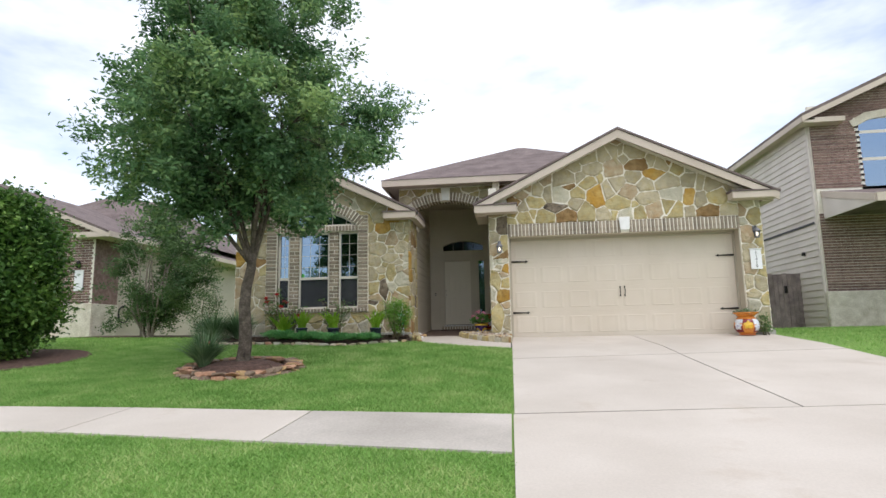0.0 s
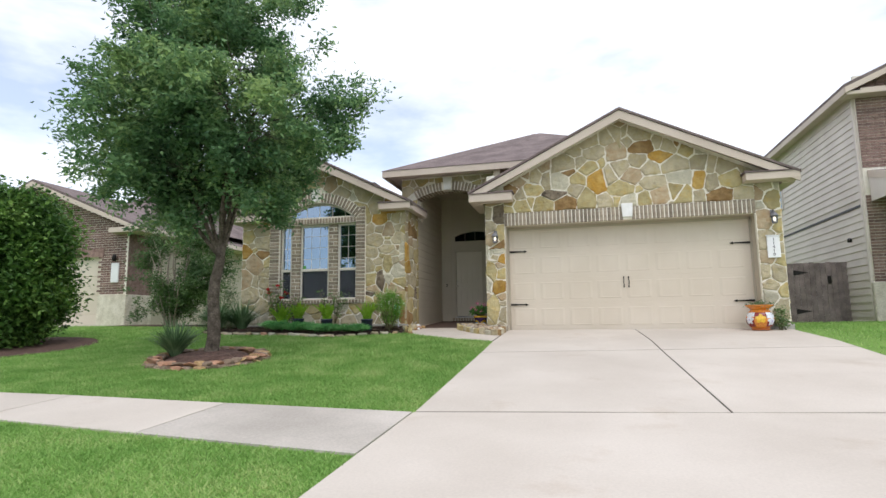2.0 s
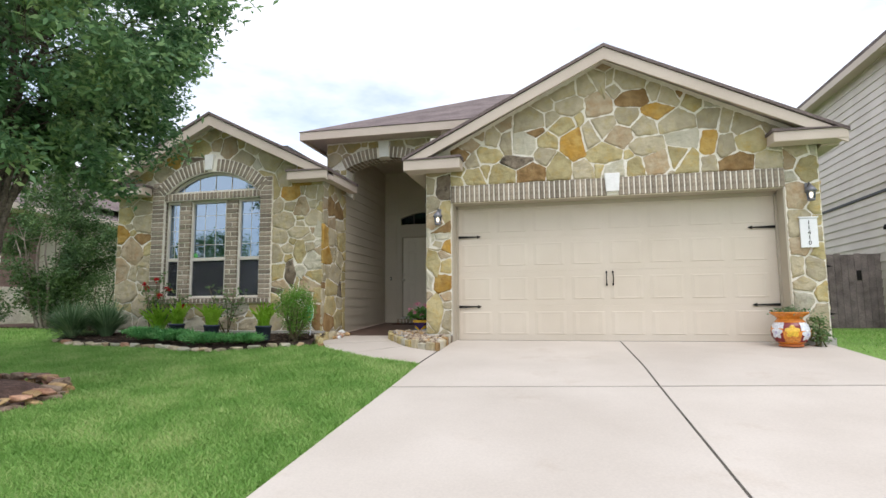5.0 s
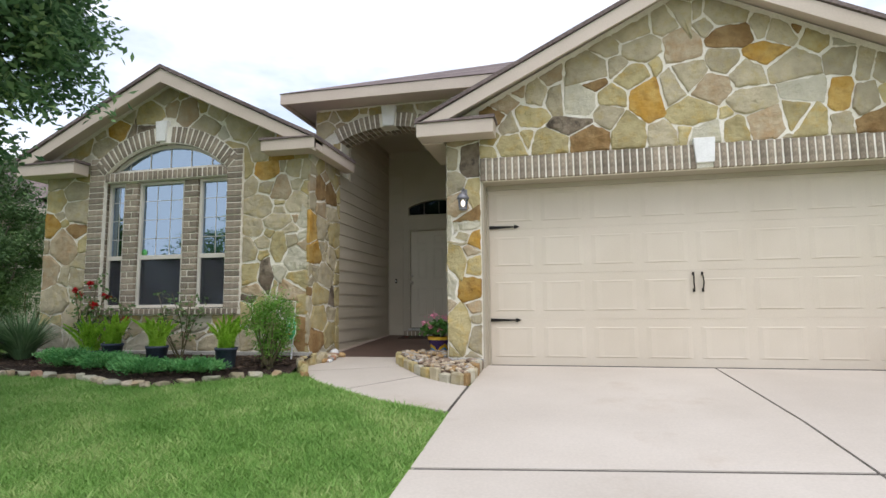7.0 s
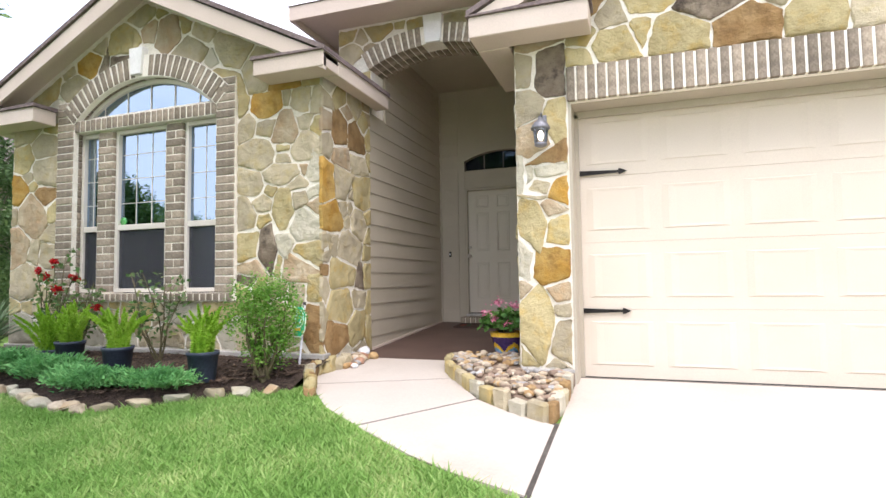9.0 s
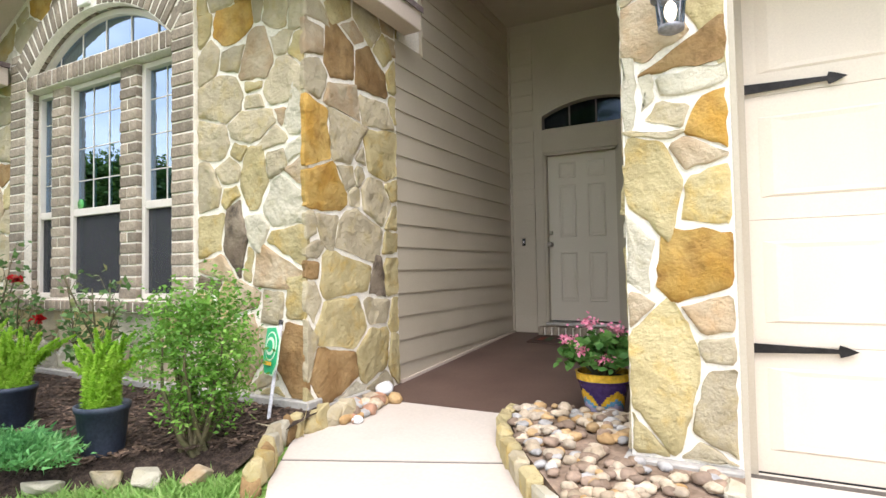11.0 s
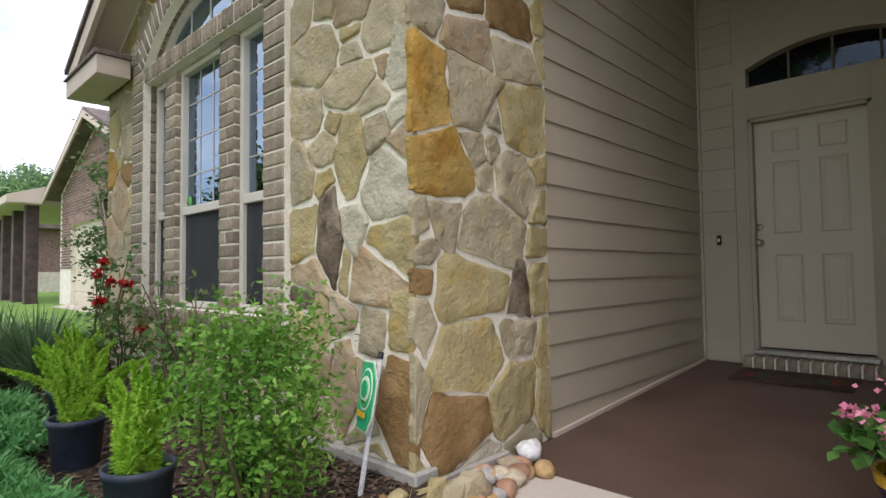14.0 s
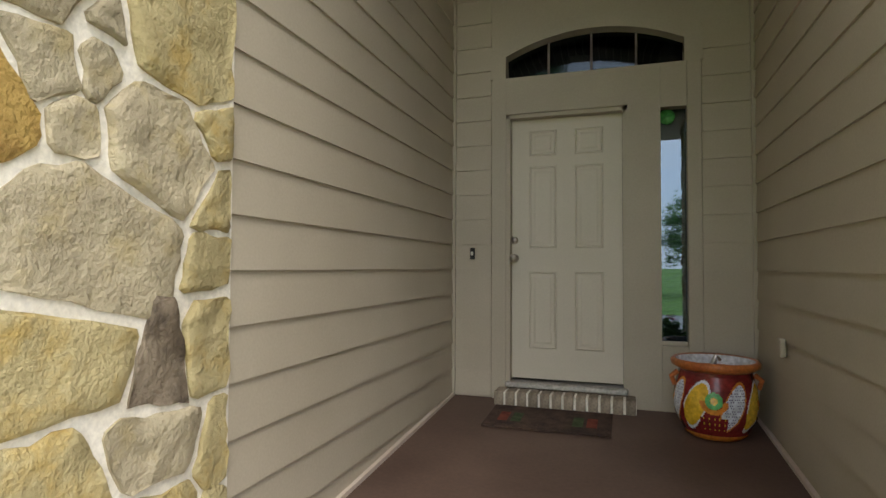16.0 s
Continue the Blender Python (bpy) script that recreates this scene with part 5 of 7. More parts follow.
part("head_jamb", boxed(DL, DR, DY - 0.01, DY + 0.12, DT - 0.028, DT - 0.002), TRIM, df)
part("threshold", boxed(DL, DR, DY - 0.05, DY + 0.1, 1.245, 1.28, bevel=0.006), ALUMINIUM, df, "dull metal threshold")
part("step_bed", boxed(-1.925, -1.03, 15.02, DY - 0.024, 1.145, 1.232), MORTAR, df)
row_of_bricks(df, -1.93, -1.025, 1.147, 1.24, 15.0, 0.145, 0.075)
tw = part("window", boxed(FL + 0.01, FR - 0.01, DY + 0.05, DY + 0.1, FB, FB + 0.025), TRIM, house, "dark arched transom window with four lights")
pane = part("pane", prism(bmesh.new(), [(FL + 0.004, FB + 0.01)] + [(u, v - 0.004) for u, v in fan] + [(FR - 0.004, FB + 0.01)], xz(DY + 0.07), xz(DY + 0.075)), DARKGLASS, tw)
pane.visible_shadow = False
for k in (-1, 0, 1):
    x = fc + k * 0.287
    part("glazing_bar", boxed(x - 0.007, x + 0.007, DY + 0.05, DY + 0.068, FB + 0.02, FS + f_rise - FRAD + math.sqrt(FRAD ** 2 - (x - fc) ** 2) - 0.004), FENCE, tw)
sw = part("window", boxed(SL, SR, DY + 0.05, DY + 0.1, SB, SB + 0.025), TRIM, house, "narrow glass sidelight reflecting the street")
pane = part("pane", boxed(SL, SR, DY + 0.06, DY + 0.065, SB + 0.02, ST), SIDEGLASS, sw)
pane.visible_shadow = False
part("security_sticker", lathe([(0.05, 0), (0.05, 0.003)], 12, close=True), GLAZE["green"], sw, "green alarm sticker").matrix_basis = spot(-0.83, DY + 0.056, 3.04) @ Matrix.Rotation(radians(90), 4, "X")
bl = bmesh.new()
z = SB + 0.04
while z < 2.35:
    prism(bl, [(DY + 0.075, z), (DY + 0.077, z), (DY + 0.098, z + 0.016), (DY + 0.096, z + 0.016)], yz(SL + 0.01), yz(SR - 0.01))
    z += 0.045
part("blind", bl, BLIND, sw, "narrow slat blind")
# added hall box behind the entry, its gloom put into the wall colour
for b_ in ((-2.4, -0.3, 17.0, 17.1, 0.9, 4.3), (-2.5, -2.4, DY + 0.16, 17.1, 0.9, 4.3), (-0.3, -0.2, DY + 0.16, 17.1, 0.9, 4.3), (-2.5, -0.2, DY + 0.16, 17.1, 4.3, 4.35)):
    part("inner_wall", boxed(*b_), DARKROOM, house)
bell = part("doorbell", boxed(-2.127, -2.093, DY - 0.04, DY - 0.026, 2.113, 2.193, bevel=0.004), BLACK, house, "small black and white doorbell")
part("button", boxed(-2.118, -2.102, DY - 0.045, DY - 0.038, 2.14, 2.166), WHITE_STONE, bell)
part("outlet_cover", boxed(NX1 - 0.045, NX1 - 0.018, 14.5, 14.56, 1.62, 1.71, bevel=0.005), SIDING, house, "pale outdoor outlet cover")


# ---- lawn grass ----
def not_paved(x, y):
    if -0.03 < x < 5.36 or y < 1.0 or (-17.95 < x < -12.75 and y > 6.9):
        return False
    xx = max(x, -4.4)
    if x < 0 and 3.76 - 0.11 * xx < y < 5.14 - 0.04 * xx:
        return False
    if x < 0 and ((x + 4.05) / 0.9) ** 2 + ((y - 7.55) / 0.8) ** 2 < 1:
        return False
    if x < 0 and y > bed_edge(x):
        return False
    if x < -7.4 and ((x + 9.3) / 1.65) ** 2 + ((y - 8.45) / 1.45) ** 2 < 1:
        return False
    return True


def bed_edge(x):
    """The lawn's edge along the planting bed and the walk."""
    return float(np.interp(x, [-11.5, -8.0, -6.9, -5.8, -4.9, -4.3, -3.6, -3.3, -2.95, -2.55, -2.25, -2.05, -1.65, -1.24, -0.73, 0.0], [13.2, 12.8, 11.0, 10.55, 10.55, 10.48, 10.27, 10.3, 10.5, 10.88, 11.1, 11.2, 10.83, 10.52, 10.15, 9.82]))


rg_ = np.random.default_rng(5)


def grass(name, n, x0, x1, y0, y1, tall, label):
    xs, ys = rg_.uniform(x0, x1, n), rg_.uniform(y0, y1, n)
    keep = np.array([not_paved(x, y) for x, y in zip(xs, ys)])
    fade = np.minimum.reduce([(xs - x0) / 2.0 if x0 > -9 else np.ones(n), (x1 - xs) / 0.9 if x1 != 0.0 else np.ones(n), (ys - y0) / 0.5, (y1 - ys) / 0.5 if y1 < 5 or y1 > 14 else np.ones(n)])
    keep &= rg_.uniform(0, 1, n) < fade
    xs, ys = xs[keep], ys[keep]
    zs = np.array([lawn_z(x, y) for x, y in zip(xs, ys)]) - 0.01
    n = len(xs)
    a, lean = rg_.uniform(0, 6.283, n), rg_.uniform(0.3, 1.6, n)
    h, w = tall * rg_.uniform(0.5, 1.2, n), rg_.uniform(0.004, 0.011, n)
    v = np.empty((n, 3, 3))
    base = np.stack([xs, ys, zs], 1)
    sx = np.stack([np.cos(a), np.sin(a), np.zeros(n)], 1)
    b = rg_.uniform(0, 6.283, n)
    v[:, 0], v[:, 1] = base - sx * w[:, None], base + sx * w[:, None]
    v[:, 2] = base + np.stack([np.cos(b) * lean * h, np.sin(b) * lean * h, h], 1)
    tagged(part(name, tris(name, v), GRASS, None), label, "grass", kind="stuff")


grass("lawn_grass", 420000, -8.0, 0.0, 5.0, 11.3, 0.042, "short green lawn grass with paler patches")
grass("coarse_grass", 42000, -6.5, 0.0, 6.5, 11.2, 0.062, "coarser scattered blades over the lawn")
grass("lawn_grass", 110000, -6.5, 0.0, 1.2, 4.6, 0.034, "short green verge grass beside the pavement")
grass("lawn_grass", 88000, -16, -5.8, 5, 14.2, 0.055, "short green lawn of the neighbouring plot")
grass("lawn_grass", 50000, 5.3, 11.5, 7, 15, 0.055, "short green grass beside the driveway")


# ---- plants ----
def wander(a, b, rng, bow=0.12, n=6):
    a, b = Vector(a), Vector(b)
    d = (b - a).length
    off = Vector((rng.uniform(-1, 1), rng.uniform(-1, 1), rng.uniform(0.0, 1))) * d * bow
    return [a.lerp(b, k / (n - 1)) + off * math.sin(math.pi * k / (n - 1)) + Vector((rng.uniform(-1, 1), rng.uniform(-1, 1), rng.uniform(-1, 1))) * d * 0.015 * (0 < k < n - 1) for k in range(n)]


def tree(name, base, fork, centre, radii, clumps, per, size, seed, bark, leaf, r0, label, category, limbs=11, trunks=1, spread=0.27, group="", feather=0.0):
    """A tree: trunk, limbs and twigs, and a crown of leaf clumps with gaps."""
    rng, nr = random.Random(seed), np.random.default_rng(seed)
    top = root(name, base, label, category, group)
    wood = bmesh.new()
    tips, c = [], Vector(centre)
    pts = [Vector(base).lerp(Vector(fork), k / 6) + Vector((0.03 * math.sin(k * 1.3), 0.03 * math.cos(k), 0)) * (0 < k < 6) for k in range(7)]
    if trunks == 1:
        pts[0] = pts[0] - Vector((0, 0, 0.1))
        tube(wood, [pts[0], pts[0].lerp(pts[1], 0.5)] + pts[1:], r0 * 1.35, r0 * 0.78, 12)
    nodes = []
    for k in range(limbs):
        a = 2 * math.pi * k / limbs + rng.uniform(-0.3, 0.3)
        el = rng.uniform(0.05, 1.3)
        end = c + Vector((radii[0] * math.cos(a) * math.cos(el), radii[1] * math.sin(a) * math.cos(el), radii[2] * (math.sin(el) * 0.95 - 0.2))) * rng.uniform(0.7, 0.9)
        start = Vector(fork) - Vector((0, 0, rng.uniform(0, 0.3))) if trunks == 1 else Vector(base) + Vector((rng.uniform(-0.25, 0.25), rng.uniform(-0.25, 0.25), -0.05))
        path = wander(start, end, rng, 0.14, 8)
        tube(wood, path, r0 * (0.42 if trunks == 1 else 0.8), r0 * 0.07, 7)
        nodes += path[3:]
        for _ in range(5):
            s = path[rng.randint(2, 6)]
            e2 = s + Vector((rng.uniform(-1, 1) * radii[0], rng.uniform(-1, 1) * radii[1], rng.uniform(-0.3, 0.8) * radii[2])) * 0.42
            p2 = wander(s, e2, rng, 0.15, 5)
            tube(wood, p2, r0 * 0.16, r0 * 0.035, 5)
            nodes += p2[1:]
    spots = []
    while len(spots) < clumps:
        d = Vector((rng.gauss(0, 1), rng.gauss(0, 1), rng.gauss(0, 1))).normalized()
        lump = 1 + 0.44 * noise.noise(d * 2.1 + Vector((seed, 0, 0))) + 0.2 * noise.noise(d * 5.0 + Vector((0, seed, 0)))
        narrow = 1 - (0.38 * d.z if feather and d.z > 0 else 0)
        q = c + Vector((d.x * radii[0] * narrow, d.y * radii[1] * narrow, d.z * (radii[2] if d.z > 0 else radii[2] * 0.85))) * lump * rng.uniform(0.25, 1) ** 0.45
        if noise.noise(q * 1.25 + Vector((seed, seed, 0))) < -0.06:
            continue
        spots.append(q)
    for q in spots:
        near = min(nodes, key=lambda p: (p - q).length_squared)
        tube(wood, [near, near.lerp(q, 0.5) + Vector((0, 0, 0.04)), q], r0 * 0.035, r0 * 0.012, 3)
    part("trunk", wood, bark, top)
    cs = np.repeat(np.array([tuple(q) for q in spots]), per, axis=0)
    sp = np.repeat(nr.uniform(0.55, 1.3, (len(spots), 1)) * spread, per, axis=0)
    off = nr.normal(size=cs.shape) * sp * np.array([0.62, 0.62, 0.42])
    if feather:
        out = np.repeat(np.array([tuple((q - c).normalized() + Vector((rng.uniform(-0.7, 0.7), rng.uniform(-0.7, 0.7), rng.uniform(-0.3, 0.5)))) for q in spots]), per, axis=0)
        off = off * 0.62 + out * nr.uniform(-0.6, 1.0, (len(cs), 1)) * feather
    leaves("crown", cs + off, 0.6, size, size * 0.42, nr, leaf, top, droop=0.1)
    return top


tree("oak_tree", (-4.09, 7.62, 0.66), (-3.97, 7.63, 2.45), (-4.12, 7.7, 4.75), (1.95, 1.9, 2.55), 820, 135, 0.092, 4, BARK, OAK, 0.085, "young oak with a rounded, loosely layered crown in a stone-ringed bed", "tree", feather=0.2)
tree("crape_myrtle", (-9.6, 13.2, 1.05), (-9.6, 13.2, 2.0), (-9.3, 13.2, 2.85), (1.45, 1.0, 1.75), 420, 60, 0.08, 9, PALEBARK, CRAPE, 0.045, "multi-stemmed crape myrtle beside the neighbouring wall", "tree", limbs=10, trunks=3, spread=0.22, feather=0.2)


def shrub(name, base, centre, radii, clumps, per, size, seed, leaf, label, category="shrub", spread=0.12, stems=9, lump=0.25, wide=0.5, vase=0.0):
    rng, nr = random.Random(seed), np.random.default_rng(seed)
    top = root(name, base, label, category)
    wood = bmesh.new()
    spots, c = [], Vector(centre)
    while len(spots) < clumps:
        d = Vector((rng.gauss(0, 1), rng.gauss(0, 1), rng.gauss(0, 1))).normalized()
        f = (1 + lump * noise.noise(d * 2.3 + Vector((seed, 0, 0)))) * rng.uniform(0.3, 1) ** 0.4
        q = c + Vector((d.x * radii[0], d.y * radii[1], d.z * radii[2])) * f
        if q.z > base[2] + 0.03 and not (vase and math.hypot(q.x - base[0], q.y - base[1]) > 0.05 + vase * (q.z - base[2])):
            spots.append(q)
    for k in range(stems):
        tube(wood, wander(Vector(base) + Vector((rng.uniform(-0.06, 0.06), rng.uniform(-0.06, 0.06), -0.03)), rng.choice(spots), rng, 0.08, 6), 0.012 + 0.01 * radii[2], 0.004, 5)
    part("stem", wood, STEM, top)
    cs = np.repeat(np.array([tuple(q) for q in spots]), per, axis=0)
    leaves("foliage", cs + nr.normal(size=cs.shape) * spread * np.array([1, 1, 0.8]), 0.7, size, size * wide, nr, leaf, top)
    return top


shrub("hedge_shrub", (-9.4, 8.5, 0.72), (-9.5, 8.5, 2.3), (1.1, 1.1, 1.62), 620, 95, 0.1, 12, HEDGE, "large dense dark green evergreen shrub", spread=0.17, stems=14, lump=0.2)
shrub("corner_shrub", (-2.43, 11.22, 0.99), (-2.43, 11.22, 1.46), (0.28, 0.24, 0.39), 170, 36, 0.03, 13, BUSHLEAF, "bright green leafy young shrub in the bed", spread=0.05, stems=14, lump=0.8, vase=0.55)


# ---- rocks ----
def rock(name, at, size, rng, material, parent=None, squash=0.6):
    bm = bmesh.new()
    bmesh.ops.create_icosphere(bm, subdivisions=2, radius=1)
    s = Vector((rng.uniform(0, 50), rng.uniform(0, 50), 0))
    for v in bm.verts:
        f = 1 + 0.35 * noise.noise(v.co * 1.2 + s)
        v.co = Vector((v.co.x * size[0], v.co.y * size[1], v.co.z * size[2])) * f
    for f in bm.faces:
        f.smooth = True
    bmesh.ops.rotate(bm, verts=bm.verts, cent=(0, 0, 0), matrix=Matrix.Rotation(rng.uniform(0, 6.28), 3, "Z") @ Matrix.Rotation(rng.uniform(-0.15, 0.15), 3, "X"))
    bmesh.ops.translate(bm, verts=bm.verts, vec=at)
    return part(name, bm, material, parent)


def broken_stone(name, at, size, rng, material, parent, turn=0.0):
    """A flat, broken piece of stone with faceted faces."""
    bm = bmesh.new()
    for _ in range(16):
        d = Vector((rng.gauss(0, 1), rng.gauss(0, 1), rng.gauss(0, 1.2))).normalized()
        bm.verts.new((max(-0.82, min(0.82, d.x * 1.1)) * size[0], d.y * size[1], max(-0.7, min(0.7, d.z * 1.2)) * size[2] * 1.4))
    hull = bmesh.ops.convex_hull(bm, input=bm.verts[:])
    bmesh.ops.delete(bm, geom=[v for v in hull["geom_interior"] if isinstance(v, bmesh.types.BMVert)], context="VERTS")
    bmesh.ops.bevel(bm, geom=bm.edges[:], offset=0.006, segments=1, affect="EDGES")
    bmesh.ops.rotate(bm, verts=bm.verts, cent=(0, 0, 0), matrix=Matrix.Rotation(turn + rng.uniform(-0.35, 0.35), 3, "Z") @ Matrix.Rotation(rng.uniform(-0.15, 0.15), 3, "X"))
    bmesh.ops.translate(bm, verts=bm.verts, vec=at)
    return part(name, bm, material, parent)


rr = random.Random(8)
mound = root("tree_bed", (-4.05, 7.55, 0.55), "raised mulch bed ringed with flat brown stones", "planting bed")
bm = bmesh.new()
bmesh.ops.create_circle(bm, cap_ends=False, segments=40, radius=1)
rim = list(bm.verts)
inner_v = [bm.verts.new((v.co.x * 0.55, v.co.y * 0.55, 0.13)) for v in rim]
midv = bm.verts.new((0, 0, 0.16))
for i in range(40):
    bm.faces.new((rim[i], rim[(i + 1) % 40], inner_v[(i + 1) % 40], inner_v[i]))
    bm.faces.new((inner_v[i], inner_v[(i + 1) % 40], midv))
for v in bm.verts:
    v.co = Vector((-4.05 + v.co.x * 0.8, 7.55 + v.co.y * 0.72, lawn_z(-4.05 + v.co.x * 0.8, 7.55 + v.co.y * 0.72) - 0.01 + v.co.z))
part("mulch", bm, SOIL, mound)
for k in range(38):
    a = 2 * math.pi * k / 38 + rr.uniform(-0.05, 0.05)
    x, y = -4.05 + 0.84 * math.cos(a), 7.55 + 0.76 * math.sin(a)
    for lay in range(2):
        broken_stone("edging_stone", (x - 0.05 * lay * math.cos(a) + rr.uniform(-0.03, 0.03), y - 0.05 * lay * math.sin(a), lawn_z(x, y) + 0.02 + 0.06 * lay), (rr.uniform(0.09, 0.17), rr.uniform(0.06, 0.1), rr.uniform(0.028, 0.045)), rr, rr.choice([ROCKS[1], ROCKS[3], ROCKS[5], ROCKS[5]]), mound)

flower_bed = root("flower_bed", (-4.3, 11.2, 0.9), "dark mulched flower bed edged with loose flat stones", "planting bed")
bed = bmesh.new()
xs = [-6.9, -6.4, -5.8, -5.2, -4.7, -4.1, -3.6, -3.0, -2.7, -2.4, -2.15]
lo = [bm_v for bm_v in (bed.verts.new((x, bed_edge(x), lawn_z(x, bed_edge(x)))) for x in xs)]
mi = [bed.verts.new((x, bed_edge(x) + 0.3, lawn_z(x, bed_edge(x)) + 0.11)) for x in xs]
hi = [bed.verts.new((x, 11.85, 1.07)) for x in xs]
for a, b in ((lo, mi), (mi, hi)):
    for i in range(len(xs) - 1):
        bed.faces.new((a[i], a[i + 1], b[i + 1], b[i]))
part("mulch", bed, MULCH, flower_bed)
x = -6.6
while x < -2.25:
    w = rr.uniform(0.07, 0.14)
    y = bed_edge(x) + rr.uniform(-0.03, 0.05)
    broken_stone("edging_stone", (x, y, lawn_z(x, y) + 0.03), (w, rr.uniform(0.06, 0.09), rr.uniform(0.03, 0.05)), rr, rr.choice([STONE['g'], STONE['t'], ROCKS[0], ROCKS[1], STONE['p']]), flower_bed)
    x += w * 1.5


def bed_z(x, y):
    e = bed_edge(x)
    z0 = lawn_z(x, e)
    return z0 + 0.11 + (1.07 - z0 - 0.11) * min(1, max(0, (y - e - 0.3) / (11.85 - e - 0.3)))


# upright stones between the bed and the walk
edge_wall = root("edging_wall", (-2.15, 11.6, 0.93), "low curved edging of set fieldstone blocks", "stone edging")
pts = [(-2.1, 11.98), (-2.16, 11.84), (-2.22, 11.7), (-2.2, 11.54), (-2.12, 11.4), (-2.03, 11.27), (-1.95, 11.14)]
for k, (x, y) in enumerate(pts):
    q = pts[min(k + 1, len(pts) - 1)] if k < len(pts) - 1 else (2 * x - pts[k - 1][0], 2 * y - pts[k - 1][1])
    along = math.atan2(q[1] - y, q[0] - x)
    for f in (0.0, 0.5):
        px, py = x + (q[0] - x) * f, y + (q[1] - y) * f
        broken_stone("block", (px, py, walk_z(px, py) + 0.045), (0.09, 0.055, rr.uniform(0.075, 0.1)), rr, STONE[rr.choice("ygtybg")], edge_wall, along)

river_bed = root("river_rock_bed", (-0.5, 11.5, 0.93), "stone-edged corner bed filled with loose river pebbles", "rock bed")
RB = [(-1.17, 12.36), (-1.1, 12.0), (-0.92, 11.7), (-0.62, 11.32), (-0.35, 11.06), (-0.07, 10.89), (-0.03, 11.2), (-0.03, 11.5), (-0.03, 11.76)]
part("gravel_base", slab_of([(-1.12, 12.39)] + [(a + 0.03, b + 0.05) for a, b in RB] + [(-0.04, 12.39)], lambda x, y: walk_z(x, y) + 0.07, 0.1), ROCKS[5], river_bed)
for (x0, y0), (x1, y1) in zip(RB, RB[1:]):
    n = max(1, int(math.hypot(x1 - x0, y1 - y0) / 0.14))
    for k in range(n):
        f = (k + 0.5) / n
        x, y = x0 + (x1 - x0) * f, y0 + (y1 - y0) * f
        ob = boxed(-0.075, 0.075, -0.035, 0.035, -0.09, 0.055 + rr.uniform(-0.02, 0.02), bevel=0.014)
        bmesh.ops.rotate(ob, verts=ob.verts, cent=(0, 0, 0), matrix=Matrix.Rotation(math.atan2(y1 - y0, x1 - x0) + rr.uniform(-0.08, 0.08), 3, "Z"))
        for v in ob.verts:
            v.co += Vector((rr.uniform(-0.008, 0.008) for _ in range(3)))
        bmesh.ops.translate(ob, verts=ob.verts, vec=(x, y, walk_z(x, y) + 0.05))
        part("edging_block", ob, STONE[rr.choice("yygtb")], river_bed)
cnt = 0
while cnt < 300:
    x, y = rr.uniform(-1.12, -0.05), rr.uniform(10.95, 12.4)
    edge = np.interp(x, [-1.16, -0.92, -0.62, -0.35, -0.07], [12.2, 11.76, 11.38, 11.12, 10.97])
    if y < edge + 0.04 or (x > -0.48 and y > 11.78):
        continue
    s = rr.uniform(0.018, 0.04)
    rock("pebble", (x, y, walk_z(x, y) + 0.08 + rr.uniform(0, 0.015)), (s * rr.uniform(0.9, 1.4), s, s * 0.65), rr, rr.choice([ROCKS[0], ROCKS[0], ROCKS[0], ROCKS[2], ROCKS[3], ROCKS[5], ROCKS[5]]), river_bed)
    cnt += 1


# ---- potted plants in the bed ----
def plume_fern(name, x, y, z, seed, label, pot=True, tall=0.4, n=22):
    """A foxtail fern: bristly upright plumes in a black nursery pot."""
    rng, nr = random.Random(seed), np.random.default_rng(seed)
    top = root(name, (x, y, z), label, "potted plant", "foxtail ferns in nursery pots")
    h = 0.24
    if pot:
        part("pot", lathe([(0.095, 0), (0.098, 0.005), (0.118, h - 0.03), (0.125, h - 0.03), (0.128, h), (0.116, h), (0.112, h - 0.05)], 28, (x, y, z)), POTBLUE, top, "blue-black plastic nursery pot")
        part("soil", lathe([(0.114, h - 0.045), (0.06, h - 0.035), (0.001, h - 0.03)], 20, (x, y, z), close=True), MULCH, top)
    v = []
    for k in range(n):
        a, lean = rng.uniform(0, 6.283), rng.uniform(0.05, 0.5) if k % 5 else rng.uniform(0.5, 0.9)
        ln = tall * rng.uniform(0.65, 1.1)
        p0 = Vector((x + rng.uniform(-0.06, 0.06), y + rng.uniform(-0.06, 0.06), z + h - 0.04))
        m = 850
        t = nr.uniform(0.05, 1, m)
        bend = lean * ln
        cx = np.stack([p0.x + math.cos(a) * bend * t ** 1.5, p0.y + math.sin(a) * bend * t ** 1.5, p0.z + ln * t * (1 - 0.25 * lean * t)], 1)
        d = nr.normal(size=(m, 3)) + np.array([0, 0, 0.8])
        d /= np.linalg.norm(d, axis=1)[:, None]
        r = 0.036 * (1 - 0.8 * t ** 3)[:, None] + 0.004
        s = np.cross(d, nr.normal(size=(m, 3)))
        s /= np.linalg.norm(s, axis=1)[:, None]
        q = np.stack([cx - s * 0.006, cx + s * 0.006, cx + d * r], 1)
        v.append(q)
    part("fronds", tris("fronds", np.concatenate(v)), FERN, top)
    return top


for k, (x, y) in enumerate(((-2.83, 10.97), (-3.75, 10.98), (-4.5, 11.12))):
    plume_fern("foxtail_fern", x, y, bed_z(x, y) - 0.005, 50 + k, "bright green foxtail fern in a dark nursery pot on mulch")
plume_fern("foxtail_fern", -4.95, 11.25, bed_z(-4.95, 11.25) - 0.12, 57, "bright green foxtail fern in a dark nursery pot on mulch", tall=0.46)


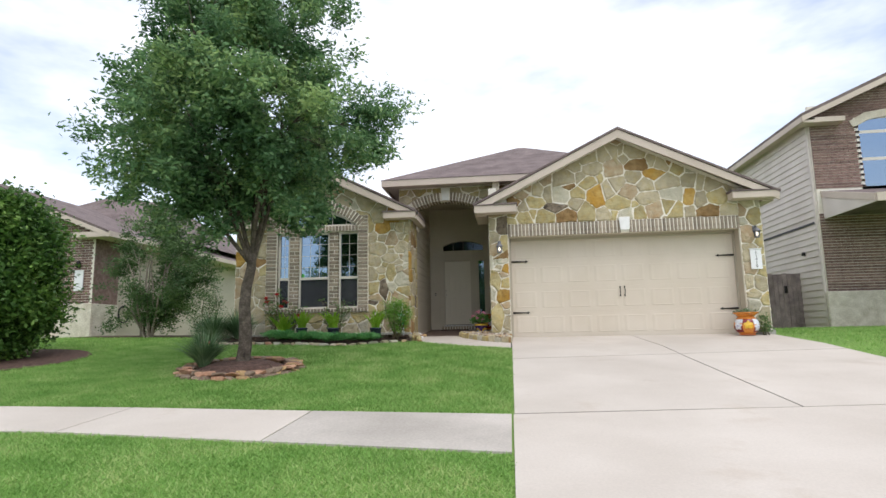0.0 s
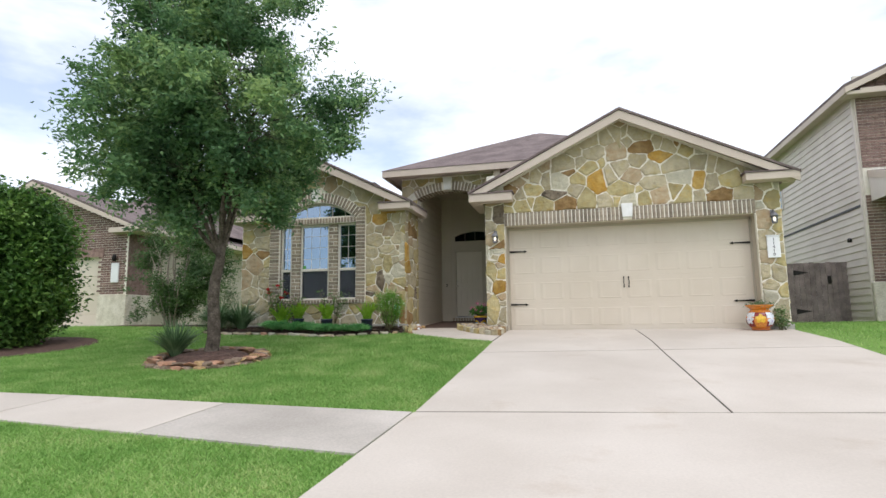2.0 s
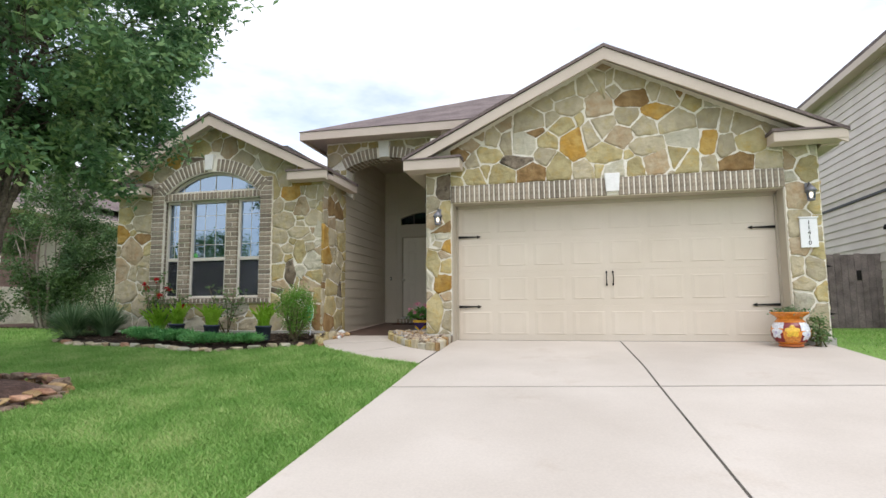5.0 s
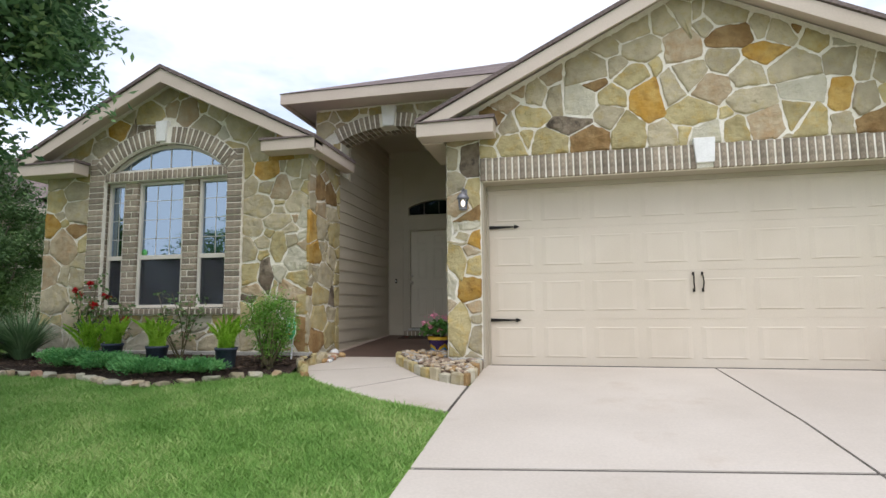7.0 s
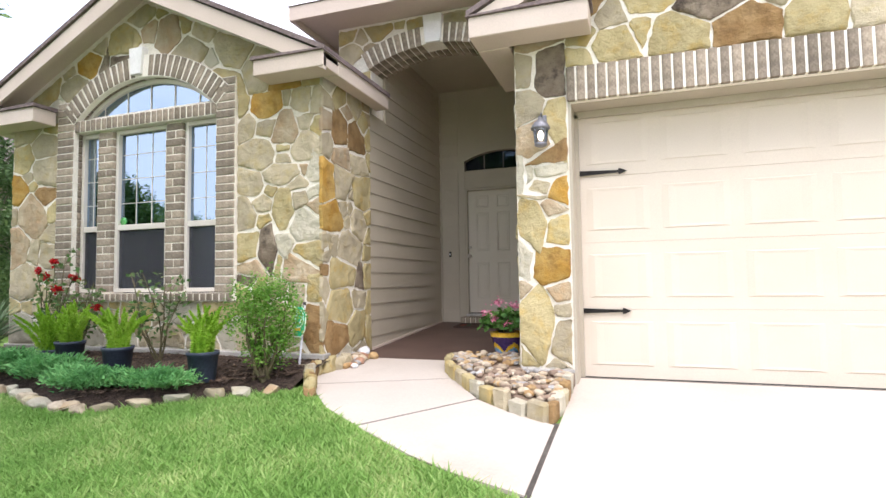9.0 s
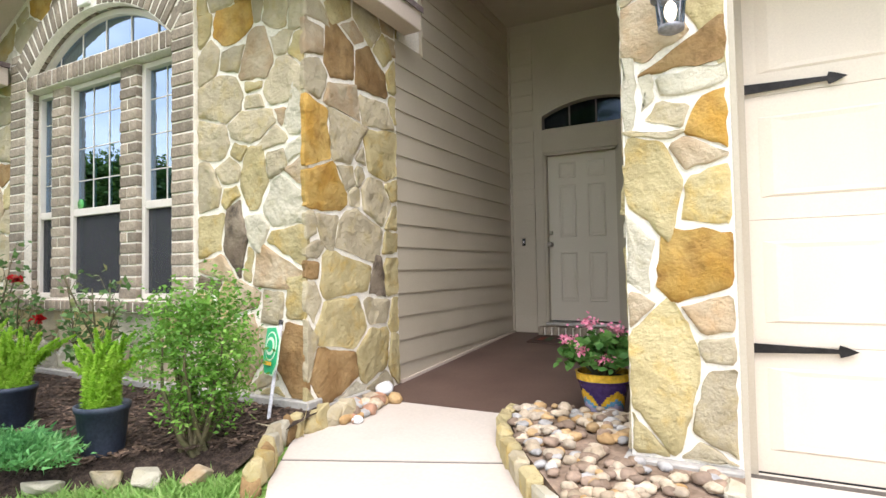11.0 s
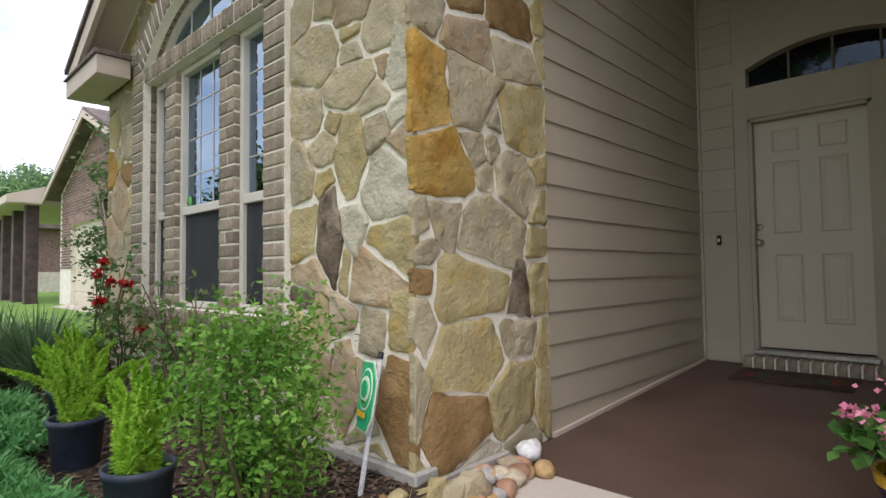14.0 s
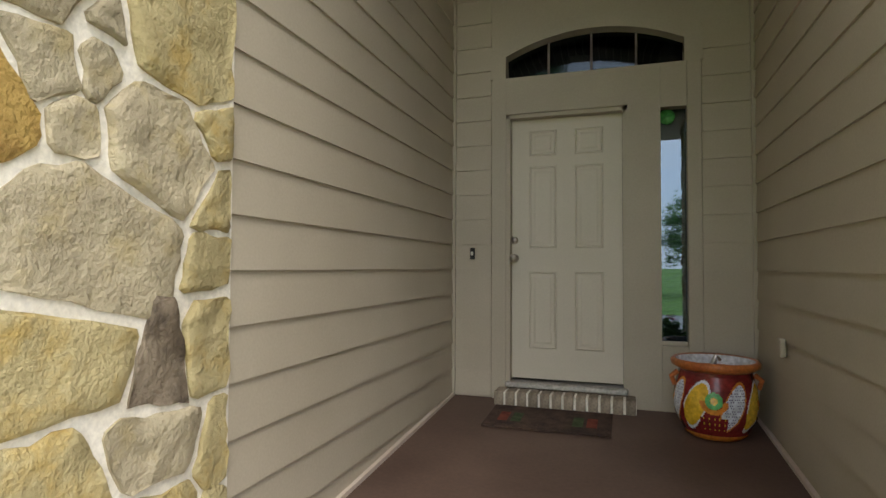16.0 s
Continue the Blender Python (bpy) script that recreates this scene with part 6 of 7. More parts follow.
def juniper(name, x, y, rx, ry, tall, seed):
    rng, nr = random.Random(seed), np.random.default_rng(seed)
    z = bed_z(x, y)
    top = root(name, (x, y, z), "low spreading blue-green juniper over dark mulch", "shrub", "creeping junipers")
    wood, v = bmesh.new(), []
    for k in range(46):
        a = rng.uniform(0, 6.283)
        f = rng.uniform(0.35, 1.05)
        end = Vector((x + rx * f * math.cos(a), y + ry * f * math.sin(a), z + tall * rng.uniform(0.5, 1.0) * (1.2 - 0.5 * f)))
        path = wander((x, y, z), end, rng, 0.12, 5)
        tube(wood, path, 0.008, 0.003, 3)
        m = 130
        t = nr.uniform(0.45, 1.08, m)
        P = np.array([tuple(p) for p in path])
        c = np.stack([np.interp(np.minimum(t, 1), np.linspace(0, 1, 5), P[:, i]) for i in range(3)], 1)
        c += nr.normal(size=(m, 3)) * np.array([0.045, 0.045, 0.02])
        d = nr.normal(size=(m, 3)) * 0.6 + np.array([math.cos(a), math.sin(a), 0.7])
        d /= np.linalg.norm(d, axis=1)[:, None]
        s = np.cross(d, nr.normal(size=(m, 3)))
        s /= np.linalg.norm(s, axis=1)[:, None]
        v.append(np.stack([c - s * 0.007, c + s * 0.007, c + d * 0.045], 1))
    part("stem", wood, STEM, top)
    part("foliage", tris("foliage", np.concatenate(v)), JUNIPER, top)


for k, (x, y, rx, ry, h) in enumerate(((-3.08, 10.72, 0.4, 0.13, 0.13), (-3.62, 10.62, 0.36, 0.14, 0.15), (-4.25, 10.78, 0.34, 0.16, 0.17), (-4.85, 10.84, 0.38, 0.18, 0.2))):
    juniper("creeping_juniper", x, y - 0.03, rx, ry, h, 70 + k)


def rose(name, x, y, tall, seed, blooms):
    rng, nr = random.Random(seed), np.random.default_rng(seed)
    z = bed_z(x, y)
    top = root(name, (x, y, z), "leggy rose bush with a few dark red blooms", "rose bush", "rose bushes against the wall")
    wood, cs, heads = bmesh.new(), [], []
    for k in range(7):
        a = rng.uniform(0, 6.283)
        r = rng.uniform(0.08, 0.36)
        end = Vector((x + r * math.cos(a), min(11.72, y + r * 0.6 * math.sin(a)), z + tall * rng.uniform(0.6, 1.05)))
        path = wander((x + rng.uniform(-0.04, 0.04), y, z - 0.02), end, rng, 0.07, 7)
        tube(wood, path, 0.009, 0.004, 5)
        heads.append(end)
        for p, q in zip(path[2:], path[3:]):
            for _ in range(1 + (len(cs) % 2)):
                tip = p.lerp(q, rng.random()) + Vector((rng.uniform(-0.1, 0.1), rng.uniform(-0.1, 0.1), rng.uniform(-0.02, 0.08)))
                tube(wood, [p, p.lerp(tip, 0.6) + Vector((0, 0, 0.01)), tip], 0.003, 0.0015, 3)
                cs += [tuple(tip + Vector((rng.gauss(0, 0.03), rng.gauss(0, 0.03), rng.gauss(0, 0.025)))) for _ in range(5)]
    part("cane", wood, STEM, top)
    leaves("foliage", np.array(cs), 0.6, 0.055, 0.034, nr, ROSELEAF, top)
    for h in heads[:blooms]:
        pts = np.array([tuple(h)] * 26) + nr.normal(size=(26, 3)) * 0.013
        leaves("bloom", pts, 0.9, 0.042, 0.04, nr, PETAL_RED, top, "dark red rose bloom", bend=0.6)


rose("rose_bush", -5.3, 11.5, 1.05, 81, 4)
rose("rose_bush", -3.85, 11.5, 0.8, 83, 0)
rose("rose_bush", -4.85, 11.45, 0.75, 85, 2)


def strap_clump(name, x, y, z, n, ln, seed, label, material, wide=0.012):
    rng = random.Random(seed)
    top = root(name, (x, y, z), label, "grass clump")
    bm = bmesh.new()
    for _ in range(n):
        a, lean, l = rng.uniform(0, 6.283), rng.uniform(0.15, 1.0), ln * rng.uniform(0.6, 1.1)
        s = Vector((-math.sin(a), math.cos(a), 0)) * wide
        prev = None
        for k in range(5):
            t = k / 4
            p = Vector((x + rng.uniform(-0.005, 0.005) + math.cos(a) * (0.06 + lean * l * t ** 1.3), y + math.sin(a) * (0.06 + lean * l * t ** 1.3), z - 0.02 + l * (t - 0.55 * lean * t * t)))
            w = s * (1 - t ** 2 * 0.9)
            cur = (bm.verts.new(p - w), bm.verts.new(p + w))
            if prev:
                bm.faces.new((prev[0], prev[1], cur[1], cur[0]))
            prev = cur
    part("leaf_blade", bm, material, top)


strap_clump("strap_leaf_clump", -5.95, 11.2, bed_z(-5.95, 11.2), 340, 0.78, 91, "arching blue-green strap-leaved clump in the bed", STRAP)
strap_clump("strap_leaf_clump", -6.45, 11.0, bed_z(-6.45, 11.0), 320, 0.76, 92, "arching blue-green strap-leaved clump in the bed", STRAP)
strap_clump("iris_clump", -4.62, 7.5, lawn_z(-4.62, 7.5) + 0.09, 420, 0.66, 93, "dense mound of arching green strap leaves beside the tree trunk", STRAP, 0.009)
shrub("wall_shrub", (-7.75, 12.9, 1.0), (-7.75, 12.9, 1.75), (0.42, 0.35, 0.6), 110, 26, 0.05, 96, CRAPE, "leggy dark shrub with thin stems by the house corner", spread=0.09, stems=12, lump=0.5, wide=0.35, vase=0.6)
shrub("rosemary_shrub", (-6.55, 11.25, 0.9), (-6.55, 11.25, 1.2), (0.45, 0.35, 0.28), 90, 60, 0.05, 95, STRAP, "grey-green rounded shrub at the end of the bed", spread=0.07, wide=0.18)


# ---- pebbles and stones by the corner ----
rp = random.Random(61)
rock("rounded_stone", (-2.17, 12.5, 1.055), (0.085, 0.06, 0.055), rp, ROCKS[4]).name = "white_stone"
tagged(bpy.data.objects["white_stone"], "smooth white stone at the corner of the porch", "stone")
cobbles = root("corner_cobbles", (-2.12, 12.2, 1.0), "loose rounded cobbles heaped at the wall corner", "stones")
for k in range(44):
    x, y = -2.13 + rp.uniform(-0.06, 0.13), rp.uniform(11.92, 12.42)
    s = rp.uniform(0.022, 0.055)
    rock("cobble", (x, y, walk_z(x, y) + s * 0.5), (s * 1.2, s, s * 0.8), rp, rp.choice(ROCKS), cobbles)
chips = root("bark_chips", (-3.6, 11.2, 0.95), "loose bark chips and dry leaves on the mulch", "mulch", kind="stuff")
vv = []
nr_ = np.random.default_rng(6)
for _ in range(5200):
    x = nr_.uniform(-6.7, -2.2)
    y = nr_.uniform(bed_edge(x) + 0.12, 11.78)
    c = np.array([x, y, bed_z(x, y) + nr_.uniform(0.002, 0.014)])
    a, l, w = nr_.uniform(0, 6.28), nr_.uniform(0.01, 0.032), nr_.uniform(0.004, 0.01)
    d, s = np.array([math.cos(a), math.sin(a), nr_.uniform(-0.3, 0.3)]) * l, np.array([-math.sin(a), math.cos(a), nr_.uniform(-0.3, 0.3)]) * w
    vv.append([c - d - s, c + d - s, c + d + s, c - d + s])
part("chip", quads("chip", np.array(vv)), surf("bark_chip", (0.05, 0.03, 0.02), (0.16, 0.11, 0.075), 0.9, 30, 60, 0.3, 0.003, 0.5, island=True), chips)


# ---- painted pots ----
def painted(bm_profile, at, n, pattern, name, parent, label=""):
    """A glazed turned pot whose faces take the colours of its painted pattern."""
    bm = lathe(bm_profile, n, at)
    kinds = list(GLAZE)
    for f in bm.faces:
        c = f.calc_center_median() - Vector(at)
        f.material_index = kinds.index(pattern(math.atan2(c.y, c.x), c.z))
    me = bpy.data.meshes.new(name)
    bmesh.ops.recalc_face_normals(bm, faces=bm.faces)
    bm.to_mesh(me)
    bm.free()
    for k in kinds:
        me.materials.append(GLAZE[k])
    return part(name, me, None, parent, label)


def fine_profile(pts, steps=5):
    out = []
    for (r0, h0), (r1, h1) in zip(pts, pts[1:]):
        out += [(r0 + (r1 - r0) * k / steps, h0 + (h1 - h0) * k / steps) for k in range(steps)]
    return out + [pts[-1]]


def talavera(theta, z):
    """Painted lobes round the belly: yellow and dotted white leaves, green flowers over a checked red foot."""
    u = (theta + 0.95) % (math.pi / 2) / (math.pi / 2)
    cx, cz = (u - 0.5) * 0.36, z - 0.2
    bloom = math.hypot(cx, cz - 0.035)
    if bloom < 0.02:
        return "yellow"
    if bloom < 0.046:
        return "green"
    if cz < 0.03 and abs(bloom - 0.062) < 0.014:
        return "orange"
    if abs(cx) < 0.075 and -0.15 < cz < -0.055:
        return "yellow" if (cx * 36) % 1 < 0.22 and (cz * 30) % 1 < 0.3 else "red"
    leaf = ((cx + 0.105 - 0.35 * cz) / 0.062) ** 2 + (cz / 0.125) ** 2
    if leaf < 1:
        return "yellow"
    if leaf < 1.3:
        return "white"
    leaf = ((cx - 0.105 - 0.35 * cz) / 0.055) ** 2 + (cz / 0.125) ** 2
    if leaf < 1:
        return "purple" if (cx * 70 + cz * 30) % 1 < 0.36 and (cz * 64) % 1 < 0.4 else "white"
    if leaf < 1.3:
        return "orange"
    if cz < -0.165:
        return "orange"
    return "red"


dpx, dpy, dpz = -0.622, 14.8, 1.139
door_pot = root("painted_planter", (dpx, dpy, dpz), "glazed terracotta planter with bright painted lobes beside the front door", "planter")
painted(fine_profile([(0.14, 0), (0.165, 0.02), (0.215, 0.12), (0.225, 0.2), (0.215, 0.29), (0.195, 0.36), (0.195, 0.385)], 14), (dpx, dpy, dpz), 240, talavera, "belly", door_pot)
part("rim", lathe([(0.195, 0.38), (0.232, 0.4), (0.238, 0.425), (0.225, 0.44), (0.208, 0.435)], 48, (dpx, dpy, dpz)), TERRA, door_pot, "orange terracotta rim")
part("inner_wall", lathe([(0.209, 0.434), (0.195, 0.40), (0.185, 0.33), (0.001, 0.32)][::-1], 40, (dpx, dpy, dpz)), GLAZE["white"], door_pot)
door_pot.scale = (0.96, 0.96, 0.95)
for s in (-1, 1):
    hb = bmesh.new()
    tube(hb, [(dpx + s * 0.2, dpy - 0.03, dpz + 0.36), (dpx + s * 0.236, dpy - 0.03, dpz + 0.33), (dpx + s * 0.218, dpy - 0.03, dpz + 0.28)], 0.016, 0.014, 8)
    part("lug_handle", hb, TERRA, door_pot)
fx = bmesh.new()
tube(fx, [(dpx - 0.01, dpy - 0.06, dpz + 0.33), (dpx - 0.015, dpy - 0.07, dpz + 0.43), (dpx - 0.005, dpy - 0.07, dpz + 0.465), (dpx + 0.02, dpy - 0.065, dpz + 0.44)], 0.02, 0.01, 8)
part("metal_spout", fx, BRASS, door_pot, "small metal ornament inside the rim")

ppx, ppy, ppz = -0.7, 12.55, 1.012
pink = root("geranium_pot", (ppx, ppy, ppz), "painted yellow and blue pot of pink geraniums on the porch edge", "potted plant")


def fiesta(theta, z):
    k = theta * 4 / math.pi
    w = abs((k % 2) - 1)
    if z > 0.24:
        return "yellow"
    if z > 0.222:
        return "purple"
    edge = 0.06 + 0.11 * (1 - w) ** 0.5
    if z < edge * 0.62:
        return "lilac"
    if z < edge * 0.8:
        return "blue"
    if z < edge * 1.12:
        return "yellow"
    return "purple"


painted(fine_profile([(0.095, 0), (0.1, 0.01), (0.115, 0.08), (0.135, 0.17), (0.15, 0.225), (0.158, 0.235), (0.165, 0.285), (0.17, 0.29), (0.152, 0.29), (0.148, 0.25)], 6), (ppx, ppy, ppz), 80, fiesta, "pot", pink)
part("soil", lathe([(0.149, 0.25), (0.08, 0.265), (0.001, 0.27)], 24, (ppx, ppy, ppz), close=True), MULCH, pink)
rg2, ng2 = random.Random(23), np.random.default_rng(23)
stems, cs = bmesh.new(), []
for k in range(70):
    d = Vector((rg2.gauss(0, 1), rg2.gauss(0, 1), abs(rg2.gauss(0, 0.8)))).normalized()
    q = Vector((ppx, ppy, ppz + 0.36)) + Vector((d.x * 0.23, d.y * 0.22, d.z * 0.17)) * rg2.uniform(0.6, 1.0)
    tube(stems, [(ppx + d.x * 0.05, ppy + d.y * 0.05, ppz + 0.26), q.lerp(Vector((ppx, ppy, ppz + 0.3)), 0.4), q], 0.005, 0.003, 4)
    cs += [tuple(q + Vector((rg2.gauss(0, 0.025), rg2.gauss(0, 0.025), rg2.gauss(0, 0.02)))) for _ in range(9)]
part("stem", stems, STEM, pink)
leaves("foliage", np.array(cs), 1.2, 0.05, 0.055, ng2, GERANIUM, pink, bend=0.1)
for x, y, z, r, n in ((-0.06, -0.08, 0.60, 0.045, 60), (-0.16, -0.12, 0.5, 0.035, 40), (-0.08, -0.18, 0.44, 0.03, 34), (0.05, -0.2, 0.4, 0.03, 34), (0.1, -0.05, 0.56, 0.035, 40), (-0.22, -0.02, 0.48, 0.022, 20)):
    c = np.array([[ppx + x, ppy + y, ppz + z]] * n) + ng2.normal(size=(n, 3)) * r * np.array([0.75, 0.75, 0.4])
    tagged(leaves("bloom", c, 1.0, 0.026, 0.024, ng2, PETAL_PINK, pink, bend=0.4), "pink geranium bloom", kind="stuff")

pink.scale = (0.95, 0.95, 0.9)
gpx, gpy, gpz = 4.77, 11.6, 0.925
gpot = root("painted_urn", (gpx, gpy, gpz), "round-bellied painted terracotta pot with small succulents by the garage", "planter")


def urn_paint(theta, z):
    """Large petals in white, yellow and red between orange bands."""
    k = (theta + math.pi) / (2 * math.pi) * 7
    cx, cz = (k % 1 - 0.5) * 0.2, z - 0.2 - 0.03 * math.sin(int(k) * 2.4)
    if z < 0.065 or z > 0.345:
        return "orange"
    r = math.hypot(cx, cz)
    if r < 0.022:
        return "yellow" if int(k) % 2 else "lilac"
    if r < 0.078 + 0.014 * math.sin(5 * math.atan2(cz, cx)):
        return ("white", "yellow", "white", "red", "yellow", "white", "orange")[int(k) % 7]
    return "red" if (cz < 0) == (int(k) % 2 == 0) else "white" if cz > 0.06 else "orange"


painted(fine_profile([(0.14, 0.03), (0.2, 0.07), (0.25, 0.15), (0.255, 0.22), (0.235, 0.3), (0.17, 0.385), (0.16, 0.4)], 10), (gpx, gpy, gpz), 150, urn_paint, "belly", gpot)
part("foot", lathe([(0.16, 0), (0.165, 0.015), (0.15, 0.035)], 40, (gpx, gpy, gpz), close=True), TERRA, gpot)
part("rim", lathe([(0.155, 0.385), (0.18, 0.42), (0.25, 0.47), (0.262, 0.485), (0.25, 0.49), (0.17, 0.44), (0.001, 0.435)], 48, (gpx, gpy, gpz)), GLAZE["orange"], gpot, "flared orange rim")
c = np.array([[gpx, gpy, gpz + 0.49]] * 220) + np.random.default_rng(3).normal(size=(220, 3)) * np.array([0.1, 0.09, 0.03])
leaves("foliage", c, 0.6, 0.06, 0.022, np.random.default_rng(4), STRAP, gpot, droop=-0.4)
gpot.scale = (0.93, 0.93, 0.95)
shrub("garage_corner_plant", (5.14, 11.6, 0.95), (5.12, 11.64, 1.14), (0.1, 0.1, 0.17), 24, 20, 0.05, 97, CRAPE, "small dark leafy plant behind the painted pot", spread=0.05, stems=6)

# ---- wall lamps, number plaque, yard sign, mat ----
def wall_lamp(x, y, z):
    top = root("wall_lamp", (x, y, z), "small grey carriage lamp lit on the stone wall", "wall lamp", "lamps flanking the garage door")
    part("back_plate", boxed(x - 0.035, x + 0.035, y - 0.035, y - 0.015, z + 0.02, z + 0.16, bevel=0.006), LAMPGREY, top)
    arm = bmesh.new()
    tube(arm, [(x, y - 0.03, z + 0.1), (x, y - 0.09, z + 0.16), (x, y - 0.13, z + 0.12)], 0.01, 0.008, 8)
    part("arm", arm, LAMPGREY, top)
    at = (x, y - 0.13, z)
    part("hood", lathe([(0.075, 0.02), (0.078, 0.03), (0.05, 0.075), (0.03, 0.09), (0.012, 0.115), (0.002, 0.125)], 16, at), LAMPGREY, top, "grey metal hood")
    gl = part("glass", lathe([(0.04, -0.1), (0.052, -0.08), (0.06, 0.018)], 16, at), LAMPGLASS, top)
    gl.visible_shadow = False
    for k in range(4):
        a = math.pi / 4 + k * math.pi / 2
        rod = bmesh.new()
        tube(rod, [(at[0] + 0.045 * math.cos(a), at[1] + 0.045 * math.sin(a), z - 0.1), (at[0] + 0.063 * math.cos(a), at[1] + 0.063 * math.sin(a), z + 0.02)], 0.004, 0.004, 5)
        part("cage_rod", rod, LAMPGREY, top)
    part("base", lathe([(0.03, -0.12), (0.05, -0.11), (0.052, -0.095), (0.04, -0.09)], 16, at, close=True), LAMPGREY, top)
    part("bulb", lathe([(0.01, -0.07), (0.02, -0.055), (0.026, -0.03), (0.02, -0.005), (0.008, 0.01)], 12, at, close=True), BULB, top, "lit warm bulb")


wall_lamp(-0.205, GYW, 2.93)
wall_lamp(5.2, GYW, 3.06)
plq = root("number_plaque", (5.17, GYW - 0.03, 2.5), "white vertical house-number plaque on the stone", "sign")
part("board", boxed(5.058, 5.283, GYW - 0.05, GYW - 0.028, 2.29, 2.71, bevel=0.006), PLAQUE, plq)
part("ledge", boxed(5.045, 5.296, GYW - 0.06, GYW - 0.028, 2.712, 2.73), PLAQUE, plq)
for k, ch in enumerate("11410"):
    cu = bpy.data.curves.new("digit", "FONT")
    cu.body, cu.size, cu.align_x, cu.extrude = ch, 0.085 * PLAN, "CENTER", 0.002
    dg = new("digit", cu)
    cu.materials.append(BLACK)
    dg.parent, dg.matrix_parent_inverse = plq, OFFSET[plq]
    dg.matrix_basis = spot(5.172, GYW - 0.053, 2.618 - 0.072 * k) @ Matrix.Rotation(radians(90), 4, "X")

sg = root("yard_sign", (-2.37, 11.6, 1.0), "green octagonal alarm sign on a thin leaning stake", "sign")
pole = bmesh.new()
tube(pole, [(-2.355, 11.6, 0.97), (-2.40, 11.76, 1.56)], 0.011, 0.011, 8)
part("stake", pole, SIGNPOST, sg)
cap = bmesh.new()
tube(cap, [(-2.40, 11.757, 1.555), (-2.402, 11.765, 1.582)], 0.014, 0.014, 8)
part("cap", cap, BLACK, sg)
ax_ = Vector((0.95, -0.31, 0)).normalized()
upv = Vector((-0.05, 0.16, 0.59)).normalized()
c0 = Vector((-2.41, 11.7, 1.39))
nrm = ax_.cross(upv).normalized()
if nrm.y > 0:
    nrm = -nrm


def sign_face(name, shape, lift, material, parent):
    bm = bmesh.new()
    a = [bm.verts.new(c0 + ax_ * (u * 0.78) + upv * (v * 0.85 + 0.02) + nrm * lift) for u, v in shape]
    b = [bm.verts.new(c0 + ax_ * (u * 0.78) + upv * (v * 0.85 + 0.02) + nrm * (lift - 0.004)) for u, v in shape]
    bm.faces.new(a)
    bm.faces.new(b[::-1])
    for i in range(len(shape)):
        j = (i + 1) % len(shape)
        bm.faces.new((a[j], a[i], b[i], b[j]))
    return part(name, bm, material, parent)


octo = [(-0.1, 0.15), (0.03, 0.16), (0.1, 0.08), (0.1, -0.08), (0.05, -0.155), (-0.06, -0.155), (-0.1, -0.08)]
sign_face("border", [(u * 1.12, v * 1.07) for u, v in octo], 0.008, SIGNWHITE, sg)
sign_face("sign_board", octo, 0.014, SIGNGREEN, sg)
sign_face("outer_ring", [(0.084 * math.cos(a), 0.03 + 0.1 * math.sin(a)) for a in np.linspace(0, 6.0, 20)], 0.017, SIGNWHITE, sg)
sign_face("outer_disc", [(0.075 * math.cos(a), 0.03 + 0.09 * math.sin(a)) for a in np.linspace(0, 6.0, 20)], 0.019, SIGNGREEN, sg)
sign_face("emblem_ring", [(0.062 * math.cos(a), 0.03 + 0.062 * math.sin(a)) for a in np.linspace(0, 6.0, 18)], 0.022, SIGNWHITE, sg)
sign_face("emblem_disc", [(0.042 * math.cos(a), 0.03 + 0.042 * math.sin(a)) for a in np.linspace(0, 6.0, 16)], 0.026, SIGNGREEN, sg)
sign_face("print_bar", [(-0.06, -0.1), (0.05, -0.1), (0.05, -0.075), (-0.06, -0.075)], 0.024, GLAZE["yellow"], sg)
dm = root("doormat", (-1.53, 14.78, 1.135), "dark brown printed doormat lying at the brick step", "doormat")
part("mat", prism(bmesh.new(), [(14.57, 1.128), (14.97, 1.15), (14.97, 1.16), (14.57, 1.138)], yz(-1.9), yz(-1.17)), MAT, dm)
for x, g_ in ((-1.8, "red"), (-1.72, "green"), (-1.28, "red"), (-1.36, "green")):
    part("printed_flower", prism(bmesh.new(), [(14.7 + 0.035 * math.cos(a), 1.1465 + 0.0019 * math.cos(a)) for a in (0.5, 2.6)] + [(14.83, 1.1545), (14.83, 1.1555), (14.7, 1.148)], yz(x - 0.03), yz(x + 0.03)), PRINT[g_], dm)


# ---- neighbouring house with the brick gable ----
nl = root("neighbour_house", (-15.4, 16, 0.95), "brick and limestone house with a cream garage door and posted porch", "house", "neighbouring houses")
NY = 14.0
wl2 = bmesh.new()
prism(wl2, [(-19.0, 0.8), (-17.85, 0.8), (-17.85, 3.25), (-12.85, 3.25), (-12.85, 0.8), (-11.85, 0.8), (-11.85, 4.2), (-15.4, 5.65), (-19.0, 4.2)], xz(NY), xz(NY + 0.25))
nwall = part("wall", wl2, MORTAR, nl, "reddish-brown brick gable wall")
rows_ = 0
z = 2.1
while z < 5.6:
    half_w = 3.5 - max(0, (z + 0.07 - 4.2) / 0.4085)
    if half_w > 0.2:
        bm = bmesh.new()
        x = -15.4 - half_w + (0.11 if rows_ % 2 else 0)
        while x < -15.4 + half_w - 0.1:
            xe = min(x + 0.215, -15.4 + half_w)
            if not (z < 3.3 and x > -17.95 and xe < -12.75):
                box(bm, x, xe - 0.01, NY - 0.012, NY + 0.01, z, z + 0.062)
            x += 0.225
        if bm.verts:
            ob = part("brick_course", bm, RED_BRICK, nwall)
            tagged(ob, kind="stuff")
    z += 0.074
    rows_ += 1
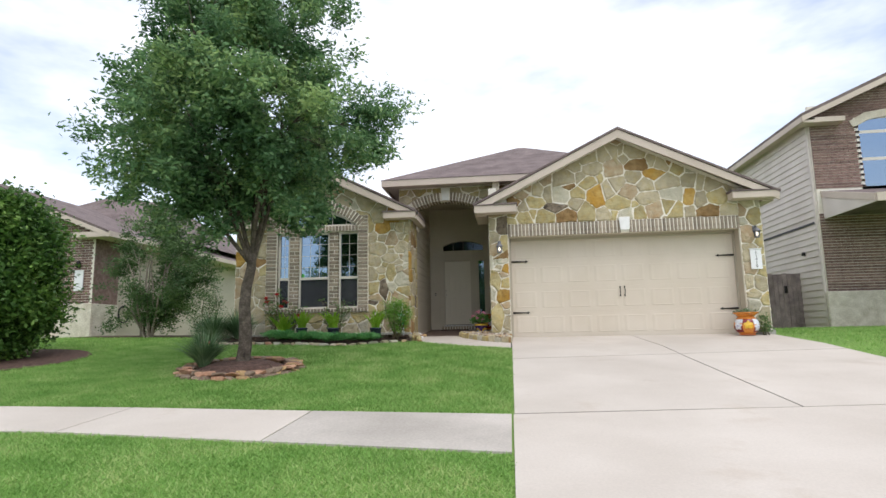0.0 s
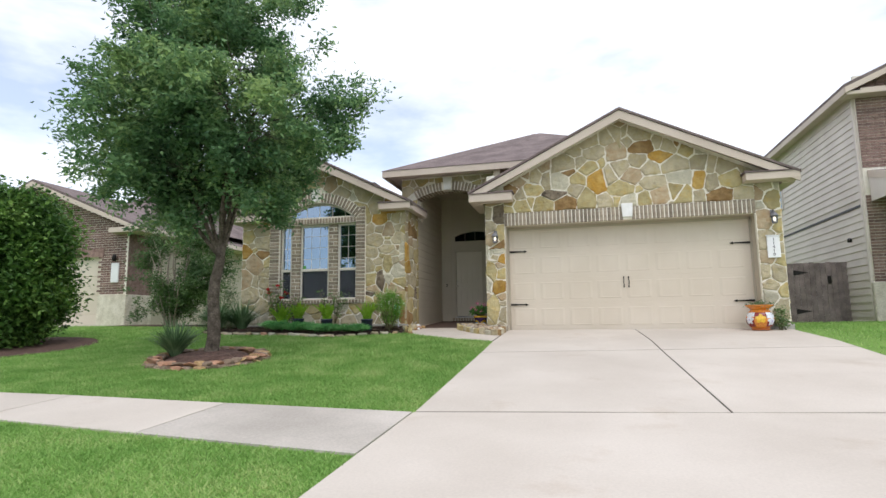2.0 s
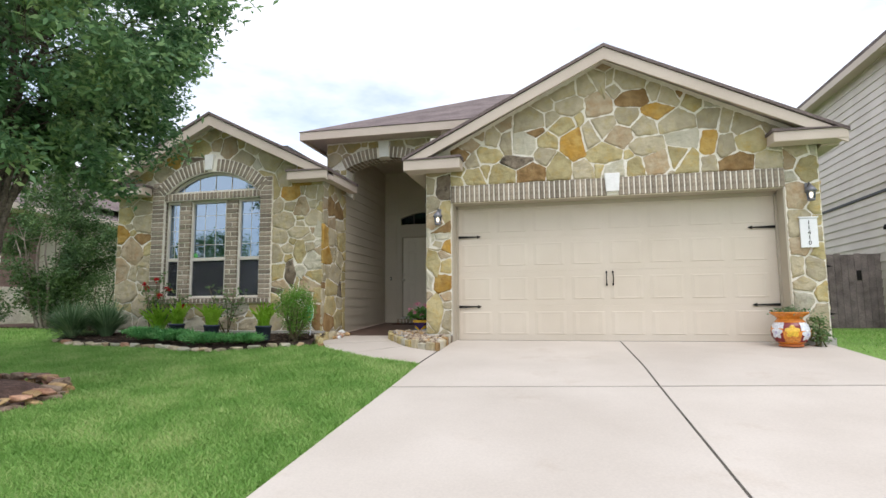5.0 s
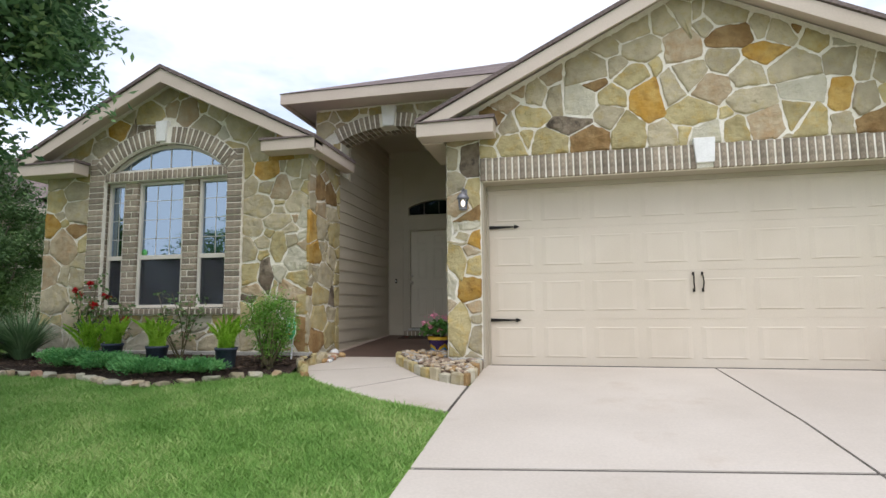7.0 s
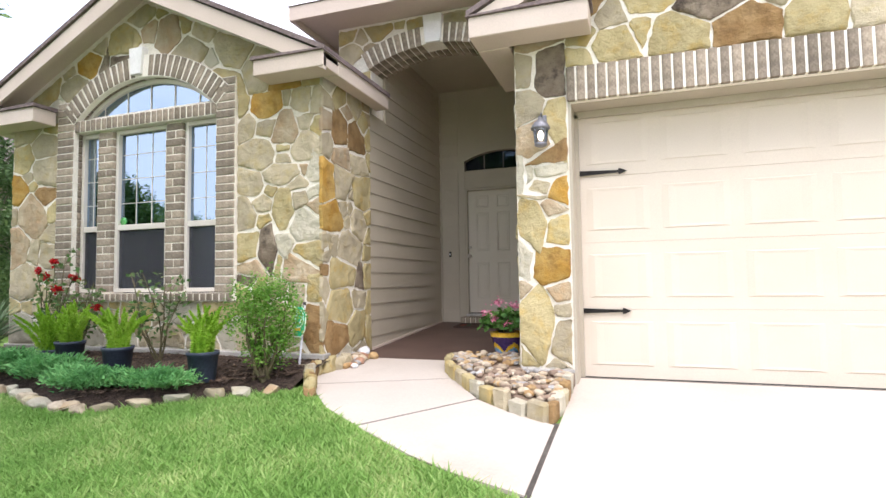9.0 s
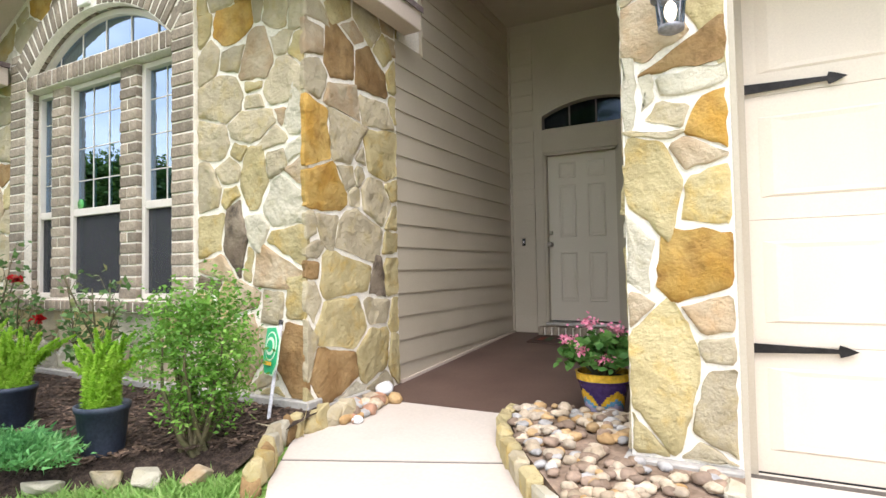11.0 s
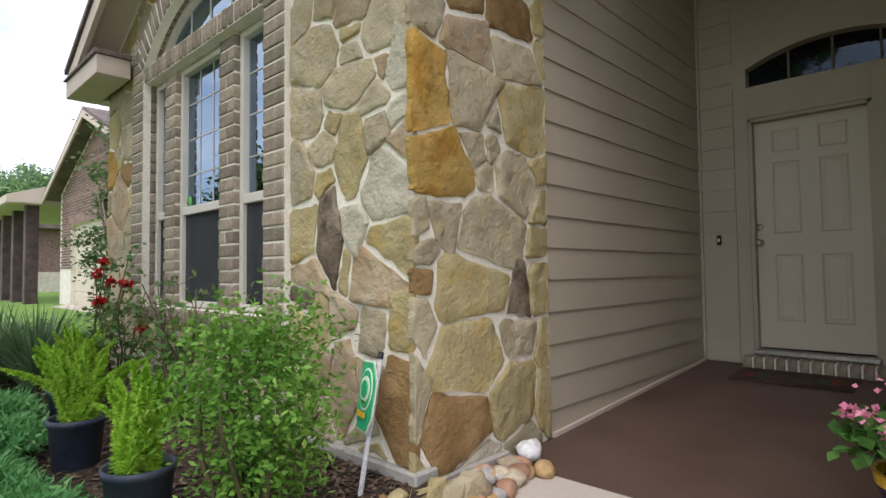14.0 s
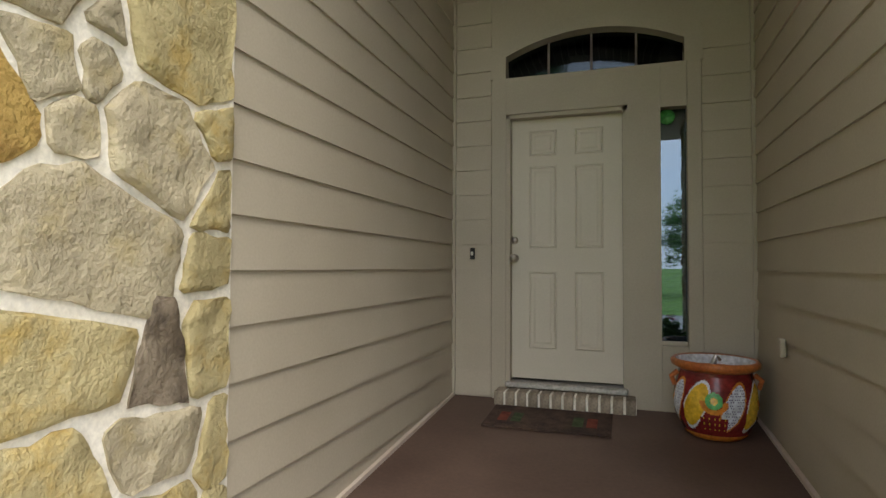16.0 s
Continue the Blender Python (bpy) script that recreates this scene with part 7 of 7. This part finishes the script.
sidew = part("wall", boxed(-12.1, -11.85, NY + 0.251, 15.0, 0.8, 4.2), RED_BRICK, nl, "reddish-brown brick side wall")
part("wall_end", boxed(-11.849, -11.83, NY - 0.01, 15.0, 2.08, 4.2), RED_BRICK, sidew)
lap = part("siding", boxed(-12.05, -11.88, 15.0, 26.0, 0.8, 4.2), SIDING, nl, "tan lap siding on the side wall")
boards(lap, [0.95 + 0.178 * k for k in range(18)], (15.0, 26.0), lambda u, v, d: (-11.88 + d, u, v))
for x0, x1, y0, y1 in ((-12.85, -11.8, NY - 0.06, NY), (-11.85, -11.79, NY, 15.0)):
    part("wainscot", boxed(x0, x1, y0, y1, 0.8, 2.08, bevel=0.01), LIMESTONE, nl, "cream limestone wainscot")
ngd = part("garage_door", boxed(-17.85, -12.85, NY + 0.12, NY + 0.16, 0.9, 3.26), DOORPAINT, nl, "cream sectional garage door")
for k in range(4):
    part("door_section", boxed(-17.85, -12.85, NY + 0.1, NY + 0.119, 0.92 + 0.585 * k, 1.49 + 0.585 * k, bevel=0.006), DOORPAINT, ngd)
part("brick_header", boxed(-17.95, -12.75, NY - 0.03, NY, 3.26, 3.5), RED_BRICK, nl, "soldier brick header")
nrf = part("roof", prism(bmesh.new(), [(-19.6, 4.05), (-15.4, 5.77), (-11.2, 4.05), (-11.2, 4.12), (-15.4, 5.85), (-19.6, 4.12)], xz(NY - 0.35), xz(24)), SHINGLE, nl, "brown shingled gable roof")
for x, s in ((-19.6, 1), (-11.2, -1)):
    part("rake_board", prism(bmesh.new(), [(x, 3.93), (-15.4, 5.6), (-15.4, 5.77), (x, 4.05)], xz(NY - 0.36), xz(NY - 0.32)), FASCIA, nrf)
part("eave_return", boxed(-12.3, -11.15, NY - 0.35, NY + 0.0, 3.95, 4.1), FASCIA, nrf)
part("eave_return", boxed(-11.8, -11.15, NY + 0.0, 24.0, 3.95, 4.1), FASCIA, nrf)
hp = bmesh.new()
e4 = [hp.verts.new(c) for c in ((-20, 16.5, 4.5), (-11.6, 16.5, 4.5), (-11.6, 26, 4.5), (-20, 26, 4.5))]
t2 = [hp.verts.new(c) for c in ((-15.6, 19.5, 6.75), (-14.6, 21.5, 6.75))]
for f in ((e4[0], e4[1], t2[0]), (e4[1], e4[2], t2[1], t2[0]), (e4[2], e4[3], t2[1]), (e4[3], e4[0], t2[0], t2[1])):
    hp.faces.new(f)
part("roof_hip", hp, SHINGLE, nrf)
part("light_plaque", boxed(-12.42, -12.14, NY - 0.05, NY - 0.01, 2.45, 3.05, bevel=0.01), PLAQUE, nl, "white number plaque")
part("porch_light", lathe([(0.03, 0), (0.07, 0.04), (0.06, 0.16), (0.02, 0.22)], 10, (-12.27, NY - 0.1, 3.1), close=True), IRON, nl)
part("drive_slab", slab_of([(-17.9, 7), (-12.8, 7), (-12.8, NY), (-17.9, NY)], lambda x, y: lawn_z(x, y) + 0.012, 0.1), CONCRETE, nl, "concrete driveway")

hose = root("garden_hose", (-11.8, 15.29, 1.51), "dark coiled garden hose hung on the neighbouring side wall", "garden hose")
coil = bmesh.new()
tube(coil, [(-11.81 + 0.012 * (k // 20), 15.29 + (0.24 + 0.02 * math.sin(k * 1.7)) * math.cos(k * math.pi / 10), 1.81 + 0.26 * math.sin(k * math.pi / 10)) for k in range(61)], 0.013, 0.013, 6)
part("coil", coil, BLACK, hose)
part("hanger", boxed(-11.86, -11.78, 15.29 - 0.04, 15.29 + 0.04, 1.81 + 0.2, 1.81 + 0.25), IRON, hose, "small iron hose hook")

# the house beyond it, with a posted porch
nf = root("far_house", (-39, 20, 0.95), "red brick house with a limestone base further along", "house", "neighbouring houses")
part("wall", boxed(-45, -33, 14.6, 26, 0.9, 4.4), RED_BRICK, nf, "red brick wall")
part("wainscot", boxed(-33.0, -32.93, 14.55, 26.0, 0.9, 2.1), LIMESTONE, nf)
part("roof", prism(bmesh.new(), [(14.0, 4.2), (14.0, 4.4), (20.5, 7.2), (27, 4.4), (27, 4.2)], yz(-46), yz(-32.4)), SHINGLE, nf, "brown shingled roof")
# the side porch of the nearer one
for x in (-20.1, -22.0, -23.9, -25.8):
    part("porch_post", boxed(x - 0.16, x + 0.16, 13.35, 13.67, 0.9, 3.98, bevel=0.02), POSTWOOD, nl, "dark stained porch post")
npr = part("porch_roof", prism(bmesh.new(), [(12.9, 4.0), (12.9, 4.16), (16.0, 5.2), (16.0, 4.0)], yz(-26.6), yz(-19.62)), SHINGLE, nl, "brown shingled porch roof")
part("fascia", boxed(-26.6, -19.6, 12.86, 12.899, 3.96, 4.17), FASCIA, npr)
part("fascia", prism(bmesh.new(), [(12.86, 3.96), (12.86, 4.17), (16.0, 5.2), (16.0, 3.96)], yz(-19.619), yz(-19.58)), FASCIA, npr)
part("soffit", boxed(-26.6, -19.62, 12.9, 16.0, 3.94, 3.999), FASCIA, npr)

# ---- two-storey neighbour ----
nr2 = root("two_storey_house", (10.5, 18, 0.95), "two-storey house with greige siding and brown brick front", "house", "neighbouring houses")
X0, Y0 = 8.2, 15.1
core = part("wall", boxed(X0, 16, Y0 + 0.02, 27, 0.7, 6.75), GREIGE, nr2, "greige lap-sided wall")
z = 0.95
while z < 6.7:
    if not 3.68 < z < 3.86:
        part("siding_board", prism(bmesh.new(), [(X0 - 0.03, z), (X0 - 0.002, z), (X0 - 0.002, z + 0.19), (X0 - 0.006, z + 0.19)], lambda u, v: (u, Y0 + 0.1, v), lambda u, v: (u, 27, v)), GREIGE, core)
    z += 0.178
part("belly_band", boxed(X0 - 0.045, X0, Y0 + 0.1, 27, 3.78, 3.83), BLACK, nr2, "dark flashing between the storeys")
part("corner_board", boxed(X0 - 0.04, X0 + 0.02, Y0 + 0.0, Y0 + 0.1, 0.9, 6.7), GREIGE, nr2)
bw = part("brick_front", boxed(X0 + 0.02, 16, Y0 - 0.06, Y0 + 0.02, 0.9, 7.0), MORTAR, nr2, "brown brick front wall")
z, k = 1.95, 0
while z < 8.2:
    bm = bmesh.new()
    lo_x = X0 + 0.02 if z < 6.7 else X0 + 0.02 + (z - 6.7) / 0.45
    x = lo_x - (0.11 if k % 2 else 0)
    while x < 12.4:
        if not (9.36 < x + 0.1 < 11.0 and 4.62 < z < 6.55) and not 3.95 < z < 4.62:
            box(bm, max(x, lo_x), x + 0.213, Y0 - 0.075, Y0 - 0.05, z, z + 0.062)
        x += 0.225
    if bm.verts:
        tagged(part("brick_course", bm, RED_BRICK, bw), kind="stuff")
    else:
        bm.free()
    z += 0.074
    k += 1
part("gable_infill", prism(bmesh.new(), [(X0, 6.7), (16, 6.7), (12.2, 8.5)], xz(Y0 - 0.06), xz(Y0 + 0.1)), MORTAR, nr2)
part("wainscot", boxed(X0 - 0.06, 9.7, Y0 - 0.16, Y0 - 0.06, 0.8, 1.95, bevel=0.02), LIMESTONE, nr2, "cream limestone wainscot")
part("window_arch", prism(bmesh.new(), [(9.28, 6.35), (9.36, 6.35), (9.7, 6.52), (10.2, 6.6), (10.7, 6.52), (11.0, 6.35), (11.1, 6.35), (11.15, 6.5), (10.75, 6.72), (10.2, 6.8), (9.6, 6.72), (9.22, 6.5)], xz(Y0 - 0.11), xz(Y0)), LIMESTONE, nr2, "cream stone window arch")
w2 = part("window", boxed(9.36, 11.0, Y0 - 0.06, Y0 - 0.03, 4.62, 4.72), VINYL, nr2, "tall upper window with white bars")
for a, b, c, d in ((9.36, 9.43, 4.7, 6.5), (10.93, 11.0, 4.7, 6.5), (9.43, 10.93, 5.4, 5.48), (9.43, 10.93, 6.15, 6.23)):
    part("frame", boxed(a, b, Y0 - 0.075, Y0 - 0.045, c, d), VINYL, w2)
part("pane", boxed(9.36, 11.0, Y0 - 0.07, Y0 - 0.062, 4.7, 6.55), GLASS, w2)
part("pane_backing", boxed(9.36, 11.0, Y0 - 0.06, Y0 - 0.056, 4.7, 6.55), BLIND, w2)
part("eave_return", boxed(X0 - 0.3, X0 + 0.75, Y0 - 0.42, Y0 - 0.05, 6.42, 6.56, bevel=0.01), FASCIA, nr2, "boxed eave return")
mr = part("roof", prism(bmesh.new(), [(X0 - 0.34, 6.68), (12.2, 8.62), (16.6, 6.68), (16.6, 6.6), (12.2, 8.52), (X0 - 0.34, 6.6)], xz(Y0 - 0.45), xz(27.3)), SHINGLE, nr2, "brown shingled roof")
part("rake_board", prism(bmesh.new(), [(X0 - 0.33, 6.46), (12.2, 8.35), (12.2, 8.52), (X0 - 0.33, 6.6)], xz(Y0 - 0.46), xz(Y0 - 0.42)), FASCIA, mr)
part("side_fascia", boxed(X0 - 0.34, X0 - 0.3, Y0 - 0.42, 27.3, 6.45, 6.6), FASCIA, mr)
part("side_soffit", boxed(X0 - 0.3, X0, Y0 - 0.42, 27.3, 6.5, 6.55), FASCIA, mr)
pr = part("porch_roof", prism(bmesh.new(), [(Y0 - 0.08, 4.62), (Y0 - 2.2, 4.05), (Y0 - 2.2, 3.95), (Y0 - 0.08, 3.95)], yz(X0 + 0.15), yz(14)), SHINGLE, nr2, "shingled porch roof")
part("fascia", boxed(X0 + 0.13, 14, Y0 - 2.25, Y0 - 2.2, 3.86, 4.06), FASCIA, pr)
part("fascia", prism(bmesh.new(), [(Y0 - 0.08, 4.62), (Y0 - 2.2, 4.05), (Y0 - 2.2, 3.88), (Y0 - 0.08, 4.45)], yz(X0 + 0.1), yz(X0 + 0.15)), FASCIA, pr)
part("gable_end", prism(bmesh.new(), [(Y0 - 0.08, 4.45), (Y0 - 2.2, 3.88), (Y0 - 2.2, 3.86), (Y0 - 0.08, 3.86)], yz(X0 + 0.12), yz(X0 + 0.15)), GREIGE, pr)
part("porch_post", boxed(9.5, 9.72, Y0 - 2.1, Y0 - 1.88, 1.85, 3.94, bevel=0.02), POSTWOOD, nr2, "dark wood porch post")
part("post_pier", boxed(9.3, 9.9, Y0 - 2.3, Y0 - 1.7, 0.7, 1.85, bevel=0.02), LIMESTONE, nr2)
sw2 = part("window", boxed(X0 - 0.06, X0 - 0.02, 20.3, 20.95, 4.7, 5.65), VINYL, nr2, "small side window")
part("pane", boxed(X0 - 0.066, X0 - 0.06, 20.36, 20.89, 4.76, 5.59), GLASS, sw2)
part("hose_bib", lathe([(0.05, 0), (0.05, 0.06), (0.03, 0.1)], 10, (X0 - 0.06, 15.9, 3.0), close=True), IRON, nr2)
part("vent", boxed(X0 - 0.06, X0 - 0.03, 16.9, 17.02, 2.2, 2.3), IRON, nr2)

# ---- side fence ----
fence = root("wood_fence", (6.8, 16.3, 0.95), "weathered grey-brown board fence with a gate between the houses", "fence")
rf_ = random.Random(31)
x = 5.45
while x < 8.12:
    w = 0.125
    part("board", boxed(x, x + w - 0.006, 16.3, 16.32, 0.96, 2.55 + rf_.uniform(-0.012, 0.012), bevel=0.003), FENCE, fence)
    x += w
for z in (1.25, 2.25):
    part("rail", boxed(5.45, 8.12, 16.321, 16.36, z, z + 0.08), FENCE, fence)
for z in (1.3, 2.3):
    part("strap_hinge", prism(bmesh.new(), [(6.95, z - 0.07), (7.3, z), (6.95, z + 0.07)], xz(16.285), xz(16.299)), IRON, fence, "black iron gate hinge")
part("latch", boxed(7.72, 7.8, 16.27, 16.299, 2.0, 2.2), IRON, fence, "black iron gate latch")

# ---- across the street and beyond ----
for k, (x, y, h) in enumerate(((-3.2, -25, 8.5), (4.5, -30, 8.0), (-16, -24, 6.5), (13, -27, 7.0), (-48, -22, 9.5), (-40, -24, 9.0), (-31, -26, 9.5), (-36, -17, 8.5))):
    tree("street_tree", (x, y, -0.1), (x, y, 2.2), (x, y, h * 0.62), (2.9, 2.9, h * 0.36), 170, 40, 0.3, 100 + k, BARK, OAK, 0.16, "leafy street tree across the road", "tree", limbs=7, spread=0.6, group="trees across the road")
for k, (x, y, h) in enumerate(((-75, 19, 13.5), (-69, 24, 12.5), (-82, 24, 14.5), (-66, 30, 13))):
    tree("distant_tree", (x, y, 1.0), (x, y, h * 0.35), (x, y, h * 0.66), (5.5, 4.5, h * 0.36), 150, 34, 0.6, 120 + k, BARK, OAK, 0.3, "tall tree beyond the far houses", "tree", limbs=7, spread=1.1, group="trees beyond the houses")
thing("shrub_mulch", slab_of([(-9.3 + 1.7 * math.cos(a), 8.45 + 1.45 * math.sin(a)) for a in np.linspace(0, 6.0, 22)], lambda x, y: lawn_z(x, y) + 0.015, 0.05), SOIL, "reddish-brown mulch under the large shrub", "mulch")
thing("wall_mulch", slab_of([(-11.75, 13.2), (-8.0, 12.85), (-6.9, 12.9), (-7.2, 14.0), (-11.7, 14.6)], lambda x, y: lawn_z(x, y) + 0.03, 0.05), SOIL, "reddish-brown mulch beneath the crape myrtle", "mulch")
